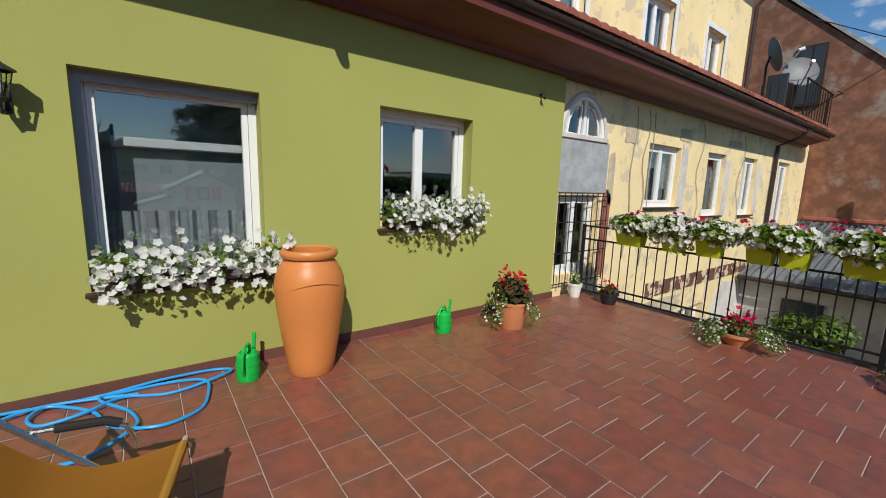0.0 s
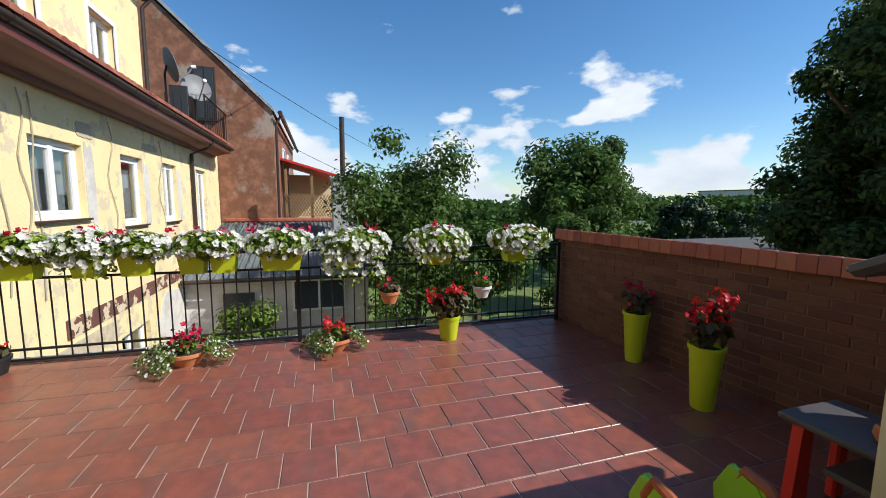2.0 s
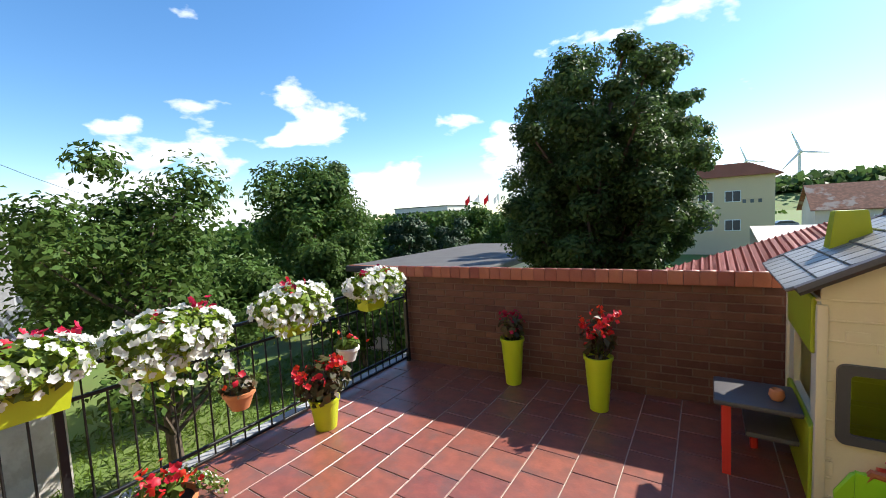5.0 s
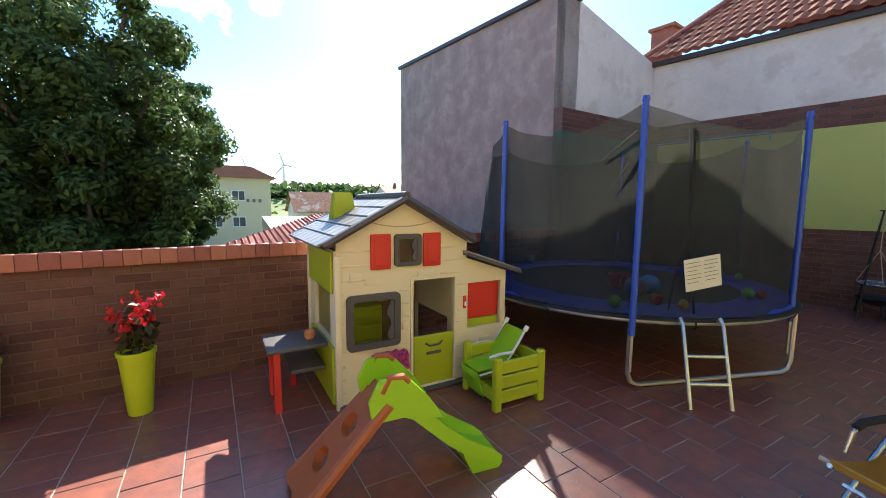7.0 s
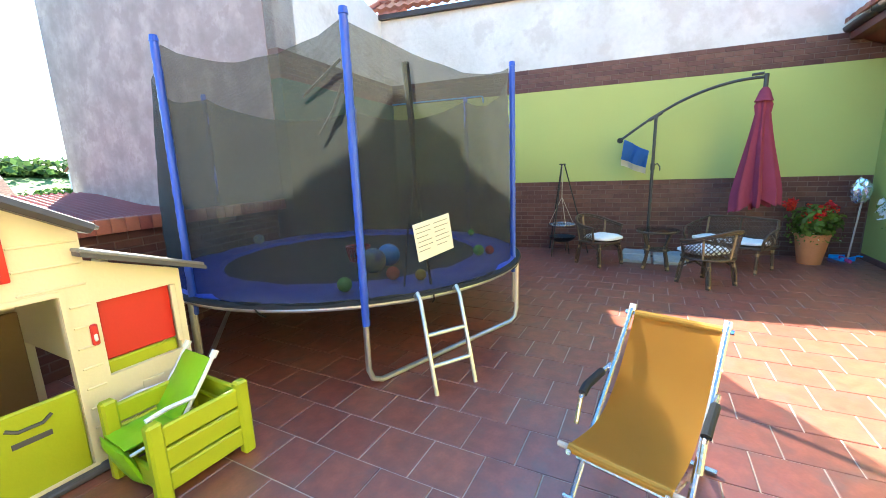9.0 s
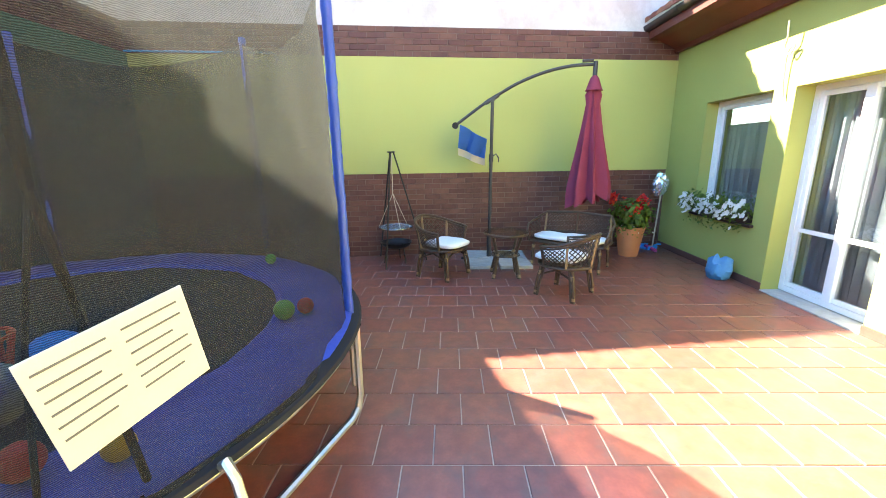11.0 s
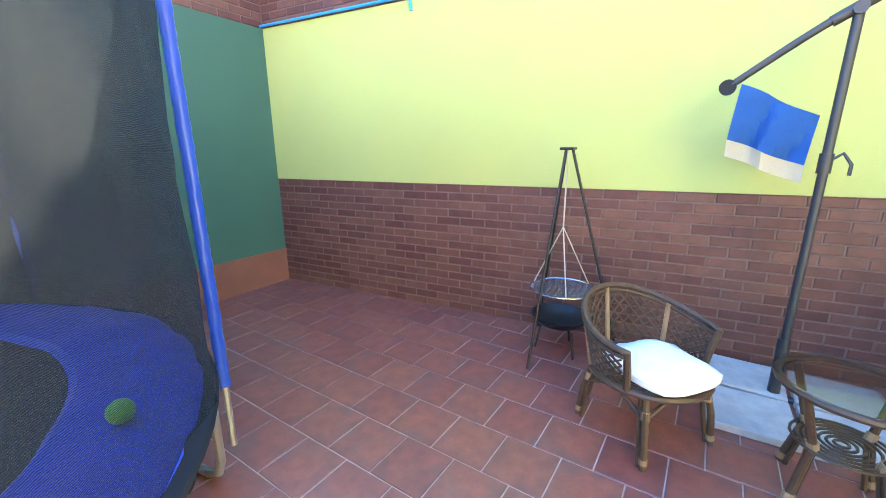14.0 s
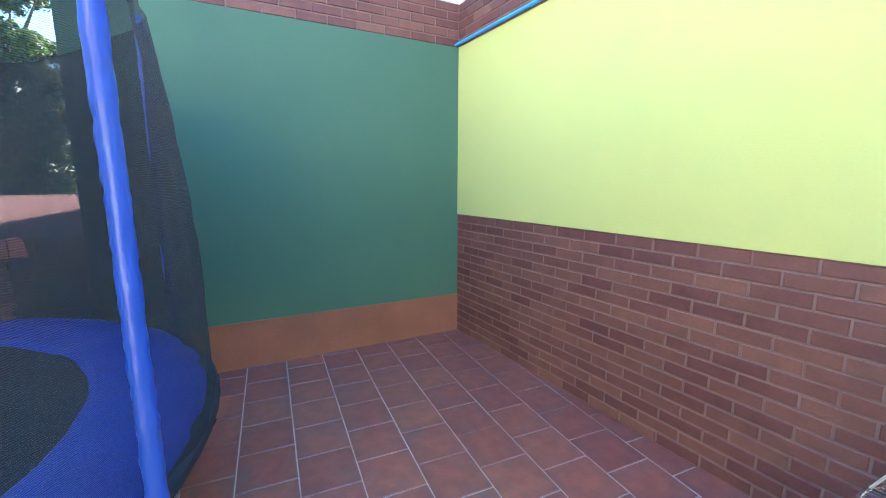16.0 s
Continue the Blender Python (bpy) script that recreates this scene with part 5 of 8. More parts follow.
def wall_y(x0, x1, zf, holes, y, t=0.035):
    """An upright wall in the plane y with holes; its top follows zf."""
    tops = [x1] + ([PEAKX] if x0 < PEAKX < x1 else []) + [x0]
    out = [(x0, 0.0), (x1, 0.0)] + [(x, zf(x)) for x in tops]
    return panel(out, [[(h[0], h[2]), (h[1], h[2]), (h[1], h[3]), (h[0], h[3])] for h in holes], "y", y - t, y)


PEAKX, PEAKZ, EAVEZ = 7.66, 1.70, 1.325
def roofz(x):
    return PEAKZ - 0.03 - abs(x - PEAKX) * (PEAKZ - EAVEZ) / 0.69


front_holes = [(7.72, 8.11, 0.49, 0.89), (7.15, 7.56, 0.02, 1.0), (7.52, 7.71, 1.165, 1.375)]
part("front_wall", wall_y(HX0, HX1, roofz, front_holes, HY1), M["play_cream"], house)
part("back_wall", wall_y(HX0, HX1, roofz, [(7.2, 7.42, 0.78, 1.0)], HY0 + 0.035), M["play_cream"], house)
for k in range(11):
    z = 0.12 + k * 0.115
    for a, b in ((HX0, 7.12), (7.585, 7.68), (8.145, HX1)) if z < 1.02 else ((7.02, 7.30), (7.92, 8.24)):
        if z < roofz(b) - 0.02 and z < roofz(a) - 0.02:
            part("plank_joint", rbox(a + 0.005, b - 0.005, HY1 - 0.002, HY1 + 0.007, z, z + 0.012, 0.003, 1), M["play_cream"], house)
part("moulded_line", bar([(7.66 + 0.31 * t, HY1 + 0.001, 1.515 - 0.05 * (1 - t * t)) for t in (-1, -0.6, -0.2, 0.2, 0.6, 1)], 0.005, 5), M["play_tan_line"], house)
for x, z, w, h in ((8.06, 1.07, 0.10, 0.075), (7.92, 1.02, 0.13, 0.05), (7.44, 1.06, 0.16, 0.05), (6.80, 0.36, 0.12, 0.07), (6.68, 0.24, 0.10, 0.06), (7.63, 0.62, 0.06, 0.07), (8.17, 0.30, 0.05, 0.08), (6.9, 0.14, 0.14, 0.06)):
    part("moulded_stone", rbox(x - w / 2, x + w / 2, HY1 - 0.004, HY1 + 0.006, z - h / 2, z + h / 2, 0.0045, 2), M["play_cream"], house)
bm = bmesh.new()
for h in ((HY0 + 0.035, 1.5), (2.1, HY1 - 0.035)):
    bx(bm, HX1 - 0.04, HX1, h[0], h[1], 0.0, 1.28)
bx(bm, HX1 - 0.04, HX1, 1.5, 2.1, 0.0, 0.5)
bx(bm, HX1 - 0.04, HX1, 1.5, 2.1, 0.95, 1.28)
part("side_wall", bm, M["play_cream"], house)
part("side_panel", rbox(HX1 - 0.002, HX1 + 0.025, HY0 + 0.12, HY1 - 0.1, 0.93, 1.27, 0.01, 1), M["play_green"], house, "lime upper side panel")
part("side_panel", rbox(HX1 - 0.002, HX1 + 0.03, 1.45, HY1 - 0.06, 0.02, 0.5, 0.01, 1), M["play_green"], house, "lime lower side panel")
bm = bmesh.new()
bx(bm, HX0, HX0 + 0.04, HY0 + 0.035, HY1 - 0.035, 0.55, 1.25)
part("side_wall", bm, M["play_cream"], house)
for x, y in ((HX1, HY1), (HX1, HY0 + 0.03), (HX0 + 0.02, HY0 + 0.03)):
    part("corner_post", rbox(x - 0.03, x + 0.02, y - 0.03, y + 0.02, 0, 1.25, 0.012, 2), M["play_cream"], house)
part("floor_base", rbox(6.55, HX1, HY0, HY1 + 0.06, 0.0, 0.035, 0.01, 1), M["play_grey"], house, "dark grey base")
# roof: two slopes of overlapping shingles, a valance and a chimney
ang = math.atan2(PEAKZ - EAVEZ, 0.69)
for s in (1, -1):
    L = 0.76
    bm = bmesh.new()
    bx(bm, 0, L, HY0 - 0.09, HY1 + 0.09, -0.03, 0.0)
    mm = Matrix.Translation((PEAKX, 0, PEAKZ)) @ Matrix.Rotation(ang if s == 1 else math.pi - ang, 4, "Y")
    if s == -1:
        bm.free()
        bm = bmesh.new()
        bx(bm, 0, L, HY0 - 0.09, HY1 + 0.09, 0.0, 0.03)
    bmesh.ops.transform(bm, matrix=mm, verts=bm.verts[:])
    part("roof_slope", bm, M["play_grey"], house, "dark grey roof slope")
    sh = rbox(0, 0.185, 0, 0.148, 0.0, 0.022, 0.006, 1)
    for vv in sh.verts:
        if vv.co.x < 0.05:
            vv.co.z -= 0.012 if s == 1 else 0.0
    she = mesh_of("shingle", sh, M["play_roof"])
    for r in range(5):
        for c in range(8):
            off = 0.03 if r % 2 else 0.0
            yy = HY0 - 0.085 + c * 0.152 + off * 0.4
            loc = Matrix.Translation((r * 0.152 + 0.01, yy, 0.004 if s == 1 else -0.026))
            shared("shingle", she, house, mm @ loc)
part("ridge", bar([(PEAKX, HY0 - 0.1, PEAKZ + 0.02), (PEAKX, HY1 + 0.1, PEAKZ + 0.02)], 0.035, 8), M["play_grey"], house)
for yy in (HY1 + 0.10, HY0 - 0.10):
    for s in (1, -1):
        part("bargeboard", bar([(PEAKX, yy, PEAKZ), (PEAKX + s * 0.76 * math.cos(ang), yy, PEAKZ - 0.76 * math.sin(ang))], 0.03, 6), M["play_grey"], house)
bm = bmesh.new()
co = []
for z, g in ((1.46, 0.112), (1.60, 0.097), (1.745, 0.08), (1.755, 0.072)):
    co.append([bm.verts.new((7.96 + sx * g, 1.62 + sy * g * 0.8, z)) for sx, sy in ((-1, -1), (1, -1), (1, 1), (-1, 1))])
bm.faces.new(co[-1])
for a, b in zip(co, co[1:]):
    for i in range(4):
        bm.faces.new((a[i], a[(i + 1) % 4], b[(i + 1) % 4], b[i]))
part("chimney", bm, M["play_green"], house, "lime plastic chimney")
# lean-to
part("lean_to_wall", wall_y(6.56, HX0, lambda x: 1.02 + (x - 6.56) * 0.32, [(6.61, 7.0, 0.50, 0.93)], HY1), M["play_cream"], house)
bm = bmesh.new()
for a in ((6.56, 6.60, HY0, HY1 - 0.036, 0.0, 0.48), (6.56, 6.60, HY0, HY0 + 0.15, 0.48, 1.02), (6.56, 6.60, HY1 - 0.15, HY1 - 0.036, 0.48, 1.02)):
    bx(bm, *a)
part("lean_to_side", bm, M["play_cream"], house)
bm = bmesh.new()
prism(bm, [(6.44, 0.995), (7.06, 1.20), (7.06, 1.225), (6.44, 1.02)], "y", HY0 - 0.06, HY1 + 0.1)
part("lean_to_roof", bm, M["play_grey"], house)
she2 = mesh_of("shingle", rbox(0, 0.17, 0, 0.148, 0.0, 0.02, 0.006, 1), M["play_roof"])
for r in range(4):
    for c in range(8):
        shared("shingle", she2, house, Matrix.Translation((6.455 + r * 0.15, HY0 - 0.05 + c * 0.152, 1.022 + r * 0.0496)) @ Matrix.Rotation(-math.atan(0.33), 4, "Y"))
part("shutter", rbox(6.61, 6.99, HY1 - 0.075, HY1 - 0.045, 0.575, 0.965, 0.01, 1), M["play_red"], house, "red plastic inner shutter")
part("inner_strip", rbox(6.61, 6.99, HY1 - 0.08, HY1 - 0.045, 0.42, 0.57, 0.01, 1), M["play_green"], house, "lime inner ledge")
part("shutter_frame", rbox(6.60, 6.63, HY1 + 0.001, HY1 + 0.012, 0.56, 0.93, 0.004, 1), M["play_cream"], house)
# windows, shutters and door of the front
def frame_y(x0, x1, z0, z1, w, y0, y1):
    """A frame with rounded corners in an upright wall."""
    def rounded(xa, xb, za, zb, r):
        out = []
        for cx, cz, a0 in ((xb - r, zb - r, 0), (xa + r, zb - r, 90), (xa + r, za + r, 180), (xb - r, za + r, 270)):
            out += [(cx + r * math.cos(radians(a0 + 22.5 * k)), cz + r * math.sin(radians(a0 + 22.5 * k))) for k in range(5)]
        return out
    return panel(rounded(x0, x1, z0, z1, w * 0.75), [rounded(x0 + w, x1 - w, z0 + w, z1 - w, w * 0.4)], "y", y0, y1)


part("window_frame", frame_y(7.685, 8.142, 0.47, 0.925, 0.055, HY1 + 0.001, HY1 + 0.03), M["play_grey"], house)
part("window_frame", frame_y(7.49, 7.735, 1.135, 1.405, 0.04, HY1 + 0.001, HY1 + 0.028), M["play_grey"], house)
for x0, z0, z1, dx in ((7.745, 0.515, 0.865, 0.05), (7.535, 1.18, 1.36, 0.03)):
    pts = [(x0 + 0.02, z0)] + [(x0 + 0.02 + dx * (0.5 + 0.5 * math.sin(k * 0.9)) * (0.4 + 0.6 * math.sin(math.pi * k / 12)), z0 + (z1 - z0) * k / 12) for k in range(13)] + [(x0 - 0.01, z1), (x0 - 0.01, z0)]
    bm = bmesh.new()
    prism(bm, pts, "y", HY1 + 0.003, HY1 + 0.02)
    part("shaped_edge", bm, M["play_grey"], house)
for x0, x1 in ((7.765, 7.94), (7.30, 7.47)):
    s = part("shutter", rbox(x0, x1, HY1 + 0.001, HY1 + 0.025, 1.12, 1.41, 0.012, 2), M["play_red"], house, "red plastic shutter")
    part("panel", rbox(x0 + 0.03, x1 - 0.03, HY1 + 0.024, HY1 + 0.03, 1.155, 1.375, 0.004, 1), M["play_red"], s)
door = part("door", rbox(7.155, 7.555, HY1 - 0.025, HY1 + 0.006, 0.04, 0.50, 0.01, 1), M["play_green"], house, "lime lower half door")
part("slot", rbox(7.28, 7.43, HY1 + 0.0045, HY1 + 0.0085, 0.32, 0.35, 0.002, 1), M["play_grey"], door)
part("handle", bar([(7.27, HY1 + 0.008, 0.43), (7.31, HY1 + 0.018, 0.405), (7.40, HY1 + 0.018, 0.405), (7.44, HY1 + 0.008, 0.43)], 0.009, 6), M["play_grey"], door)
part("door_frame", frame_y(7.125, 7.585, 0.03, 1.03, 0.024, HY1 + 0.001, HY1 + 0.014), M["play_cream"], house)
part("upper_door", rbox(7.53, 7.56, HY1 - 0.40, HY1 - 0.04, 0.53, 0.99, 0.008, 1), M["play_brown"], house, "tan inner door leaf")
part("letter_slot", rbox(7.02, 7.055, HY1 + 0.001, HY1 + 0.02, 0.70, 0.82, 0.008, 1), M["play_red"], house, "small red door bell")
part("bell_button", rbox(7.03, 7.047, HY1 + 0.018, HY1 + 0.026, 0.725, 0.765, 0.004, 1), M["white_pvc"], house)
part("inner_kitchen", rbox(7.55, 7.95, HY0 + 0.04, HY0 + 0.3, 0.04, 0.62, 0.015, 1), M["play_green"], house, "lime toy kitchen inside")
part("inner_panel", rbox(7.06, 7.54, HY0 + 0.04, HY0 + 0.07, 0.04, 0.76, 0.008, 1), M["play_brown"], house)
for k in range(3):
    part("inner_drawer", rbox(7.58, 7.92, HY0 + 0.3, HY0 + 0.312, 0.1 + k * 0.17, 0.24 + k * 0.17, 0.006, 1), M["play_green"], house)
lat = bmesh.new()
for k in range(6):
    tube(lat, [(7.56 + k * 0.07, HY0 + 0.29, 0.66), (7.56 + k * 0.07 + 0.1, HY0 + 0.29, 0.84)], 0.008, 5)
    tube(lat, [(7.56 + k * 0.07 + 0.1, HY0 + 0.285, 0.66), (7.56 + k * 0.07, HY0 + 0.285, 0.84)], 0.008, 5)
part("lattice", lat, M["play_green"], house, "lime lattice")
tb = part("side_table", rbox(8.24, 8.71, 1.70, 2.16, 0.48, 0.52, 0.02, 2), M["play_grey"], house, "dark grey side table")
part("table_leg", rbox(8.61, 8.66, 1.73, 1.81, 0.0, 0.48, 0.012, 1), M["play_red"], tb, "red table leg")
bm = bmesh.new()
prism(bm, [(2.03, 0.0), (2.15, 0.0), (2.11, 0.48), (2.03, 0.48)], "x", 8.61, 8.66)
part("table_leg", bm, M["play_red"], tb, "red table leg")
part("side_bench", rbox(8.25, 8.53, 1.62, 2.08, 0.26, 0.30, 0.015, 2), M["play_grey"], house, "dark grey bench")
part("bench_leg", rbox(8.43, 8.48, 1.66, 1.72, 0.0, 0.26, 0.01, 1), M["play_red"], house)
jug = tagged(part("toy_cup", turned([(0, 0), (0.03, 0), (0.045, 0.03), (0.04, 0.065), (0.03, 0.075), (0.025, 0.07), (0, 0.02)], 16), M["terracotta"]), "small orange toy cup on the side table", "toy cup")
jug.matrix_basis = HM @ pose(8.36, 2.0, 0.522)
cap_ = bmesh.new()
grid_ = []
for i in range(25):
    row = []
    for j in range(17):
        u, v = i / 24 - 0.5, j / 16
        q = Vector((u * 5, v * 4, 3.1))
        drape = -0.11 * max(0, v - 0.45) ** 1.2 / 0.55
        row.append(cap_.verts.new((u * 0.30 + 0.02 * noise.noise(q * 1.3), (v - 0.5) * 0.13 + 0.012 * noise.noise(q * 2), 0.035 * math.sin(math.pi * v) + 0.03 * noise.noise(q * 1.7 + Vector((4, 0, 0))) + drape)))
    grid_.append(row)
for a, b in zip(grid_, grid_[1:]):
    for j in range(16):
        cap_.faces.new((a[j], b[j], b[j + 1], a[j + 1]))
bmesh.ops.solidify(cap_, geom=cap_.faces[:], thickness=0.01)
capo = tagged(part("cloth_cap", cap_, M["pink"]), "pink spotted cloth cap on the playhouse box", "cap")
capo.matrix_basis = HM @ pose(7.79, HY1 + 0.06, 0.395)
part("flower_tray", rbox(7.68, 7.98, HY1 + 0.001, HY1 + 0.1, 0.28, 0.37, 0.015, 2), M["play_red"], house, "red flower tray")

# ---------- slide ----------
sm = pose(8.11, 3.125, 0, 0, 0, 172.0) @ Matrix.Scale(1.05, 4)      # local x runs down the chute
slide = thing("slide", "small bright green plastic slide with rust-brown ladder", "slide", sm)


def chute(bm, prof, wa, wb, wall, t=0.012):
    rows = []
    n = len(prof)
    for i, (x, z) in enumerate(prof):
        w = wa + (wb - wa) * i / (n - 1)
        h = wall[i]
        rows.append([bm.verts.new((x, yy, zz)) for yy, zz in ((-w - 0.02, z + h), (-w, z + h), (-w + 0.015, z + 0.01), (w - 0.015, z + 0.01), (w, z + h), (w + 0.02, z + h), (w + 0.012, z - t), (-w - 0.012, z - t))])
    for a, b in zip(rows, rows[1:]):
        for i in range(8):
            bm.faces.new((a[i], a[(i + 1) % 8], b[(i + 1) % 8], b[i]))
    bm.faces.new(rows[0])
    bm.faces.new(rows[-1][::-1])


bm = bmesh.new()
cp = [(-0.10, 0.47), (0.0, 0.47), (0.08, 0.43), (0.17, 0.345), (0.28, 0.24), (0.39, 0.155), (0.49, 0.10), (0.57, 0.072), (0.63, 0.06)]
chute(bm, cp, 0.14, 0.12, [0.2, 0.19, 0.14, 0.10, 0.095, 0.09, 0.08, 0.06, 0.02])
part("chute", bm, M["slide_green"], slide)
bm = bmesh.new()
prism(bm, [(0.38, 0.15), (0.50, 0.088), (0.63, 0.05), (0.645, 0.03), (0.62, 0.0), (0.45, 0.0), (0.42, 0.06)], "y", -0.12, 0.12)
part("foot", bm, M["slide_green"], slide)
for s in (-1, 1):
    bm = bmesh.new()
    prism(bm, [(-0.14, 0.44), (0.02, 0.46), (0.26, 0.40), (0.16, 0.54), (0.06, 0.65), (-0.04, 0.68), (-0.11, 0.66), (-0.16, 0.56)], "y", s * 0.155 - 0.012, s * 0.155 + 0.012)
    part("side_guard", bevelled(bm, 0.006, 1), M["slide_green"], slide)
    part("hand_grip", bar([(-0.09, s * 0.155, 0.60), (-0.05, s * 0.155, 0.675), (0.02, s * 0.155, 0.67), (0.05, s * 0.155, 0.64)], 0.018, 8), M["slide_brown"], slide, "rust-brown hand grip")
# the ladder: one wide moulded panel with two oval step holes
LD = [(-0.04, 0.53), (-0.53, 0.02)]
ldir = Vector((LD[1][0] - LD[0][0], 0, LD[1][1] - LD[0][1]))
ovals = [[(0.085 * math.cos(2 * math.pi * k / 16), c + 0.06 * math.sin(2 * math.pi * k / 16)) for k in range(16)] for c in (0.24, 0.46)]
bm = panel([(-0.15, 0.0), (0.15, 0.0), (0.165, 0.2), (0.175, 0.45), (0.20, 0.69), (0.16, 0.71), (0.0, 0.665), (-0.16, 0.71), (-0.20, 0.69), (-0.175, 0.45), (-0.165, 0.2)], ovals, "y", -0.035, 0.02)
# local: across -> y, down the slope -> slope direction, thickness -> outward
nrm_l = Vector((-ldir.z, 0, ldir.x)).normalized()
lm = Matrix(((0, nrm_l.x, ldir.x / ldir.length, LD[0][0]), (1, 0, 0, 0), (0, nrm_l.z, ldir.z / ldir.length, LD[0][1]), (0, 0, 0, 1)))
bmesh.ops.transform(bm, matrix=lm, verts=bm.verts[:])
bmesh.ops.recalc_face_normals(bm, faces=bm.faces[:])
part("ladder", bm, M["slide_brown"], slide, "rust-brown moulded ladder with oval steps")
for s in (-1, 1):
    part("ladder_side", bar([(-0.05, s * 0.155, 0.53), (-0.27, s * 0.172, 0.30), (-0.53, s * 0.195, 0.03)], [0.03, 0.032, 0.036], 8), M["slide_brown"], slide)

# ---------- planter crate with a folded chair ----------
crate = thing("toy_crate", "open lime plastic plank crate in front of the playhouse", "crate", pose(6.86, 2.585, 0, 0, 0, -1.6))
for y in (0.22, -0.22):
    for z in (0.06, 0.18, 0.30):
        part("plank", rbox(-0.21, 0.21, y - 0.015, y + 0.015, z, z + 0.105, 0.008, 1), M["play_green"], crate)
for x in (-0.21, 0.21):
    for z in (0.06, 0.18, 0.30)[:3 if x < 0 else 1]:
        part("plank", rbox(x - 0.015, x + 0.015, -0.2, 0.2, z, z + 0.105, 0.008, 1), M["play_green"], crate)
for x in (-0.22, 0.22):
    for y in (-0.22, 0.22):
        part("corner_post", rbox(x - 0.035, x + 0.035, y - 0.03, y + 0.03, 0, 0.44, 0.012, 1), M["play_green"], crate)
part("crate_floor", rbox(-0.2, 0.2, -0.2, 0.2, 0.04, 0.06, 0.004, 1), M["play_green"], crate)
kc = thing("folding_chair", "folded green child's beach chair with a white frame", "chair", pose(6.95, 2.48, 0.0, 0, 0, -4))


def pad(x0, z0, x1, z1, half, thick, seed):
    """A soft stitched pad between two lines across y."""
    bmq = bmesh.new()
    d = Vector((x1 - x0, 0, z1 - z0))
    nv = Vector((-d.z, 0, d.x)).normalized()
    rings = []
    for i in range(9):
        u = i / 8
        row = []
        for s_ in (1, -1):
            for j in range(9) if s_ == 1 else range(8, -1, -1):
                v = j / 8
                puff = thick * (0.25 + 0.75 * (1 - (2 * v - 1) ** 4)) * (0.3 + 0.7 * (1 - (2 * u - 1) ** 6)) * (0.75 + 0.25 * abs(math.sin(u * 9.4)))
                p = Vector((x0, (v - 0.5) * 2 * half, z0)) + d * u + nv * (s_ * puff / 2)
                row.append(bmq.verts.new(p + Vector((0, 0, 0.008 * noise.noise(p * 14 + Vector((seed, 0, 0)))))))
        rings.append(row)
    for a, b in zip(rings, rings[1:]):
        for k in range(18):
            bmq.faces.new((a[k], a[(k + 1) % 18], b[(k + 1) % 18], b[k]))
    bmq.faces.new(rings[0])
    bmq.faces.new(rings[-1][::-1])
    bmesh.ops.recalc_face_normals(bmq, faces=bmq.faces[:])
    return bmq


part("back_pad", pad(-0.28, 0.55, -0.07, 0.27, 0.13, 0.035, 1), M["slide_green"], kc, "bright green back pad", smooth=60)
part("seat_pad", pad(-0.08, 0.27, 0.17, 0.26, 0.13, 0.035, 2), M["slide_green"], kc, "bright green seat pad", smooth=60)
part("foot_pad", pad(0.18, 0.25, 0.11, 0.03, 0.14, 0.06, 3), M["slide_green"], kc, "folded green leg pad", smooth=60)
for s in (-1, 1):
    part("back_tube", bar([(-0.30, s * 0.145, 0.575), (-0.22, s * 0.145, 0.46), (-0.06, s * 0.145, 0.245)], 0.011, 8), M["white_pvc"], kc)
    part("end_cap", bar([(-0.285, s * 0.145, 0.555), (-0.31, s * 0.145, 0.59)], 0.02, 8), M["white_pvc"], kc)
    part("armrest", bar([(-0.16, s * 0.155, 0.385), (-0.02, s * 0.16, 0.39), (0.08, s * 0.16, 0.375)], 0.013, 8), M["white_pvc"], kc)
    part("arm_post", bar([(0.06, s * 0.155, 0.375), (0.0, s * 0.15, 0.25), (0.16, s * 0.15, 0.235)], 0.009, 7), M["white_pvc"], kc)


# ---------- trampoline ----------
TC, TR, TZ, TS = (4.45, 1.86), 1.69, 0.645, 1.06
tram = thing("trampoline", "round trampoline with blue pads and a black safety net", "trampoline", pose(*TC, 0) @ Matrix.Diagonal((TS, TS, 1, 1)))
N6 = [radians(a) for a in (41.0, 101, 160.5, 216, 282, 355.5)]
REACH = [1.80, 1.66, 1.75, 1.73, 1.73, 1.67]   # distance of each pole from the middle
part("frame_ring", bar([(TR * math.cos(a), TR * math.sin(a), TZ - 0.015) for a in [2 * math.pi * k / 64 for k in range(64)]], 0.021, 8, True), M["steel"], tram)
part("net_skirt", turned([(1.62, TZ + 0.02), (1.66, TZ + 0.03), (1.715, TZ + 0.018), (1.725, TZ + 0.002), (1.71, TZ + 0.008), (1.65, TZ + 0.018)], 72), M["strap"], tram, "black hem of the safety net")
bm = bmesh.new()
lathe(bm, [(1.25, TZ + 0.02), (1.28, TZ + 0.05), (1.44, TZ + 0.058), (1.63, TZ + 0.05), (1.675, TZ + 0.03), (1.672, TZ + 0.022), (1.62, TZ + 0.035), (1.27, TZ + 0.03)], 96)
for vv in bm.verts:
    a = math.atan2(vv.co.y, vv.co.x)
    vv.co.z += 0.009 * math.sin(a * 17) * math.sin(a * 5 + 1) + 0.012 * noise.noise(vv.co * 9)
part("spring_pad", bm, M["tramp_blue"], tram, "wrinkled blue vinyl spring pad")
part("jumping_mat", turned([(0, TZ + 0.005), (0.8, TZ + 0.01), (1.37, TZ + 0.015), (1.37, TZ + 0.008), (0, TZ - 0.003)], 64), M["tramp_mat"], tram, "black jumping mat")
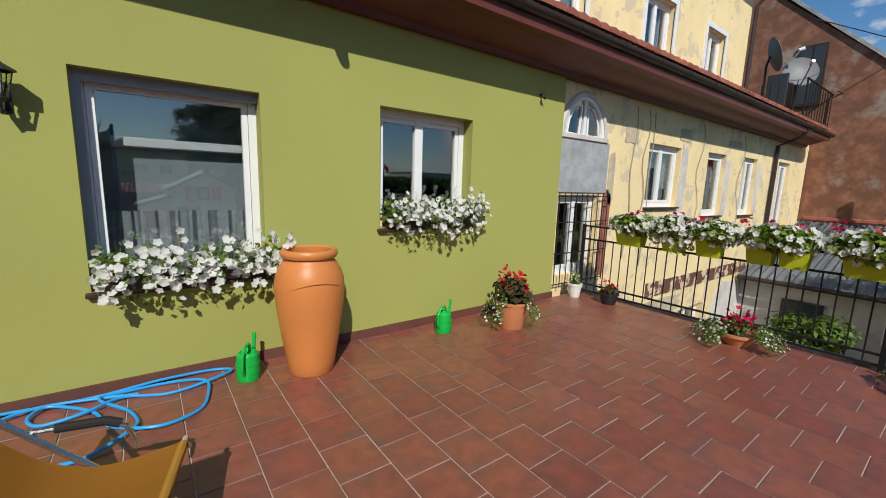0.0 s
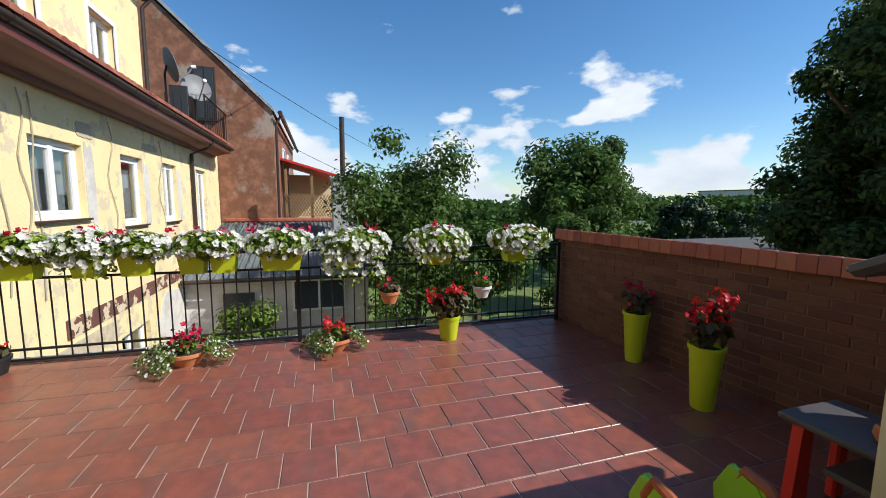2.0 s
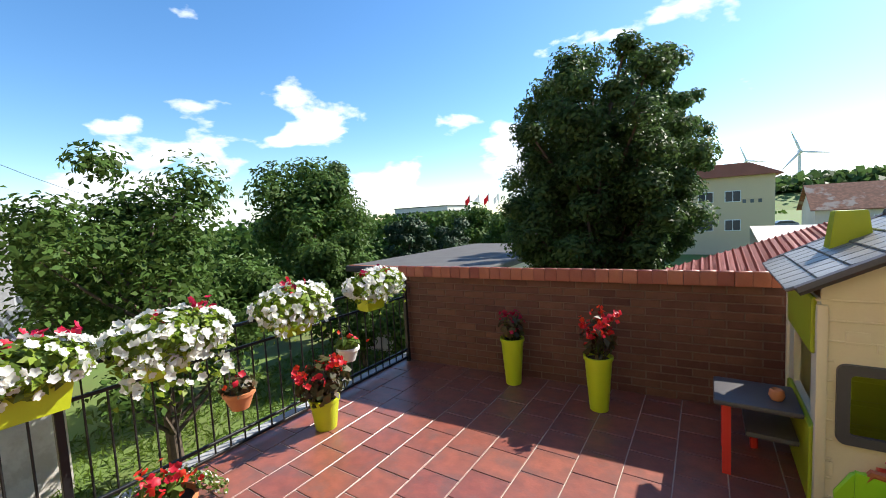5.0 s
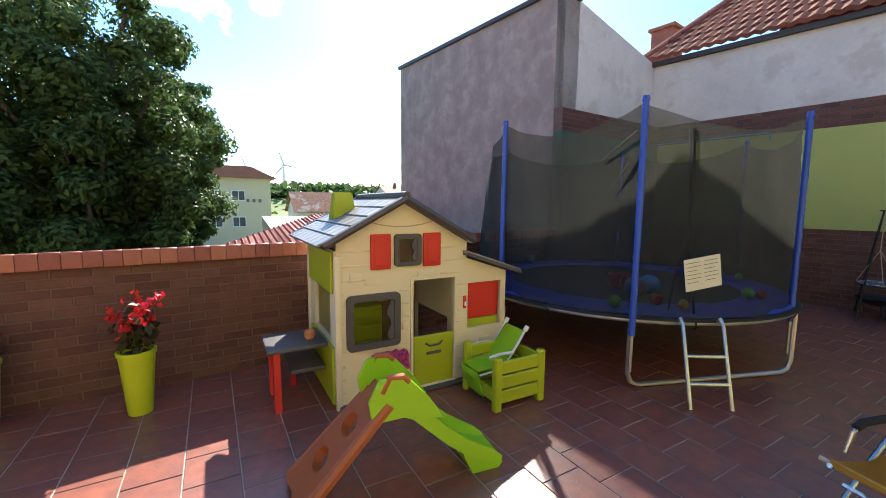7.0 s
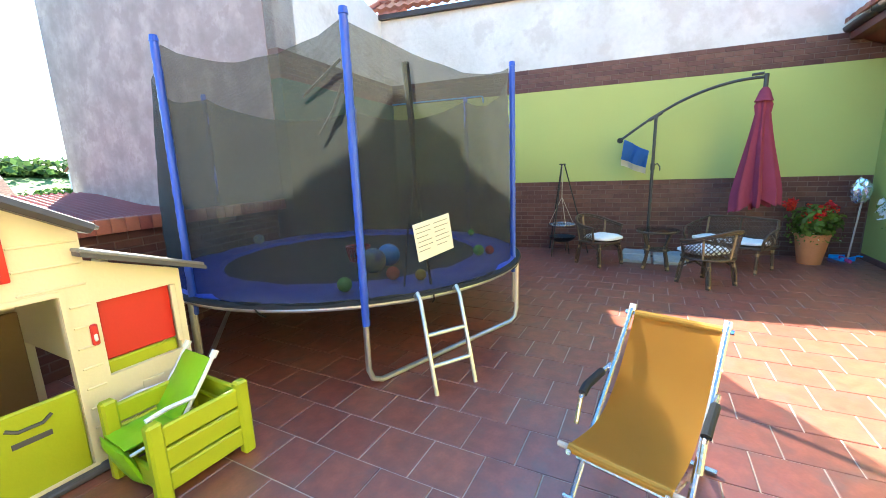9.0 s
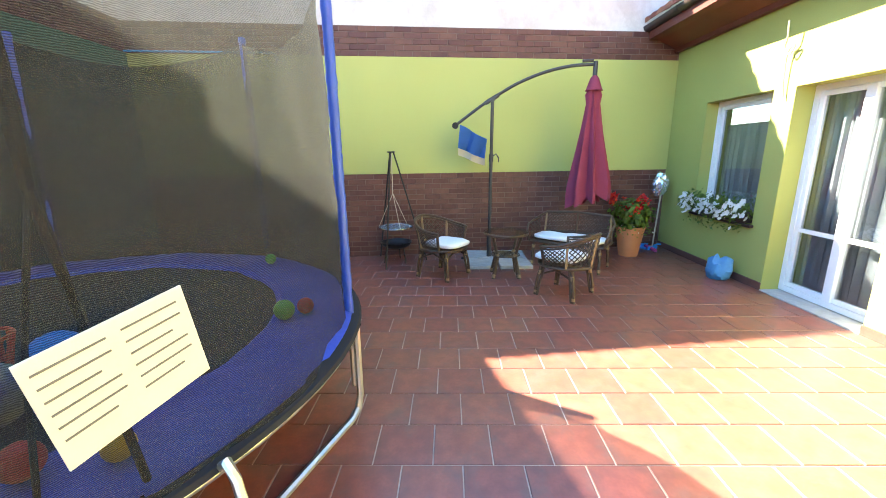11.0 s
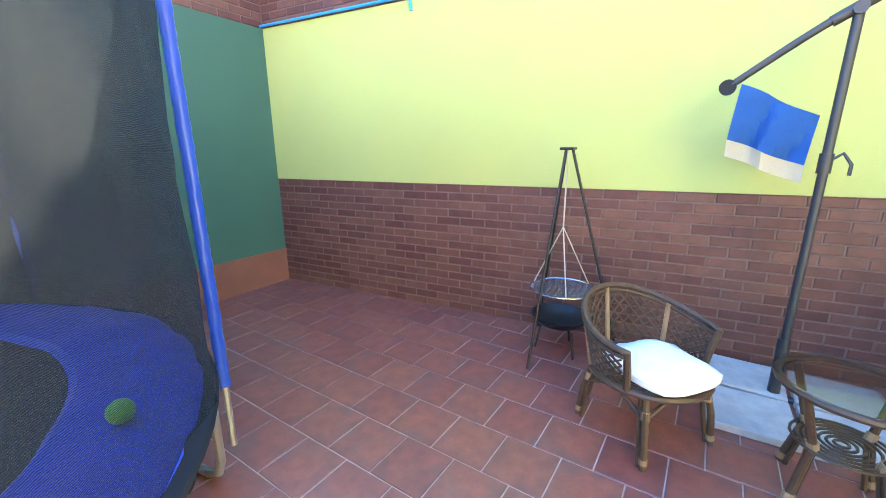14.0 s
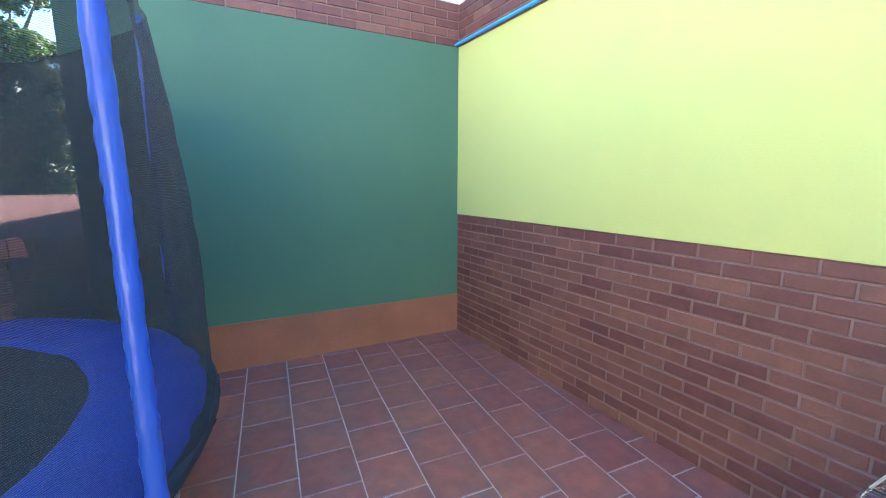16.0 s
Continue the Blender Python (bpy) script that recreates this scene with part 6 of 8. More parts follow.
for k in range(0, 6, 2):
    a, b = N6[k], N6[k + 1]
    pa, pb = Vector((TR * math.cos(a), TR * math.sin(a), 0)), Vector((TR * math.cos(b), TR * math.sin(b), 0))
    d = (pb - pa).normalized()
    pts = [pa + Vector((0, 0, TZ)), pa + Vector((0, 0, 0.14)), pa + d * 0.03 + Vector((0, 0, 0.06)), pa + d * 0.1 + Vector((0, 0, 0.025)),
           pb - d * 0.1 + Vector((0, 0, 0.025)), pb - d * 0.03 + Vector((0, 0, 0.06)), pb + Vector((0, 0, 0.14)), pb + Vector((0, 0, TZ))]
    part("leg", bar(pts, 0.021, 8), M["steel"], tram, "galvanised U-shaped leg")
TOP = 2.48
for a, reach in zip(N6, REACH):
    x, y = math.cos(a), math.sin(a)
    part("pole_foot", bar([(reach * x, reach * y, 0.2), (reach * x, reach * y, TZ - 0.1)], 0.015, 8), M["steel"], tram)
    bm = bmesh.new()
    pts = []
    rr = []
    for k in range(75):
        t = k / 74
        z = TZ - 0.12 + (TOP - TZ + 0.12) * t
        r = reach - 0.01 * t
        pts.append((r * x + 0.0004 * math.sin(k * 0.3), r * y + 0.0004 * math.cos(k * 0.23), z))
        rr.append(0.025 + 0.0012 * math.sin(k * 1.7 + 2 * math.sin(k * 0.31)))
    tube(bm, pts, rr, 18)
    for vv in bm.verts:
        vv.co += Vector((x, y, 0)) * 0.0035 * noise.noise(vv.co * 60) + Vector((-y, x, 0)) * 0.003 * noise.noise(vv.co * 52)
    part("pole_sleeve", bm, M["sleeve_blue"], tram, "crinkled blue foam pole sleeve", smooth=70)
    part("pole_cap", bar([((reach - 0.01) * x, (reach - 0.01) * y, TOP - 0.005), ((reach - 0.01) * x, (reach - 0.01) * y, TOP + 0.035)], [0.03, 0.024], 10), M["sleeve_blue"], tram)
bm = bmesh.new()
nn = 96
rows = []
for k in range(nn):
    lo_a = N6[k // 16] - (2 * math.pi if k // 16 > 5 else 0)
    hi_a = N6[(k // 16 + 1) % 6] + (2 * math.pi if k // 16 == 5 else 0)
    ph = (k % 16) / 16
    a = lo_a + (hi_a - lo_a) * ph
    sag = 4 * ph * (1 - ph)
    row = []
    for j in range(9):
        t = j / 8
        edge = REACH[k // 16] * (1 - ph) + REACH[(k // 16 + 1) % 6] * ph
        r = min(TR + 0.01, edge - 0.035) * (1 - t) + (edge - 0.035) * t - 0.13 * sag * t * t + 0.012 * math.sin(k * 0.9 + 3 * t)
        z = TZ + 0.02 + (TOP - 0.04 - TZ - 0.17 * sag * t) * t
        row.append(bm.verts.new((r * math.cos(a) + 0.012 * math.sin(k * 1.9 + j), r * math.sin(a) + 0.012 * math.cos(k * 1.3 + j * 2), z)))
    rows.append(row)
for k in range(nn):
    a, b = rows[k], rows[(k + 1) % nn]
    for j in range(8):
        bm.faces.new((a[j], b[j], b[j + 1], a[j + 1]))
part("net", bm, M["net"], tram, "sagging black safety net")
am = (N6[0] + N6[1]) / 2
def tp(ang, r, z):
    return (r * math.cos(ang), r * math.sin(ang), z)


sa = radians(54.5)
part("strap", bar([tp(sa, TR - 0.09, 2.28), tp(sa + 0.01, TR - 0.07, 1.9), tp(sa + 0.01, TR - 0.06, 1.5)], [0.026, 0.022, 0.012], 6), M["strap"], tram, "black zip strap")
part("strap", bar([tp(sa + 0.01, TR - 0.06, 1.5), tp(sa + 0.035, TR - 0.05, 1.1), tp(sa + 0.06, TR - 0.04, TZ + 0.06)], 0.011, 5), M["strap"], tram)
part("strap", bar([tp(sa + 0.01, TR - 0.06, 1.5), tp(sa - 0.03, TR - 0.06, 1.15), tp(sa - 0.06, TR - 0.06, TZ + 0.07)], 0.007, 5), M["strap"], tram)
for s, ln in ((0.0, 0.14), (0.03, 0.10)):
    part("strap", bar([tp(N6[0] - 0.02, TR - 0.02, 2.26 - s * 5), tp(N6[0] - ln * 0.6, TR - 0.05, 2.16 - s * 7), tp(N6[0] - ln * 1.2, TR - 0.06, 2.04 - s * 8)], [0.008, 0.012, 0.006], 5), M["strap"], tram)
for k in range(9):
    a = 2 * math.pi * k / 9 + 0.3
    part("tie", bar([tp(a, 1.66, TZ + 0.03), tp(a, 1.725, TZ - 0.0), tp(a + 0.01, 1.70, TZ - 0.05), tp(a + 0.015, 1.66, TZ - 0.08)], 0.006, 4), M["strap"], tram)
c0 = Vector(tp(radians(57.5), TR + 0.05, 1.08))
cm = Matrix.Translation(c0) @ Matrix.Rotation(am + math.pi / 2, 4, "Z") @ Matrix.Rotation(radians(-9), 4, "Y")
ca = part("instruction_sheet", rbox(-0.165, 0.165, -0.006, -0.001, -0.135, 0.135, 0.001, 1), M["paper"], tram, "white laminated instruction sheet")
ca.matrix_basis = cm
for col in (0, 1):
    for k in range(6):
        ln = part("text_line", rbox(-0.15 + col * 0.16, -0.02 + col * 0.16 - 0.03 * (k % 3 == 2), -0.0085, -0.0065, 0.098 - k * 0.033, 0.103 - k * 0.033, 0.0005, 1), M["ink"], ca)
lad = thing("trampoline_ladder", "grey steel ladder hooked on the trampoline frame", "ladder", pose(TC[0], TC[1], 0))
la = radians(57.9)
ux, tx2 = Vector((math.cos(la), math.sin(la), 0)), Vector((-math.sin(la), math.cos(la), 0))
for s in (-0.165, 0.165):
    b0 = tx2 * s
    part("rail", bar([b0 + ux * 1.80 + Vector((0, 0, 0.645)), b0 + ux * 1.845 + Vector((0, 0, 0.685)), b0 + ux * 1.885 + Vector((0, 0, 0.645)), b0 + ux * 2.08 + Vector((0, 0, 0.0))], 0.016, 8), M["steel"], lad)
for z in (0.19, 0.40):
    r = 2.08 - 0.195 * z / 0.645
    part("rung", bar([tx2 * -0.165 + ux * r + Vector((0, 0, z)), tx2 * 0.165 + ux * r + Vector((0, 0, z))], 0.015, 8), M["steel"], lad)
for nm, x, y, r, mm, lb in (("ball", 0.34, 0.66, 0.11, "ball_blue", "sky blue rubber ball on the trampoline"), ("ball", 0.61, 0.69, 0.115, "ball_grey", "pale patterned football on the trampoline"),
                            ("ball", 0.80, 1.27, 0.045, "ball_yellow", "small yellow ball on the trampoline pad"), ("ball", 0.87, 1.07, 0.055, "petal_red", "small red ball on the trampoline mat"),
                            ("ball", 1.25, 0.93, 0.055, "ball_green", "small green ball on the trampoline pad"), ("ball", -0.24, 1.42, 0.045, "petal_red", "tiny red ball on the pad"),
                            ("ball", -0.16, 1.34, 0.055, "ball_green", "small lime ball on the blue pad"), ("ball", 0.08, -1.42, 0.065, "ball_grey", "small patterned ball on the far pad"),
                            ("ball", -1.23, 0.80, 0.042, "ball_green", "lime ball on the trampoline pad")):
    bm = bmesh.new()
    bmesh.ops.create_icosphere(bm, subdivisions=3, radius=r)
    ob = tagged(part(nm, bm, M[mm], smooth=180), lb, "ball", "balls on the trampoline")
    on_pad = math.hypot(x, y) > 1.27
    ob.matrix_basis = pose(TC[0] + x * TS, TC[1] + y * TS, TZ + (0.058 if on_pad else 0.012) + r)
bm = bmesh.new()
for k in range(14):
    a = 2 * math.pi * k / 14
    tube(bm, [(0.09 * math.cos(a), 0.09 * math.sin(a), 0.0), (0.12 * math.cos(a + 0.25), 0.12 * math.sin(a + 0.25), 0.14)], 0.008, 4)
tube(bm, [(0.12 * math.cos(2 * math.pi * k / 20), 0.12 * math.sin(2 * math.pi * k / 20), 0.14) for k in range(20)], 0.01, 5, True)
tube(bm, [(0.09 * math.cos(2 * math.pi * k / 20), 0.09 * math.sin(2 * math.pi * k / 20), 0.0) for k in range(20)], 0.01, 5, True)
bk = tagged(part("toy_basket", bm, M["play_red"]), "red openwork toy basket on the trampoline", "basket")
bk.matrix_basis = pose(TC[0] + 0.30, TC[1] + 0.28, TZ + 0.03)


# ---------- deck chairs ----------
def deck_chair(x, y, rz, label):
    """Local x points to the sitter's front."""
    th = thing("deck_chair", label, "deck chair", pose(x, y, 0, 0, 0, rz) @ Matrix.Scale(0.99, 4), "deck chairs")
    w = 0.222
    tr, fr = Vector((-0.38, 0, 0.74)), Vector((0.42, 0, 0.36))
    for s in (-1, 1):
        part("side_rail", bar([tr + Vector((0, s * w, 0.02)), Vector((0.12, s * w, 0.28)), Vector((0.34, s * w, 0.03)), Vector((0.40, s * w, 0.012))], 0.014, 8), M["alu"], th)
        part("cross_leg", bar([fr + Vector((0.03, s * (w - 0.03), 0.0)), Vector((-0.05, s * (w - 0.03), 0.16)), Vector((-0.32, s * (w - 0.03), 0.012))], 0.013, 8), M["alu"], th)
        arm = part("armrest", bar([Vector((-0.14, s * (w + 0.02), 0.515)), Vector((0.12, s * (w + 0.03), 0.51)), Vector((0.2, s * (w + 0.03), 0.47)), Vector((0.24, s * (w + 0.03), 0.36))], 0.012, 8), M["alu"], th)
        part("grip", bar([Vector((-0.04, s * (w + 0.025), 0.513)), Vector((0.13, s * (w + 0.03), 0.51)), Vector((0.18, s * (w + 0.03), 0.488))], 0.021, 10), M["black_grip"], arm, "black foam grip")
        part("end_cap", bar([tr + Vector((0, s * w, 0.01)), tr + Vector((-0.02, s * w, 0.045))], 0.018, 8), M["white_pvc"], th, "white plastic end cap")
    for p, mm in ((tr, "alu"), (fr, "wood_stick"), (Vector((0.36, 0, 0.05)), "alu"), (Vector((-0.30, 0, 0.02)), "alu"), (Vector((0.22, 0, 0.17)), "alu")):
        part("cross_bar", bar([p + Vector((0, -w - 0.03, 0)), p + Vector((0, w + 0.03, 0))], 0.013, 8), M[mm], th)
    bm = bmesh.new()
    n = 22
    rows = []
    for k in range(n + 1):
        t = k / n
        p = tr.lerp(fr, t) + Vector((-0.10 * math.sin(math.pi * t) * 0.3, 0, -0.20 * math.sin(math.pi * min(1, t * 1.0)) ** 1.1))
        if k == n:
            p = fr + Vector((0.018, 0, 0.008))
        rows.append([bm.verts.new((p.x, yy, p.z + 0.016 - 0.012 * (1 - (yy / w) ** 2))) for yy in np.linspace(-w + 0.02, w - 0.02, 9)])
    for a, b in zip(rows, rows[1:]):
        for i in range(8):
            bm.faces.new((a[i], a[i + 1], b[i + 1], b[i]))
    bmesh.ops.solidify(bm, geom=bm.faces[:], thickness=0.004)
    part("canvas", bm, M["canvas"], th, "orange-yellow canvas sling")
    part("canvas_hem", bar([tr + Vector((0, -w + 0.02, 0.002)), tr + Vector((0, w - 0.02, 0.002))], 0.02, 10), M["canvas"], th)
    part("canvas_hem", bar([fr + Vector((0, -w + 0.02, 0.002)), fr + Vector((0, w - 0.02, 0.002))], 0.02, 10), M["canvas"], th)
    return th


deck_chair(5.99, 4.84, -15.5, "orange canvas deck chair with an aluminium frame in the sun")
deck_chair(6.25, 6.08, -14, "second orange canvas deck chair near the house wall")


# ---------- rattan suite ----------
def lattice(bm, fn, nu, nv, r=0.006):
    """Crossing canes over a patch given by fn(u, v), u and v from 0 to 1."""
    for i in range(-nv, nu + 1):
        for s in (1, -1):
            pts = []
            for j in range(9):
                v = j / 8
                u = (i + v * nv) / nu if s == 1 else (i + nv - v * nv) / nu
                if -1e-6 <= u <= 1 + 1e-6:
                    pts.append(fn(u, v))
            if len(pts) > 1:
                tube(bm, pts, r, 4, caps=False)


def wrap(parent, p, d, r=0.024, h=0.03):
    d = Vector(d).normalized()
    part("binding", bar([Vector(p) - d * h, Vector(p) + d * h], r, 8), M["rattan_wrap"], parent, "tan cane binding")


def rattan_chair(x, y, rz, label, k=1.13):
    th = thing("rattan_chair", label, "chair", pose(x, y, 0, 0, 0, rz) @ Matrix.Diagonal((k, k, 0.92 * k, 1)), "rattan chairs")
    R = 0.27
    hoop = lambda a, z, k=1.0: Vector((R * k * math.cos(a), R * k * math.sin(a), z))
    for sx, sy in ((1, 1), (1, -1), (-1, 1), (-1, -1)):
        top, foot = Vector((sx * 0.17, sy * 0.19, 0.36)), Vector((sx * 0.22, sy * 0.22, 0.0))
        lg = part("leg", bar([foot, (top + foot) / 2 + Vector((sx * 0.008, sy * 0.008, 0)), top], 0.0155, 8), M["rattan"], th)
        part("leg", bar([foot + Vector((-sx * 0.028, 0, 0)), top + Vector((-sx * 0.03, 0, 0))], 0.013, 7), M["rattan"], th)
        wrap(lg, foot.lerp(top, 0.12), top - foot, 0.019, 0.016)
        wrap(lg, foot.lerp(top, 0.75), top - foot, 0.02, 0.024)
    part("seat_ring", bar([hoop(2 * math.pi * k / 28, 0.37) for k in range(28)], 0.017, 7, True), M["rattan"], th)
    bm = bmesh.new()
    for k in range(1, 9):
        r = R * k / 9
        tube(bm, [(r * math.cos(a), r * math.sin(a), 0.372) for a in [2 * math.pi * j / 20 for j in range(20)]], 0.007, 5, True)
    for k in range(4):
        a = math.pi * k / 4
        tube(bm, [hoop(a, 0.363), hoop(a + math.pi, 0.363)], 0.009, 5)
    part("seat", bm, M["rattan"], th, "woven cane seat")
    a0, a1 = radians(66), radians(294)
    topz = lambda a: 0.60 + 0.14 * (0.5 - 0.5 * math.cos((a - a0) / (a1 - a0) * 2 * math.pi))
    rim = [Vector((R * 1.0 * math.cos(a0), R * math.sin(a0), 0.38)), hoop(a0, 0.5, 1.08)] + [hoop(a0 + (a1 - a0) * k / 24, topz(a0 + (a1 - a0) * k / 24), 1.18) for k in range(25)] + [hoop(a1, 0.5, 1.08), hoop(a1, 0.38)]
    part("back_rim", bar(rim, 0.017, 7), M["rattan"], th)
    part("back_rim", bar([p + Vector((0, 0, -0.03)) for p in rim[2:-2]], 0.012, 6), M["rattan"], th)
    for a in (radians(118), radians(180), radians(242)):
        u = part("upright", bar([hoop(a, 0.37), hoop(a, topz(a), 1.18)], 0.013, 7), M["rattan_wrap"], th)
    for lo, hi in ((70, 114), (122, 176), (184, 238), (246, 290)):
        l0, l1 = radians(lo), radians(hi)
        fn = lambda u, v: hoop(l0 + (l1 - l0) * u, 0.40 + (topz(l0 + (l1 - l0) * u) - 0.45) * v, 1.02 + 0.15 * v)
        bm = bmesh.new()
        lattice(bm, fn, 5, 4)
        part("lattice_panel", bm, M["rattan"], th, "crossed cane panel")
    part("stretcher", bar([(0.19, -0.2, 0.26), (0.2, -0.1, 0.335), (0.2, 0.1, 0.335), (0.19, 0.2, 0.26)], 0.012, 6), M["rattan"], th)
    for s in (-1, 1):
        part("stretcher", bar([(0.19, s * 0.2, 0.24), (0.0, s * 0.2, 0.33), (-0.19, s * 0.2, 0.24)], 0.012, 6), M["rattan"], th)
    return th


def cushion(x, y, z, rz, w, d, h, label, seed=1):
    bm = bmesh.new()
    bx(bm, -w / 2, w / 2, -d / 2, d / 2, 0, h)
    bmesh.ops.subdivide_edges(bm, edges=bm.edges[:], cuts=7, use_grid_fill=True)
    for vv in bm.verts:
        ex, ey = abs(vv.co.x) / (w / 2), abs(vv.co.y) / (d / 2)
        puff = (1 - ex ** 4) * (1 - ey ** 4)
        vv.co.z = (vv.co.z - h / 2) * (0.35 + 0.75 * puff) + h / 2 + (0.016 * noise.noise(vv.co * 9 + Vector((seed, 0, 0))) + 0.022 * abs(noise.noise(vv.co * 5 + Vector((seed, 3, 0))))) * (1 if vv.co.z > h / 2 else 0.1)
        vv.co.x *= 1 - 0.16 * ey ** 3
        vv.co.y *= 1 - 0.16 * ex ** 3
    ob = tagged(part("cushion", bm, M["cushion"], smooth=80), label, "cushion", "seat cushions")
    ob.matrix_basis = pose(x, y, z, 0, 0, rz)
    return ob


rattan_chair(1.19, 4.09, 55, "dark rattan armchair with lattice back beside the tripod grill")
cushion(1.23, 4.15, 0.40, 55, 0.49, 0.48, 0.085, "puffy white cotton cushion on the rattan armchair", 1)
rattan_chair(1.95, 5.47, 227, "dark rattan armchair with lattice back facing the glass table", 1.07)
cushion(1.92, 5.43, 0.40, 227, 0.5, 0.5, 0.085, "crumpled white cushion on the second rattan armchair", 2)

SO = pose(0.795, 5.867, 0, 0, 0, -34.3) @ Matrix.Scale(0.96, 4)
sofa = thing("rattan_sofa", "dark rattan two-seat sofa with lattice back", "sofa", SO, "")
SW = 0.53
for sx in (-0.2, 0.22):
    for sy in (-SW + 0.06, SW - 0.06):
        top, foot = Vector((sx, sy, 0.36)), Vector((sx * 1.15, sy * 1.03, 0))
        lg = part("leg", bar([foot, top], 0.02, 8), M["rattan"], sofa)
        wrap(lg, foot.lerp(top, 0.14), top - foot, 0.026, 0.022)
        wrap(lg, foot.lerp(top, 0.8), top - foot, 0.026, 0.022)
part("seat_frame", bar([(0.25, -SW, 0.37), (0.25, SW, 0.37), (-0.22, SW, 0.37), (-0.22, -SW, 0.37)], 0.018, 7, True), M["rattan"], sofa)
slat_me = mesh_of("seat_slat", bar([(0, -SW + 0.02, 0.375), (0, SW - 0.02, 0.375)], 0.008, 5), M["rattan"])
for k in range(16):
    shared("seat_slat", slat_me, sofa, Matrix.Translation((-0.2 + k * 0.029, 0, 0)))
for s in (-1, 1):
    part("arm", bar([(0.25, s * SW, 0.37), (0.28, s * (SW + 0.03), 0.5), (0.2, s * (SW + 0.05), 0.6), (-0.05, s * (SW + 0.05), 0.65), (-0.27, s * (SW - 0.05), 0.74)], 0.017, 7), M["rattan"], sofa)
    s_ = s
    bm = bmesh.new()
    lattice(bm, lambda u, v: Vector((0.2 - 0.4 * u, s_ * (SW + 0.02 * v), 0.40 + (0.18 + 0.08 * u) * v)), 5, 3)
    part("lattice_panel", bm, M["rattan"], sofa)
part("back_rail", bar([(-0.27, -SW + 0.05, 0.74), (-0.29, 0, 0.76), (-0.27, SW - 0.05, 0.74)], 0.017, 7), M["rattan"], sofa)
part("back_rail", bar([(-0.24, -SW + 0.05, 0.46), (-0.24, SW - 0.05, 0.46)], 0.012, 6), M["rattan"], sofa)
for y in (-SW + 0.05, 0.0, SW - 0.05):
    part("upright", bar([(-0.22, y, 0.37), (-0.28, y, 0.75)], 0.015, 7), M["rattan_wrap"] if y else M["rattan"], sofa)
for a, b in ((-SW + 0.06, -0.02), (0.02, SW - 0.06)):
    bm = bmesh.new()
    lattice(bm, lambda u, v: Vector((-0.24 - 0.045 * v, a + (b - a) * u, 0.47 + 0.26 * v)), 9, 5)
    part("lattice_panel", bm, M["rattan"], sofa, "crossed cane back panel")
q = SO @ Vector((0.03, 0, 0))
cushion(q.x, q.y, 0.375, -34.3, 0.42, 1.0, 0.07, "long soft white runner cushion on the rattan sofa", 3)

tab = thing("glass_table", "round glass-topped rattan side table", "table", pose(1.23, 4.9, 0, 0, 0, -2))
part("glass_top", turned([(0, 0.585), (0.285, 0.585), (0.29, 0.59), (0.285, 0.595), (0, 0.595)], 40), M["table_glass"], tab, "clear round glass top")
part("top_ring", bar([(0.27 * math.cos(a), 0.27 * math.sin(a), 0.566) for a in [2 * math.pi * k / 32 for k in range(32)]], 0.018, 7, True), M["rattan"], tab)
for k in range(4):
    a = math.pi / 4 + k * math.pi / 2
    foot, mid, top = Vector((0.24 * math.cos(a), 0.24 * math.sin(a), 0)), Vector((0.16 * math.cos(a), 0.16 * math.sin(a), 0.3)), Vector((0.25 * math.cos(a), 0.25 * math.sin(a), 0.555))
    lg = part("leg", bar([foot, mid, top], 0.018, 8), M["rattan"], tab)
    part("leg", bar([foot * 0.86, mid * 0.9, top * 0.9], 0.012, 7), M["rattan"], tab)
    wrap(lg, foot.lerp(mid, 0.13), mid - foot, 0.024, 0.02)
    wrap(lg, mid, top - mid, 0.024, 0.02)
bm = bmesh.new()
for k in range(1, 8):
    tube(bm, [(0.026 * k * math.cos(a), 0.026 * k * math.sin(a), 0.285) for a in [2 * math.pi * j / 20 for j in range(20)]], 0.007, 5, True)
part("shelf", bm, M["rattan"], tab, "spiral cane shelf")

# ---------- cantilever umbrella ----------
UB = (0.40, 4.765)
umb = thing("cantilever_umbrella", "closed burgundy cantilever umbrella on a grey pole", "umbrella", pose(*UB, 0, 0, 0, -4))
part("base_cross", rbox(-0.42, 0.42, -0.025, 0.025, 0.0, 0.035, 0.005, 1), M["pole_grey"], umb)
part("base_cross", rbox(-0.025, 0.025, -0.42, 0.42, 0.001, 0.033, 0.005, 1), M["pole_grey"], umb)
part("socket", bar([(0, 0, 0.03), (0, 0, 0.42)], 0.034, 14), M["pole_grey"], umb)
part("pole", bar([(0, 0, 0.03), (0.0, 0.02, 2.28)], 0.024, 14), M["pole_grey"], umb)
part("collar", bar([(0, 0.012, 1.45), (0, 0.013, 1.56)], 0.033, 12), M["pole_grey"], umb)
part("crank_handle", bar([(0, 0.03, 1.52), (0, 0.08, 1.56), (0.0, 0.12, 1.5), (0.0, 0.12, 1.44)], 0.009, 6), M["pole_grey"], umb)
armp = smooth_path([(0, -0.48, 1.97), (0, -0.2, 2.17), (0, 0.02, 2.31), (0.01, 0.35, 2.49), (0.02, 0.7, 2.62), (0.03, 1.05, 2.69), (0.04, 1.37, 2.70)], 5)
part("arm", bar(armp, 0.021, 12), M["pole_grey"], umb)
part("arm_joint", bar([(-0.04, 0.02, 2.29), (0.04, 0.02, 2.29)], 0.032, 12), M["pole_grey"], umb)
part("arm_sleeve", bar([(0, -0.08, 2.245), (0, 0.1, 2.35)], 0.03, 12), M["pole_grey"], umb)
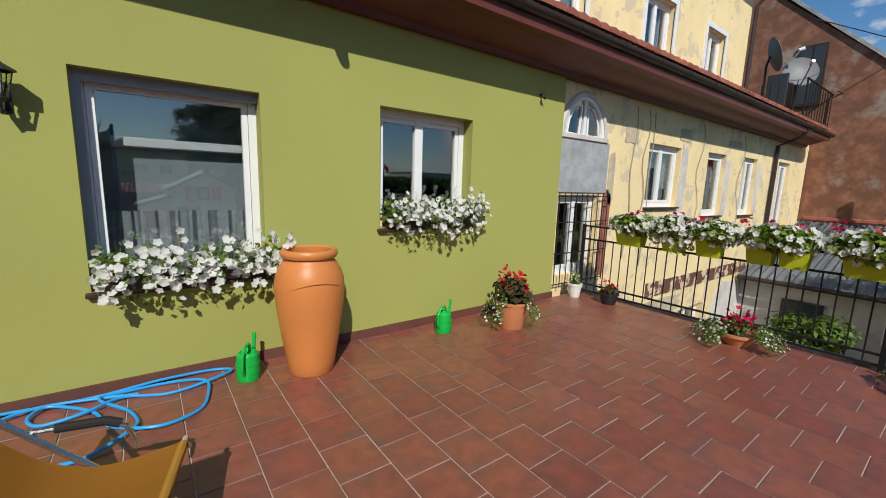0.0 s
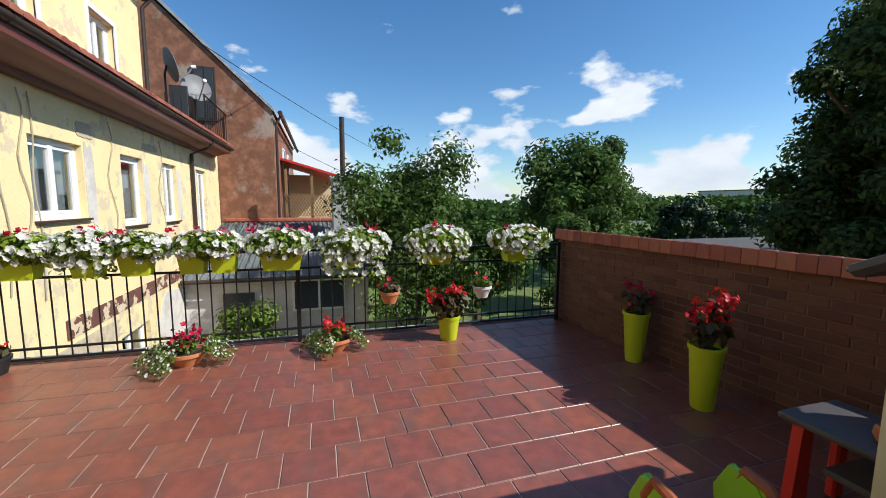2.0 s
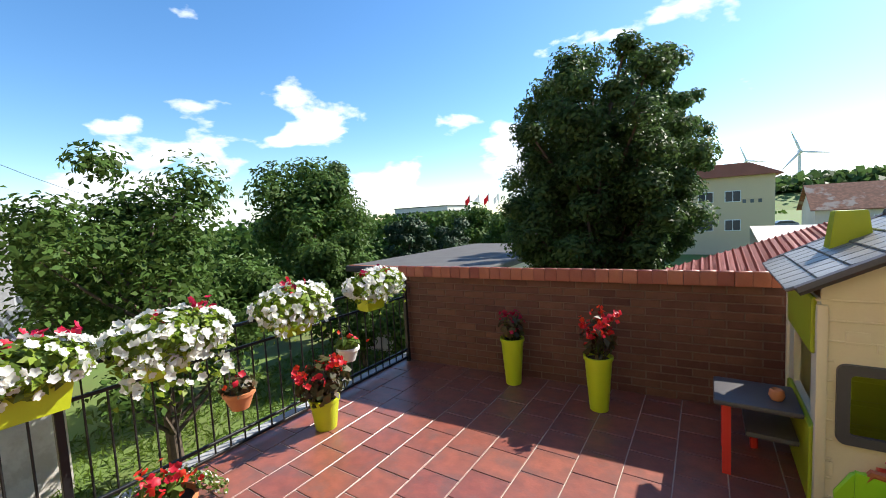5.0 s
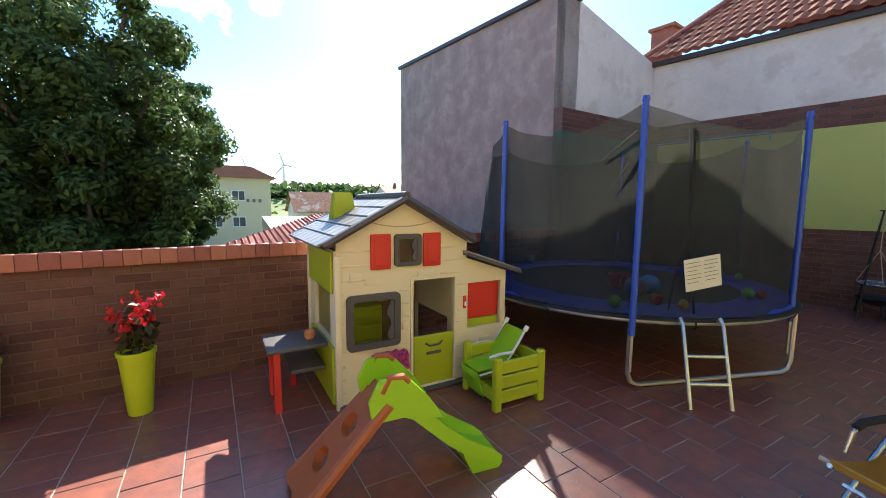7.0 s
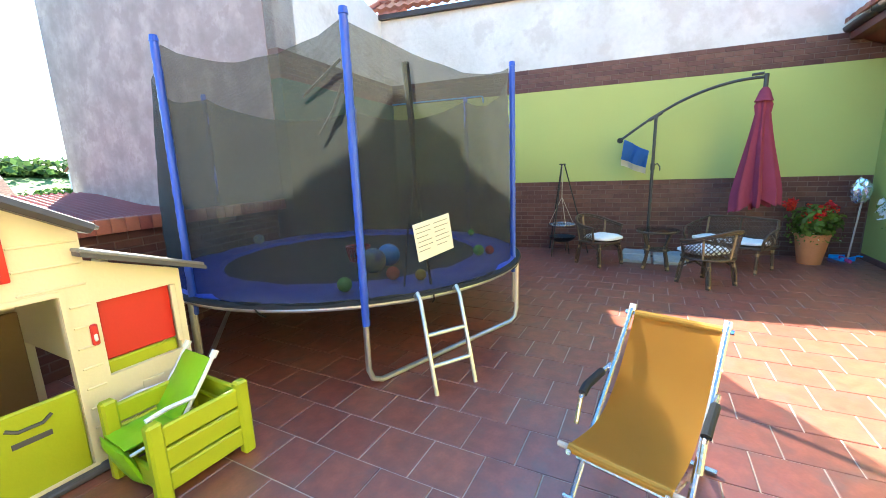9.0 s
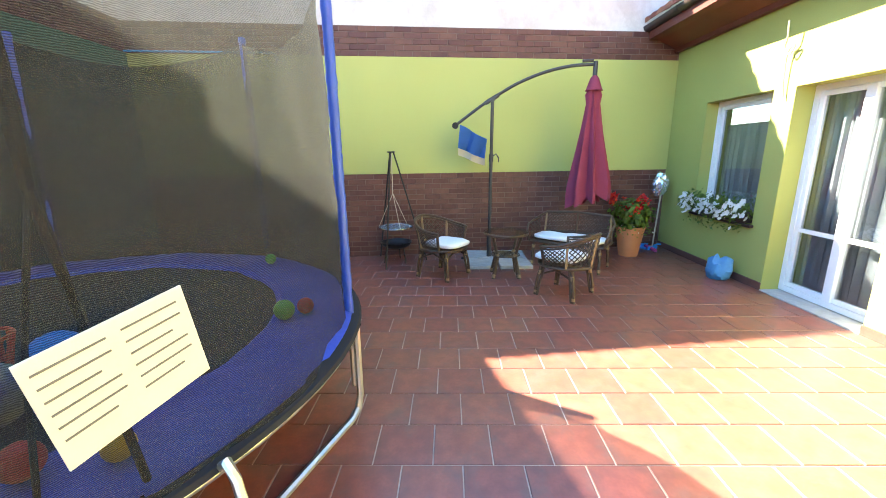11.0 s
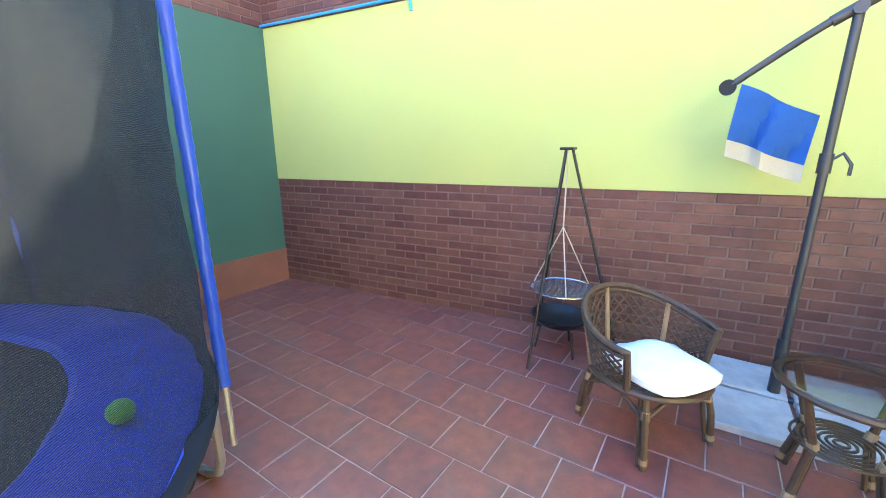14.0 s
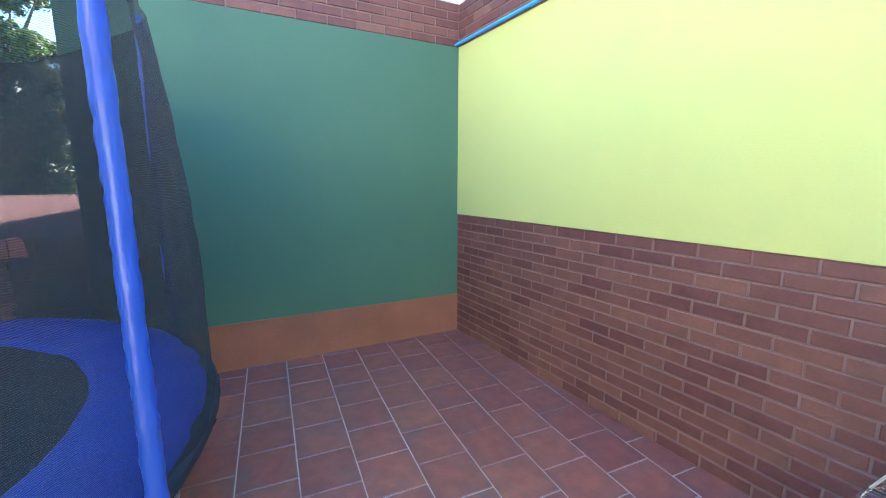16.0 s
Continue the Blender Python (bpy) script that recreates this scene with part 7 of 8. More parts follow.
part("wheel", bar([(-0.02, -0.5, 1.955), (0.02, -0.5, 1.955)], 0.045, 16), M["black_grip"], umb)
part("hanger", bar([(0.04, 1.37, 2.74), (0.04, 1.37, 2.56)], 0.03, 12), M["pole_grey"], umb)
part("hanger", bar([(0.04, 1.2, 2.745), (0.04, 1.34, 2.75)], 0.02, 8), M["pole_grey"], umb)
bm = bmesh.new()
rows = []
n = 48
for j in range(15):
    t = j / 14
    z = 2.55 - 1.62 * t
    r0 = 0.05 + 0.24 * min(1, t * 1.1) ** 0.9
    if 0.1 < t < 0.17:
        r0 += 0.045
    row = []
    for k in range(n):
        a = 2 * math.pi * k / n
        fold = (0.5 + 0.5 * math.cos(a * 8 + 0.6 * math.sin(3 * t + 1))) ** 1.5
        r = 0.86 * r0 * (0.52 + 0.62 * fold * (0.4 + 0.6 * t))
        low = -0.10 * fold * (1 if j == 14 else 0) + 0.07 * math.sin(a + 0.5) * (t ** 3)
        row.append(bm.verts.new((0.04 + r * math.cos(a) * 0.9, 1.37 + 0.02 * t + r * math.sin(a) * 1.15, z + low)))
    rows.append(row)
for a, b in zip(rows, rows[1:]):
    for k in range(n):
        bm.faces.new((a[k], a[(k + 1) % n], b[(k + 1) % n], b[k]))
part("canopy", bm, M["umbrella_cloth"], umb, "folded burgundy cloth canopy", smooth=60)
part("top_flounce", turned([(0.03, 2.56), (0.06, 2.52), (0.10, 2.40), (0.115, 2.37), (0.10, 2.39), (0.05, 2.5)], 16, (0.04, 1.37, 0)), M["umbrella_cloth"], umb)
pv = mesh_of("paving_slab", rbox(-0.225, 0.225, -0.225, 0.225, 0, 0.05, 0.006, 1), M["paver"])
for sx in (-1, 1):
    for sy in (-1, 1):
        ob = tagged(new("paving_slab", pv), "grey concrete paving slab weighing the umbrella base", "paving slab", "umbrella weights")
        ob.matrix_basis = pose(UB[0] + 0.09 + sx * 0.242, UB[1] + 0.09 + sy * 0.242, 0.0, 0, 0, 1.5 * sx)
tw = bmesh.new()
rows = []
for j in range(13):
    t = j / 12
    row = []
    for k in range(13):
        u = k / 12
        y = -0.43 + 0.37 * u
        z0 = 1.965 - 0.20 * u
        row.append(tw.verts.new((0.035 + (0.034 * math.sin(u * 11 + t * 2) + 0.014 * math.sin(u * 23 + t * 5)) * (0.3 + 0.7 * t) + 0.02 * t, y - 0.03 * t + 0.015 * math.sin(u * 7), z0 - 0.32 * t + 0.05 * t * u)))
    rows.append(row)
for a, b in zip(rows, rows[1:]):
    for k in range(12):
        tw.faces.new((a[k], a[k + 1], b[k + 1], b[k]))
bmesh.ops.solidify(tw, geom=tw.faces[:], thickness=0.008)
towel = tagged(part("towel", tw, M["towel_blue"]), "blue towel with a cream hem hung on the umbrella arm", "towel")
towel.matrix_basis = pose(*UB, 0, 0, 0, -4)
hm = bmesh.new()
va = [[hm.verts.new((0.055 + 0.022 * math.sin(k / 12 * 11 + 2 + d), -0.46 + 0.37 * k / 12 + 0.015 * math.sin(k / 12 * 7), 1.965 - 0.2 * k / 12 - 0.32 + 0.05 * k / 12 - d)) for d in (0, 0.1)] for k in range(13)]
for a, b in zip(va, va[1:]):
    hm.faces.new((a[0], b[0], b[1], a[1]))
bmesh.ops.solidify(hm, geom=hm.faces[:], thickness=0.009)
part("hem", hm, M["towel_cream"], towel, "cream hem")

# ---------- tripod grill ----------
tg = thing("tripod_grill", "black tripod swing grill with a hanging round grate", "grill", pose(0.5, 3.38, 0))
ap = Vector((0.02, -0.02, 1.60))
for a in (radians(-12), radians(100), radians(222)):
    part("leg", bar([(0.45 * math.cos(a), 0.45 * math.sin(a), 0.0), ap + Vector((0.03 * math.cos(a), 0.03 * math.sin(a), 0))], 0.011, 8), M["iron"], tg)
part("top_plate", rbox(-0.03, 0.07, -0.07, 0.03, 1.59, 1.61, 0.004, 1), M["iron"], tg)
bm = bmesh.new()
tube(bm, [(0.25 * math.cos(a), 0.25 * math.sin(a), 0.53) for a in [2 * math.pi * k / 32 for k in range(32)]], 0.007, 6, True)
for k in range(-9, 10):
    h = math.sqrt(max(0, 0.25 ** 2 - (k * 0.0256) ** 2))
    tube(bm, [(k * 0.0256, -h, 0.53), (k * 0.0256, h, 0.53)], 0.0035, 5)
part("grate", bm, M["alu"], tg, "round steel grate")
for a in (0.4, 2.5, 4.6):
    part("chain", bar([(0.25 * math.cos(a), 0.25 * math.sin(a), 0.53), (0.02, -0.02, 1.02)], 0.005, 5), M["rope"], tg)
part("chain", bar([(0.02, -0.02, 1.02), (0.02, -0.02, 1.59)], 0.006, 5), M["rope"], tg)
fb = thing("fire_bowl", "black steel fire bowl under the tripod", "fire bowl", pose(0.5, 3.38, 0))
part("bowl", turned([(0, 0.225), (0.11, 0.23), (0.19, 0.265), (0.225, 0.31), (0.235, 0.31), (0.232, 0.30), (0.2, 0.255), (0.12, 0.215), (0, 0.21)], 32), M["iron"], fb)
for a in (0.9, 3.0, 5.1):
    part("leg", bar([(0.15 * math.cos(a), 0.15 * math.sin(a), 0.215), (0.19 * math.cos(a), 0.19 * math.sin(a), 0.0)], 0.009, 6), M["iron"], fb)
pipe = tagged(part("blue_pipe", bar([(0.03, -0.1, FIELD + 0.02), (0.03, 1.9, FIELD + 0.02), (0.03, 1.94, FIELD), (0.03, 1.95, FIELD - 0.1)], 0.014, 8), M["hose"]), "pale blue pipe along the top of the wall", "pipe")
pipe.matrix_basis = WM


# ---------- outside ----------
def house_block(name, label, x0, x1, y0, y1, z1, wall, roof=None, ridge=None, ridge_axis="x", over=0.3):
    """A far house: walls, a gabled roof; ridge is the height of its ridge."""
    th = thing(name, label, "building")
    bm = bmesh.new()
    if ridge and ridge_axis == "x":
        ym = (y0 + y1) / 2
        prism(bm, [(y0, GROUND), (y1, GROUND), (y1, z1), (ym, ridge - 0.1), (y0, z1)], "x", x0, x1)
    elif ridge:
        xm = (x0 + x1) / 2
        prism(bm, [(x0, GROUND), (x1, GROUND), (x1, z1), (xm, ridge - 0.1), (x0, z1)], "y", y0, y1)
    else:
        bx(bm, x0, x1, y0, y1, GROUND, z1)
    part("wall", bm, M[wall], th)
    if roof and ridge:
        bm = bmesh.new()
        if ridge_axis == "x":
            ym = (y0 + y1) / 2
            k = (ridge - z1) / (y1 - ym)
            prism(bm, [(y0 - over, z1 - over * k), (ym, ridge), (y1 + over, z1 - over * k), (y1 + over, z1 - over * k + 0.12), (ym, ridge + 0.14), (y0 - over, z1 - over * k + 0.12)], "x", x0 - over, x1 + over)
        else:
            xm = (x0 + x1) / 2
            k = (ridge - z1) / (x1 - xm)
            prism(bm, [(x0 - over, z1 - over * k), (xm, ridge), (x1 + over, z1 - over * k), (x1 + over, z1 - over * k + 0.12), (xm, ridge + 0.14), (x0 - over, z1 - over * k + 0.12)], "y", y0 - over, y1 + over)
        part("roof", bm, M[roof], th)
    elif roof:
        part("roof", rbox(x0 - over, x1 + over, y0 - over, y1 + over, z1, z1 + 0.25, 0.05, 1), M[roof], th)
    return th


def far_window(th, c, w, h, face, frame_mat="white_pvc"):
    """A window with frame and pane on a wall; face: -x, +y ..."""
    x, y, z = c
    d = 0.06
    if face in ("-x", "+x"):
        s = -1 if face == "-x" else 1
        fr = part("window", rbox(x - 0.05, x + 0.05, y - w / 2, y + w / 2, z - h / 2, z + h / 2, 0.01, 1), M[frame_mat], th)
        part("pane", rbox(min(x, x + s * d), max(x, x + s * d), y - w / 2 + 0.07, y - 0.03, z - h / 2 + 0.07, z + h / 2 - 0.07, 0.005, 1), M["far_dark"], fr)
        part("pane", rbox(min(x, x + s * d), max(x, x + s * d), y + 0.03, y + w / 2 - 0.07, z - h / 2 + 0.07, z + h / 2 - 0.07, 0.005, 1), M["far_dark"], fr)
    else:
        s = -1 if face == "-y" else 1
        fr = part("window", rbox(x - w / 2, x + w / 2, y - 0.05, y + 0.05, z - h / 2, z + h / 2, 0.01, 1), M[frame_mat], th)
        part("pane", rbox(x - w / 2 + 0.07, x - 0.03, min(y, y + s * d), max(y, y + s * d), z - h / 2 + 0.07, z + h / 2 - 0.07, 0.005, 1), M["far_dark"], fr)
        part("pane", rbox(x + 0.03, x + w / 2 - 0.07, min(y, y + s * d), max(y, y + s * d), z - h / 2 + 0.07, z + h / 2 - 0.07, 0.005, 1), M["far_dark"], fr)


# brown brick house beyond the yellow wall
bh = house_block("brick_house", "old bare-brick gabled house behind the yellow house", 24.15, 36.0, 5.9, 13.6, 5.0, "brown_gable", "old_plaster", 8.7, "x", 0.08)
far_window(bh, (24.12, 8.15, 5.4), 0.75, 1.9, "-x", "gutter")
far_window(bh, (28.2, 5.88, 3.4), 0.9, 1.3, "-y")
far_window(bh, (31.0, 5.88, 3.4), 0.9, 1.3, "-y")
part("gutter", bar([(24.0, 5.62, 4.9), (36.2, 5.62, 4.9)], 0.09, 8), M["gutter"], bh)
part("downpipe", bar([(24.3, 5.62, 4.85), (24.3, 5.8, 4.5), (24.3, 5.8, GROUND)], 0.05, 6), M["gutter"], bh)
bm = bmesh.new()
prism(bm, [(3.4, 2.7), (5.9, 3.4), (5.9, 3.5), (3.4, 2.8)], "x", 26.5, 31)
ver = thing("veranda", "wooden lattice veranda with a red awning", "veranda")
part("roof", bm, M["play_red"], ver, "red awning roof")
part("back_wall", rbox(30.6, 30.8, 3.55, 5.85, GROUND, 3.0, 0.01, 1), M["far_cream"], ver)
part("deck", rbox(26.6, 30.8, 3.5, 5.8, 0.2, 0.45, 0.02, 1), M["wood_stick"], ver)
for x in (26.7, 28.7, 30.7):
    part("post", rbox(x - 0.06, x + 0.06, 3.5, 3.62, GROUND, 2.75, 0.01, 1), M["play_brown"], ver)
for y in (4.6, 5.7):
    part("post", rbox(26.64, 26.76, y - 0.06, y + 0.06, GROUND, 3.0, 0.01, 1), M["play_brown"], ver)
for q in ("x", "y"):
    bm = bmesh.new()
    n = 18
    for k in range(-5, n):
        for s in (1, -1):
            a = k / n
            b = a + 5 / n * s
            u0, u1 = (a, b)
            if 0 <= u0 <= 1 and 0 <= u1 <= 1:
                if q == "y":
                    tube(bm, [(26.62, 3.5 + 2.3 * u0, 0.9), (26.62, 3.5 + 2.3 * u1, 1.9)], 0.025, 4)
                else:
                    tube(bm, [(26.6 + 4.2 * u0, 3.5, 0.9), (26.6 + 4.2 * u1, 3.5, 1.9)], 0.025, 4)
    part("lattice_panel", bm, M["play_brown"], ver, "tan lattice panel")

# low white annex with a corrugated roof
an = thing("annex", "low whitewashed annex with a grey corrugated roof", "outbuilding")
bm = bmesh.new()
prism(bm, [(19.5, GROUND), (24.2, GROUND), (24.2, 0.75), (19.5, -0.5)], "y", 2.9, 7.84)
part("wall", bm, M["white_plaster"], an)
bm = bmesh.new()
n = 90
lo, hi = [], []
for k in range(n + 1):
    y = 2.75 + 5.05 * k / n
    dz = 0.03 * math.sin(k * math.pi * 2 / 3)
    lo.append(bm.verts.new((19.15, y, -0.53 + dz)))
    hi.append(bm.verts.new((24.2, y, 0.78 + dz)))
for k in range(n):
    bm.faces.new((lo[k], lo[k + 1], hi[k + 1], hi[k]))
bmesh.ops.solidify(bm, geom=bm.faces[:], thickness=0.02)
part("roof", bm, M["corrugated"], an, "grey corrugated roof")
part("gutter", bar([(19.1, 2.75, -0.58), (19.1, 7.8, -0.58)], 0.06, 8), M["gutter"], an)
ridge_me = mesh_of("ridge_tile", turned([(0.11, -0.17), (0.12, 0.17), (0.1, 0.17)], 8), M["roof_tile"])
for k in range(14):
    shared("ridge_tile", ridge_me, an, Matrix.Translation((24.2, 3.05 + k * 0.345, 0.82)) @ Matrix.Rotation(radians(90), 4, "X"))
far_window(an, (19.47, 4.35, -1.15), 1.5, 0.95, "-x")
# no hole here: a dark slab carries the shade of the doorway
part("doorway", rbox(19.42, 19.55, 6.1, 6.9, GROUND, -1.0, 0.01, 1), M["far_dark"], an, "doorway as a solid slab, its inner shade painted dark")
ch = thing("chimney_stack", "pale plastered chimney with a rusty flue pipe", "chimney")
part("shaft", rbox(22.0, 22.9, 2.95, 3.85, -0.2, 2.35, 0.04, 1), M["old_plaster"], ch)
part("cap", rbox(21.92, 22.98, 2.87, 3.93, 2.35, 2.47, 0.03, 1), M["old_plaster"], ch)
part("flue", bar([(22.3, 3.45, 2.4), (22.28, 3.45, 4.55)], 0.09, 10), M["gutter"], ch, "rusty flue pipe")
yard = solid("yard", rbox(12.1, 19.5, 4.2, 7.85, GROUND - 0.1, GROUND + 0.03, 0.02, 1), M["paver"], "paved yard below the terrace", "yard")

# satellite dishes and a roof balcony on the yellow house
bal_th = thing("roof_balcony", "small dark metal roof balcony", "balcony")
for k in range(12):
    part("bar", bar([(21.3 + k * 0.28, 7.5, 3.7), (21.3 + k * 0.28, 7.5, 4.7)], 0.014, 4), M["iron"], bal_th)
# solid dark box in place of the shade inside the recess
part("recess_shade_box", rbox(21.9, 22.0, 8.1, 8.6, 3.9, 5.1, 0.01, 1), M["far_dark"], bal_th)
part("rail", bar([(21.2, 7.5, 4.72), (24.5, 7.5, 4.72)], 0.025, 5), M["iron"], bal_th)
part("rail", bar([(21.2, 7.5, 3.75), (24.5, 7.5, 3.75)], 0.025, 5), M["iron"], bal_th)
for k in range(6):
    part("bar", bar([(21.2, 7.5 + k * 0.2, 3.7), (21.2, 7.5 + k * 0.2, 4.7)], 0.014, 4), M["iron"], bal_th)
for x, y, z, r, az, lb in ((22.0, 8.55, 5.7, 0.5, 300, "large pale satellite dish"), (22.7, 8.05, 5.25, 0.46, 215, "round grey satellite dish")):
    th = thing("satellite_dish", lb + " on the roof balcony", "satellite dish", pose(x, y, z, 72, 0, az - 180 - 90), "satellite dishes")
    part("reflector", turned([(0, -0.1), (r * 0.4, -0.08), (r * 0.75, -0.035), (r, 0.02), (r * 0.99, 0.03), (r * 0.74, -0.02), (r * 0.4, -0.062), (0, -0.085)], 28), M["dish"], th)
    part("arm", bar([(0, -r * 0.95, 0.0), (0, -r * 0.5, 0.45), (0, -0.1, 0.62)], 0.02, 5), M["dish"], th)
    part("receiver", bar([(0, -0.1, 0.56), (0, -0.1, 0.7)], 0.05, 8), M["white_pvc"], th)
    part("mast", bar([(0, 0, -0.1), (0, -0.25, -0.25), (0, -1.4, -0.6)], 0.03, 6), M["iron"], th)
ant = tagged(part("antenna", bar([(24.6, 9.8, 8.3), (24.6, 9.8, 12.4)], 0.035, 5), M["iron"]), "thin roof antenna mast", "antenna")
for k, (a, b) in enumerate((((21.0, 7.6, 6.2), (60.0, -14.0, 5.2)), ((24.0, 7.4, 4.8), (44, -10, 1.6)))):
    pts = [Vector(a).lerp(Vector(b), i / 14) + Vector((0, 0, -1.2 * 4 * (i / 14) * (1 - i / 14))) for i in range(15)]
    tagged(part("cable", bar(pts, 0.012, 4), M["iron"]), "thin black overhead cable between the houses", "cable")

# neighbouring roofs beyond the parapet
bm = bmesh.new()
n = 52
rows = []
for k in range(n * 4 + 1):
    x = 3.7 + 5.7 * k / (n * 4)
    h = 0.03 if k % 4 == 0 else 0.0
    rows.append([bm.verts.new((x, 0.35 if x < 7.6 else 0.2, 0.62 + h)), bm.verts.new((x, -5.6 + max(0.0, x - 6.6) * 1.5, 1.36 - max(0.0, x - 6.6) * 0.19 + h))])
for a, b in zip(rows, rows[1:]):
    bm.faces.new((a[0], b[0], b[1], a[1]))
bmesh.ops.solidify(bm, geom=bm.faces[:], thickness=0.03)
rm = thing("metal_roof_shed", "low shed with a ribbed red metal roof", "outbuilding")
part("roof", bm, M["red_metal"], rm)
bm = bmesh.new()
prism(bm, [(0.2, GROUND), (-5.5, GROUND), (-5.5, 1.3), (0.2, 0.58)], "x", 3.8, 7.9)
part("wall", bm, M["far_white"], rm)
fr = house_block("flat_roof_garage", "flat grey felt roof of a low garage", 15.0, 20.5, -16.5, -6.2, -0.15, "far_white", "felt", None, "x", 0.25)
part("parapet_tiles", rbox(14.3, 20.6, -6.2, -6.0, 0.02, 0.12, 0.03, 1), M["roof_tile"], fr)

ob = house_block("cream_building", "cream rendered two-storey public building", 3.2, 16, -54, -43, 4.3, "far_cream")
bm = bmesh.new()
prism(bm, [(2.6, 4.3), (16.6, 4.3), (14.0, 5.5), (5.2, 5.5)], "y", -54.6, -42.4)
part("roof", bm, M["far_red"], ob)
for x in (14.0, 11.2, 8.6, 6.4):
    for z in (-0.4, 2.4):
        far_window(ob, (x, -42.97, z), 1.3, 1.1, "+y")
for x in (3.9, 4.5, 5.1):
    part("sign_mark", rbox(x - 0.14 + 0.4, x + 0.14 + 0.4, -42.98, -42.93, 1.7, 2.05, 0.02, 1), M["ink"], ob)
hb = house_block("brown_roof_house", "distant house with a brown hipped roof", -10.0, -2.5, -68, -60, 0.6, "far_white", "brown_gable", 3.4, "x", 0.5)
for x in (-8, -5):
    far_window(hb, (x, -59.97, -0.9), 1.0, 1.1, "+y")
hb = house_block("red_roof_house", "distant white house with a shallow red roof", -56, -40, -127, -115, 5.0, "far_white", "far_red", 7.6, "x", 0.6)
for k in range(5):
    far_window(hb, (-54 + k * 2.9, -114.97, 3.2), 1.2, 1.4, "+y")
part("chimney", rbox(-51.5, -50.6, -121.5, -120.6, 6.4, 9.0, 0.05, 1), M["chimney_brick"], hb)
part("chimney", rbox(-45.5, -44.6, -121.5, -120.6, 6.4, 8.8, 0.05, 1), M["chimney_brick"], hb)
fb_ = house_block("apartment_block", "far pale apartment block", 78, 100, -118, -104, 5.5, "far_white", "felt")
for k in range(9):
    for z in (-1.2, 1.2, 3.6):
        far_window(fb_, (79.5 + k * 2.4, -103.95, z), 1.3, 1.3, "+y")
        if k < 5:
            far_window(fb_, (77.97, -116 + k * 2.6, z), 1.3, 1.3, "-x")
pv2 = house_block("shop_pavilion", "low pale pavilion by the road", 60, 74, -92, -84, -0.6, "far_white", "felt")
for k in range(5):
    far_window(pv2, (61.5 + k * 2.6, -83.95, -1.8), 1.6, 1.2, "+y")
bm = bmesh.new()
v = [bm.verts.new(p) for p in ((-60, -110, GROUND + 0.02), (140, -75, GROUND + 0.02), (140, -66, GROUND + 0.02), (-60, -98, GROUND + 0.02))]
bm.faces.new(v)
solid("road", bm, M["asphalt"], "grey road in the distance", "road")
for k, (x, mm) in enumerate(((36.5, "flag_white"), (38.2, "flag_red"), (39.9, "flag_white"), (41.6, "flag_red"))):
    th = thing("flagpole", "tall white flagpole with a flag", "flagpole", pose(x - 1, -52, GROUND), "flagpoles")
    part("pole", bar([(0, 0, 0), (0, 0, 8.6)], [0.09, 0.05], 8), M["white_pvc"], th)
    bm = bmesh.new()
    va = [[bm.verts.new((0.06 + 0.8 * i / 8, 0.12 * math.sin(i * 1.1), 8.4 - d - 0.1 * i)) for d in (0, 1.0)] for i in range(9)]
    for a, b in zip(va, va[1:]):
        bm.faces.new((a[0], b[0], b[1], a[1]))
    bmesh.ops.solidify(bm, geom=bm.faces[:], thickness=0.01)
    part("flag", bm, M[mm], th)
for x, y, h in ((-54, -416, 42), (-30, -555, 50)):
    th = thing("wind_turbine", "white wind turbine far away", "wind turbine", pose(x, y, GROUND), "wind turbines")
    part("tower", bar([(0, 0, 0), (0, 0, h)], [1.6, 0.9], 10), M["white_pvc"], th)
    part("nacelle", rbox(-1.4, 1.4, -1.5, 3.0, h - 1.2, h + 1.4, 0.3, 1), M["white_pvc"], th)
    for k in range(3):
        a = radians(20 + 120 * k)
        part("blade", bar([(0, 3.4, h), (5 * math.sin(a), 3.4, h + 5 * math.cos(a)), (17 * math.sin(a), 3.4, h + 17 * math.cos(a))], [0.6, 0.9, 0.2], 6), M["white_pvc"], th)


def car(x, y, rz, label):
    th = thing("parked_car", label, "car", pose(x, y, GROUND, 0, 0, rz), "parked cars")
    bm = bmesh.new()
    prism(bm, [(-2.1, 0.35), (2.1, 0.35), (2.15, 0.75), (1.2, 0.9), (0.6, 1.4), (-1.2, 1.42), (-1.9, 0.95), (-2.15, 0.85)], "y", -0.85, 0.85)
    part("body", bevelled(bm, 0.08, 2), M["car_paint"], th)
    bm = bmesh.new()
    prism(bm, [(1.08, 0.93), (0.56, 1.34), (-1.15, 1.36), (-1.75, 0.97)], "y", -0.87, 0.87)
    part("windows", bm, M["far_dark"], th)
    for sx in (-1.3, 1.35):
        for sy in (-0.8, 0.8):
            part("wheel", bar([(sx, sy - 0.1, 0.32), (sx, sy + 0.1, 0.32)], 0.32, 14), M["rubber"], th)


car(46, -72, 12, "grey-blue parked car by the road")
car(-3, -88, 8, "grey parked car in front of the fields")


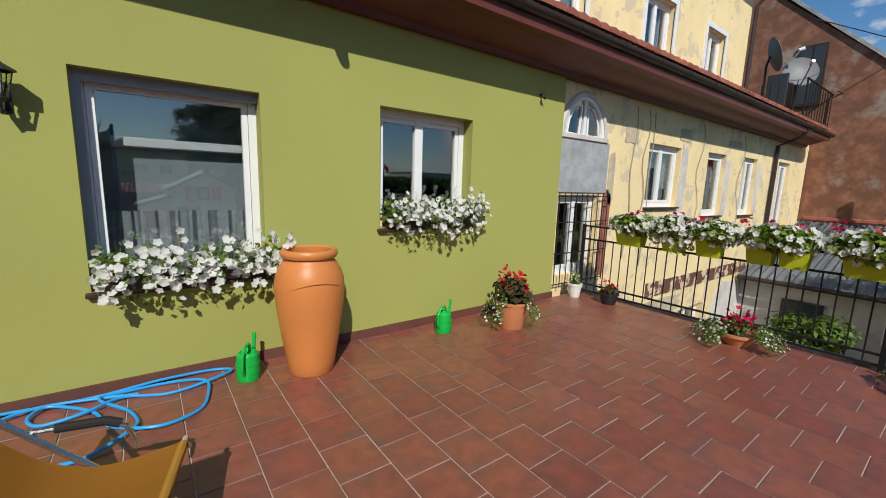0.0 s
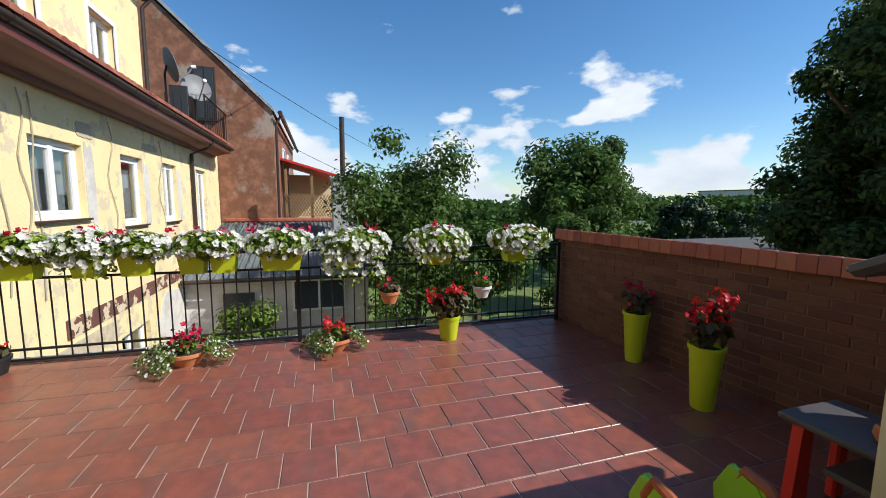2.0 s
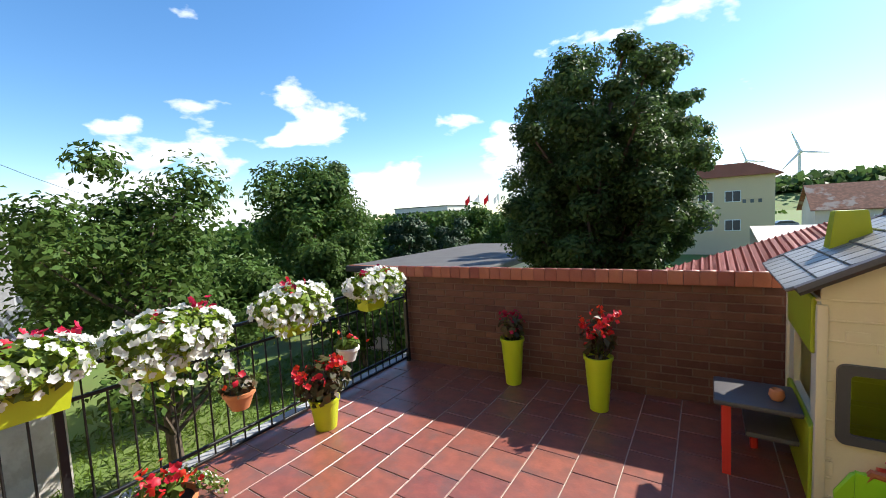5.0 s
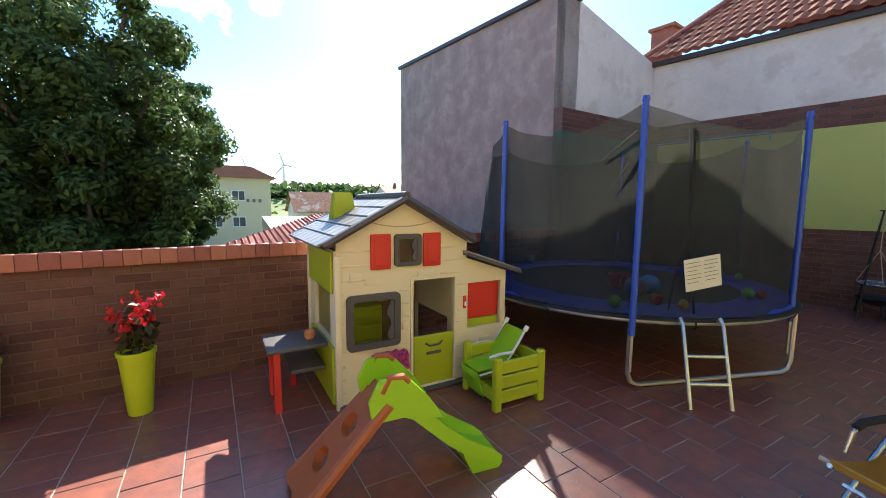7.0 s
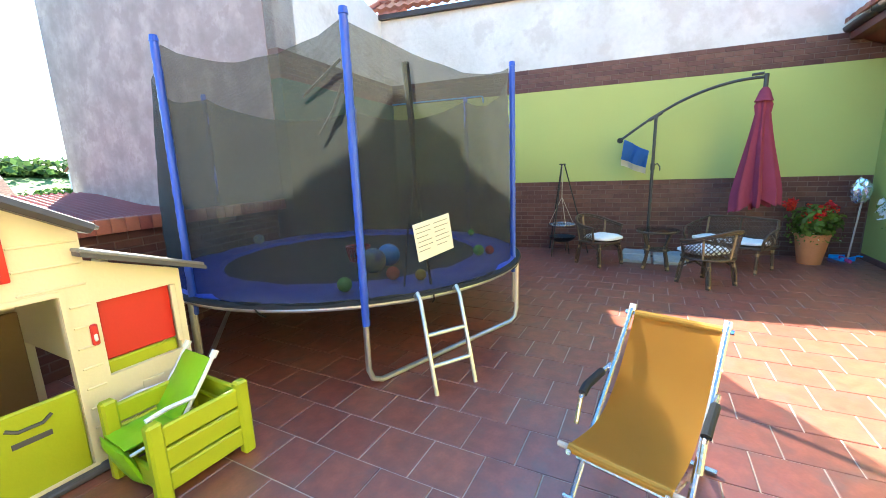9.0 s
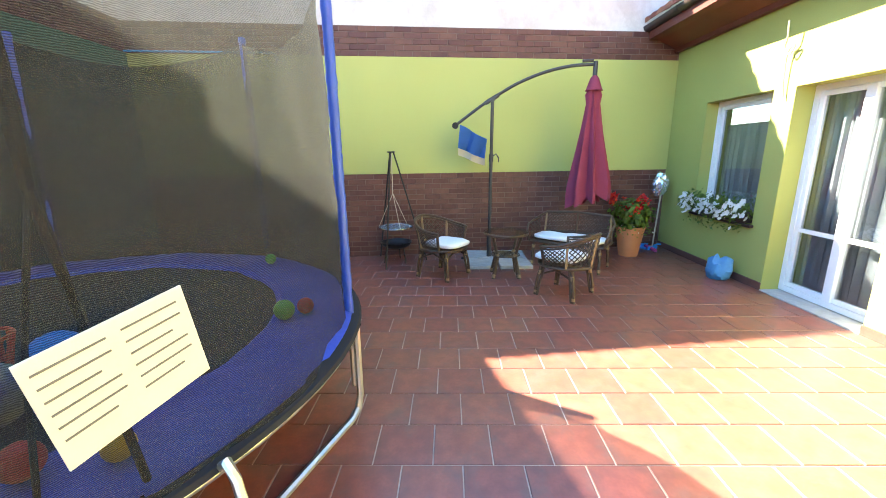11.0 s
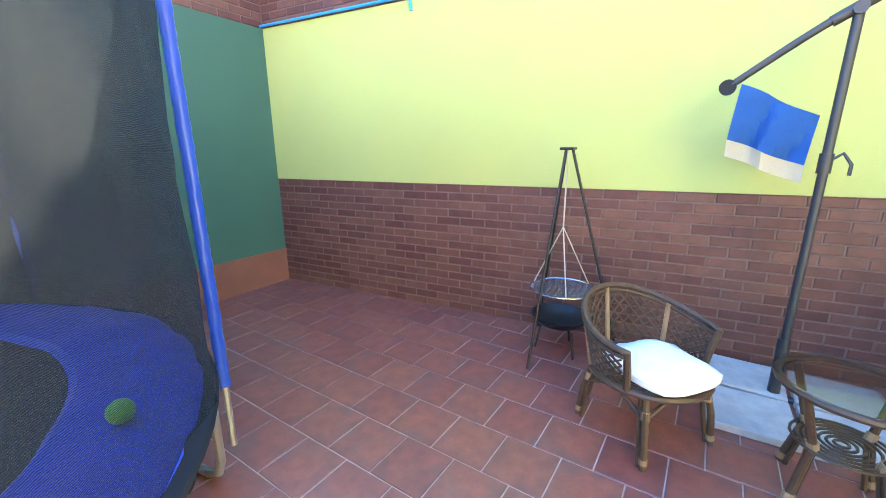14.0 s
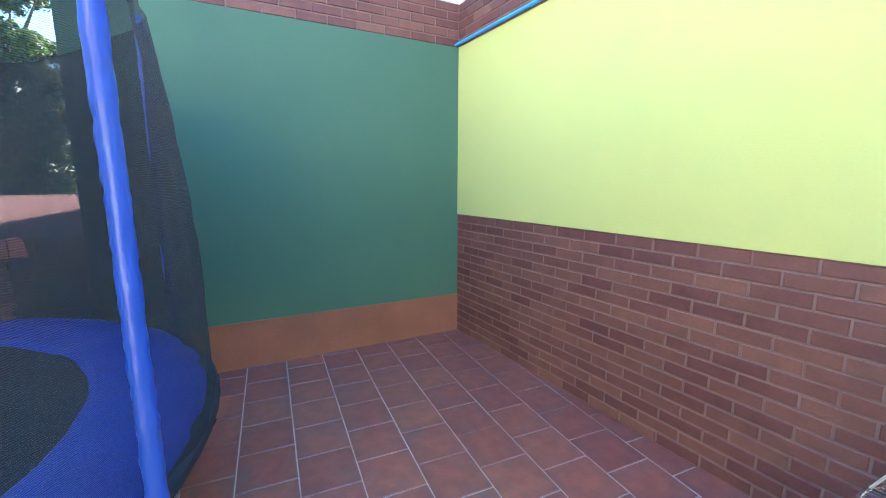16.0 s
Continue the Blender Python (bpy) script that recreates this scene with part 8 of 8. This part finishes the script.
# ---------- trees ----------
def tree(name, x, y, top, r, seed, n, label, leaf="tree_leaf", size=0.11, trunk=0.16, squash=1.0, z0=GROUND, low=0.28, clumps=26, fill=0.86, even=False):
    rng = np.random.default_rng(seed)
    th = thing(name, label, "tree", pose(x, y, z0))
    h = top - z0
    cz, rz = h * (low + (1 - low) * 0.5), h * (1 - low) * 0.5
    bm = bmesh.new()
    tube(bm, [(0, 0, -0.1), (0.05, 0.03, h * 0.2), (-0.04, 0.06, h * 0.45), (0.05, 0, h * 0.75)], [trunk * 1.3, trunk, trunk * 0.75, trunk * 0.25], 9)
    pos, nrm = [], []
    for k in range(clumps):
        d = unit(rng.normal(size=(1, 3)))[0]
        q = rng.uniform(0.3, fill)
        if even:
            zz = 1 - 2 * (k + 0.5) / clumps
            aa = k * 2.39996 + rng.uniform(-0.3, 0.3)
            hh = math.sqrt(1 - zz * zz) ** (0.72 if zz > 0 else 1.0)
            d = np.array([hh * math.cos(aa), hh * math.sin(aa), zz])
            q = fill * rng.uniform(0.62, 1.0) * (1.0 if k % 3 else 0.6)
        c = np.array([d[0] * r * q, d[1] * r * q * squash, cz + d[2] * rz * q])
        cr = r * rng.uniform(0.13, 0.27) if even else r * rng.uniform(0.24, 0.42)
        if k % 2 == 0:
            s = np.array([0, 0, max(h * 0.15, c[2] - h * 0.22)])
            tube(bm, [s, s * 0.45 + c * 0.55 + np.array([0, 0, -0.1]), c], [trunk * 0.42, trunk * 0.25, trunk * 0.08], 5)
        m = n // clumps
        p, nn = blob_points(rng, m, c, (cr, cr, cr * 0.8), shell=0.25, up=0.5)
        pos.append(p)
        nrm.append(nn)
    part("trunk", bm, M["bark"], th)
    ob = new("crown", leaf_mesh("crown", np.concatenate(pos), np.concatenate(nrm), size, M[leaf], rng, 0.5))
    ob.parent = th
    tagged(ob, "leafy crown", kind="stuff")
    return th


tree("ash_tree", 10.85, -4.84, 5.7, 2.22, 137, 115000, "large dark dense ash tree beyond the parapet", "tree_leaf_dark", 0.06, 0.2, 1.0, low=0.16, clumps=230, fill=0.96, even=True)
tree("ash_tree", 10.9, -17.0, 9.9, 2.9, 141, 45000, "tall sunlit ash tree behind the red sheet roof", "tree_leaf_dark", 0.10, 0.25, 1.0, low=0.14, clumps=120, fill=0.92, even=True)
tree("pear_tree", 17.6, 1.75, 3.75, 2.15, 102, 15000, "loose fruit tree in the garden below the railing", "tree_leaf", 0.075, 0.12, 1.1, low=0.2, clumps=64, fill=0.9)
tree("garden_tree", 20.6, -1.2, 1.9, 2.0, 103, 11000, "leafy garden tree beyond the railing", "tree_leaf", 0.10, 0.13, 1.1, low=0.12, clumps=40)
tree("walnut_tree", 28.5, -10.8, 5.9, 4.2, 104, 16000, "broad walnut tree in the far garden", "tree_leaf", 0.17, 0.22, 1.0, low=0.12, clumps=50)
tree("walnut_tree", 31.5, -15.5, 6.6, 3.2, 105, 12000, "tall dark tree behind the garden trees", "tree_leaf_dark", 0.17, 0.22, 1.0, low=0.12, clumps=40)
tree("garden_tree", 23.0, -6.6, 2.4, 2.3, 106, 10000, "round garden tree beyond the lawn", "tree_leaf", 0.12, 0.14, 1.0, low=0.1, clumps=34)
tree("spruce", 26.5, -17.5, 2.6, 2.0, 107, 9000, "dark spruces at the end of the garden", "conifer", 0.14, 0.14, 1.0, low=0.02, clumps=34)
tree("spruce", 24.5, -20.5, 2.0, 2.0, 108, 8000, "dark spruces at the end of the garden", "conifer", 0.14, 0.14, 1.0, low=0.02, clumps=34)
tree("hedge_tree", 22.5, -26, 2.6, 3.2, 109, 9000, "sunlit round shrub by the road", "tree_leaf", 0.18, 0.16, 1.0, low=0.02, clumps=36)
tree("hedge_tree", 28, -31, 3.0, 3.4, 110, 8000, "sunlit round shrub by the road", "tree_leaf", 0.2, 0.16, 1.0, low=0.02, clumps=36)
tree("garden_tree", 25.5, 1.6, 1.7, 2.0, 111, 8000, "garden tree beside the annex", "tree_leaf", 0.12, 0.12, 1.0, low=0.08, clumps=34)
tree("garden_tree", 33.0, -4.0, 3.0, 3.0, 112, 8000, "leafy tree in a far garden", "tree_leaf", 0.17, 0.16, 1.0, low=0.05, clumps=34)
tree("garden_tree", 38.0, 0.5, 2.6, 2.8, 116, 7000, "far garden tree behind the veranda", "tree_leaf", 0.18, 0.16, 1.0, low=0.05, clumps=34)
tree("shrub", 17.6, 6.0, -0.75, 1.2, 113, 8000, "bright green shrub in the yard", "leaf", 0.08, 0.06, 0.9, low=0.02, clumps=24)
tree("shrub", 15.0, 0.3, -1.7, 1.3, 114, 5000, "low garden shrub below the railing", "tree_leaf", 0.08, 0.06, 1.0, low=0.02, clumps=24)
for k, (x, y, tp_) in enumerate(((14.2, -4.3, -0.3), (16.2, -4.9, 0.2), (18.6, -4.6, 0.3))):
    tree("shrub", x, y, tp_, 1.7, 140 + k, 6000, "bushy green shrub at the garden edge", "tree_leaf", 0.09, 0.07, 1.0, low=0.02, clumps=30)
tree("shrub", 3.0, -27, -0.2, 2.4, 115, 5000, "low shrubs beside the cream building", "tree_leaf", 0.16, 0.08, 1.0, low=0.02, clumps=24)
tree("shrub", -12.0, -42, 0.8, 3.0, 117, 5000, "round shrubs on the field edge", "tree_leaf", 0.22, 0.1, 1.0, low=0.02, clumps=24)

# woods and hill along the horizon
rngw = np.random.default_rng(77)


def woods(name, label, pts, n, height, depth, size, leaf):
    pos = []
    P = np.array(pts, float)
    for a, b in zip(P, P[1:]):
        t = rngw.uniform(0, 1, n)[:, None]
        base = a + (b - a) * t
        lump = 0.55 + 0.45 * np.sin(base[:, 0] * 0.21 + base[:, 1] * 0.17 + np.sin(base[:, 0] * 0.53) * 1.3)
        z = base[:, 2] + rngw.uniform(0, 1, n) ** 0.7 * height * lump
        pos.append(np.stack([base[:, 0] + rngw.normal(0, depth, n), base[:, 1] + rngw.normal(0, depth, n), z], 1))
    pos = np.concatenate(pos)
    ob = new(name, leaf_mesh(name, pos, unit(rngw.normal(size=pos.shape) + np.array([-0.2, 0.5, 0.9])), size, M[leaf], rngw, 0.7))
    tagged(ob, label, "woods", kind="stuff")


woods("far_woods", "line of far trees towards the horizon", [(60, 70, GROUND), (110, 0, GROUND), (125, -60, GROUND), (90, -130, GROUND), (40, -160, GROUND), (-10, -190, GROUND)], 3500, 7.5, 3.0, 1.1, "tree_leaf")
woods("near_hedges", "hedges and bushes across the gardens", [(48, 14, GROUND), (52, -14, GROUND), (46, -38, GROUND), (38, -46, GROUND)], 3000, 6.0, 2.0, 0.4, "tree_leaf")
woods("field_hedges", "hedges between the distant fields", [(-20, -130, GROUND), (-70, -120, GROUND), (-120, -110, GROUND)], 2500, 4.0, 2.5, 0.8, "tree_leaf")
bm = bmesh.new()
rows = []
for i in range(41):
    row = []
    for j in range(7):
        x, y = -270 + i * 10.5, -250 - j * 45
        z = GROUND + (13 * math.exp(-((x + 70) / 110) ** 2) + 3) * math.sin(math.pi * j / 6) + (-1 if j in (0, 6) else 0)
        row.append(bm.verts.new((x, y, z)))
    rows.append(row)
for a, b in zip(rows, rows[1:]):
    for j in range(6):
        bm.faces.new((a[j], b[j], b[j + 1], a[j + 1]))
solid("hill", bm, M["grass"], "low green hill on the horizon", "hill")
woods("hill_woods", "dark woods on the low hill", [(-240, -330, GROUND + 4), (-150, -330, GROUND + 9), (-70, -325, GROUND + 13), (0, -330, GROUND + 9), (80, -330, GROUND + 3)], 3500, 8.0, 14.0, 2.4, "tree_leaf_dark")
# garden grass blades near the terrace
gp = np.stack([rngw.uniform(12.6, 22, 9000), rngw.uniform(-7, 3.6, 9000), np.full(9000, GROUND + 0.08)], 1)
ob = new("grass_tufts", leaf_mesh("grass_tufts", gp, unit(rngw.normal(size=gp.shape) * np.array([1, 1, 0.3])), 0.13, M["leaf"], rngw, 0.15))
tagged(ob, "uneven lawn grass tufts below the terrace", "grass", kind="stuff")


# ---------- floor tiles, bricks and caps ----------
PITCH = 0.315
tile_bm = bmesh.new()
g = 0.1542
bx(tile_bm, -g, g, -g, g, -0.008, 0.0)
bmesh.ops.bevel(tile_bm, geom=[e for e in tile_bm.edges if all(v.co.z > -0.001 for v in e.verts)], offset=0.003, segments=1, affect="EDGES")
uvl = tile_bm.loops.layers.uv.new("UVMap")
for f in tile_bm.faces:
    for lp in f.loops:
        lp[uvl].uv = (lp.vert.co.x / (2 * g) + 0.5, lp.vert.co.y / (2 * g) + 0.5)
tile_me = mesh_of("tile", tile_bm, M["tile"])


def inside(x, y):
    """Whether a point lies on the terrace, up to its slanting walls."""
    p, q = WM.inverted() @ Vector((x, y, 0)), SM.inverted() @ Vector((x, y, 0))
    if x > PB.x:
        a, b = (PA, PK) if x > PK.x else (PK, PB)
        return y > a.y + (x - a.x) * (b.y - a.y) / (b.x - a.x)
    return p.x > 0 and q.y > 0


# joints across the terrace; the rows are a little narrower before the playhouse
LINES = [2.947 + 0.3172 * k for k in range(-12, 11)] + [6.436 + 0.3052 * k for k in range(10)] + [9.488 + 0.316 * k for k in range(9)]
rt = random.Random(5)
joined_v, joined_f, joined_uv = [], [], []
count = 0
for i, (x0, x1) in enumerate(zip(LINES, LINES[1:])):
    c = i - 11
    x = (x0 + x1) / 2
    for j in range(-2, 26):
        y = (0.485 - 0.0072 * c + (0.5 if c % 2 else 0.0) + j + 0.5) * PITCH
        if not any(inside(x + a, y + b) for a in (-g, g) for b in (-g, g)):
            continue
        half = (x1 - x0) / 2 - 0.0033
        xa, xb, ya, yb = x - half, min(x + half, 12.0), y - g, min(y + g, NORTH - 0.018)
        if xb - xa < 0.02 or yb - ya < 0.02:
            continue
        whole = xb - xa > 0.298 and yb - ya > 2 * g - 0.001
        dz = rt.uniform(-0.0012, 0.0012)
        if whole and 6.6 < x < 11.0 and 2.2 < y < 7.6 and count < 300:
            shared("tile", tile_me, floor, Matrix.Translation((x, y, dz)) @ Matrix.Rotation(rt.uniform(-0.004, 0.004), 4, "Z") @ Matrix.Diagonal((half / g, 1, 1, 1)))
            count += 1
        else:
            o = len(joined_v)
            e = 0.003
            joined_v += [(xa, ya, -0.008), (xb, ya, -0.008), (xb, yb, -0.008), (xa, yb, -0.008), (xa, ya, dz - e), (xb, ya, dz - e), (xb, yb, dz - e), (xa, yb, dz - e), (xa + e, ya + e, dz), (xb - e, ya + e, dz), (xb - e, yb - e, dz), (xa + e, yb - e, dz)]
            fs = [(8, 9, 10, 11), (4, 5, 9, 8), (5, 6, 10, 9), (6, 7, 11, 10), (7, 4, 8, 11), (0, 1, 5, 4), (1, 2, 6, 5), (2, 3, 7, 6), (3, 0, 4, 7)]
            joined_f += [tuple(o + k for k in f) for f in fs]
            for f in fs:
                for k in f:
                    vx, vy, _ = joined_v[o + k]
                    joined_uv.append(((vx - x) / (2 * g) + 0.5, (vy - y) / (2 * g) + 0.5))
jm = bpy.data.meshes.new("tiles")
jm.from_pydata(joined_v, [], joined_f)
jm.materials.append(M["tile_i"])
uvd = jm.uv_layers.new(name="UVMap")
uvd.data.foreach_set("uv", [c for uv in joined_uv for c in uv])
jt = new("tiles", jm)
jt.parent = floor
tagged(jt, "more terracotta floor tiles", kind="stuff")


def brickwork(parent, length, z0, courses, course, blen, place, near, skip_from=0, proud=0.007):
    """Courses of half-lapped bricks; place(s, z) gives the pose of a brick whose front faces local -y. near(s): its own object."""
    h = course - 0.011
    bm = bmesh.new()
    bx(bm, 0, blen - 0.011, -proud, 0.0, 0, h)
    bmesh.ops.bevel(bm, geom=[e for e in bm.edges if all(v.co.y < -0.001 for v in e.verts)], offset=0.004, segments=1, affect="EDGES")
    me = mesh_of("brick", bm, M["brick"])
    base = [tuple(v.co) for v in me.vertices]
    bf = [tuple(p.vertices) for p in me.polygons]
    jv, jf = [], []
    cnt = 0
    for c in range(courses):
        s = -blen * 0.5 if c % 2 else 0.0
        while s < length - 0.01:
            a, b = max(s, 0.0), min(s + blen - 0.011, length)
            if b - a > 0.02:
                m = place(a, z0 + c * course + 0.005) @ Matrix.Translation((0, rt.uniform(-0.002, 0.002), 0))
                if near(a) and b - a > blen - 0.013 and cnt < 300:
                    shared("brick", me, parent, m)
                    cnt += 1
                else:
                    k = (b - a) / (blen - 0.011)
                    o = len(jv)
                    jv += [tuple(m @ Vector((p[0] * k, p[1], p[2]))) for p in base]
                    jf += [tuple(o + q for q in f) for f in bf]
            s += blen
    jme = bpy.data.meshes.new("bricks")
    jme.from_pydata(jv, [], jf)
    jme.materials.append(M["brick_i"])
    ob = new("bricks", jme)
    ob.parent = parent
    tagged(ob, "more clinker bricks", kind="stuff")


turn_w = Matrix.Rotation(radians(90), 4, "Z")     # front towards +x
brickwork(base_w, 7.93, 0.0, 16, BAND / 16, 0.256, lambda s, z: Matrix.Translation((-0.012, s, z)) @ turn_w, lambda s: 1.6 < s < 6.6)
brickwork(band_w, 7.93, FIELD, 5, (BAND2 - FIELD) / 5, 0.256, lambda s, z: Matrix.Translation((-0.012, s, z)) @ turn_w, lambda s: False)
brickwork(band_s, CX - 0.03, FIELD, 5, (BAND2 - FIELD) / 5, 0.256, lambda s, z: Matrix.Translation((CX - 0.03 - s, -0.012, z)) @ Matrix.Rotation(math.pi, 4, "Z"), lambda s: False)
for k, (para, plen) in enumerate(STRETCHES):
    brickwork(para, plen, 0.0, 14, 1.10 / 14, 0.256, lambda s, z: Matrix.Translation((s, 0.012, z)), lambda s: k == 0 and s < 4.0)
# cap of bricks on edge
cb = bmesh.new()
prism(cb, [(-0.055, 1.10), (0.29, 1.10), (0.29, 1.155), (-0.04, 1.235), (-0.055, 1.225)], "x", 0, 0.1215)
bmesh.ops.bevel(cb, geom=cb.edges[:], offset=0.003, segments=1, affect="EDGES")
cap_me = mesh_of("cap_tile", cb, M["cap"])
for para, plen in STRETCHES:
    for k in range(int(plen / 0.125) + 1):
        shared("cap_tile", cap_me, para, Matrix.Translation((k * 0.125, 0, rt.uniform(-0.002, 0.002))))
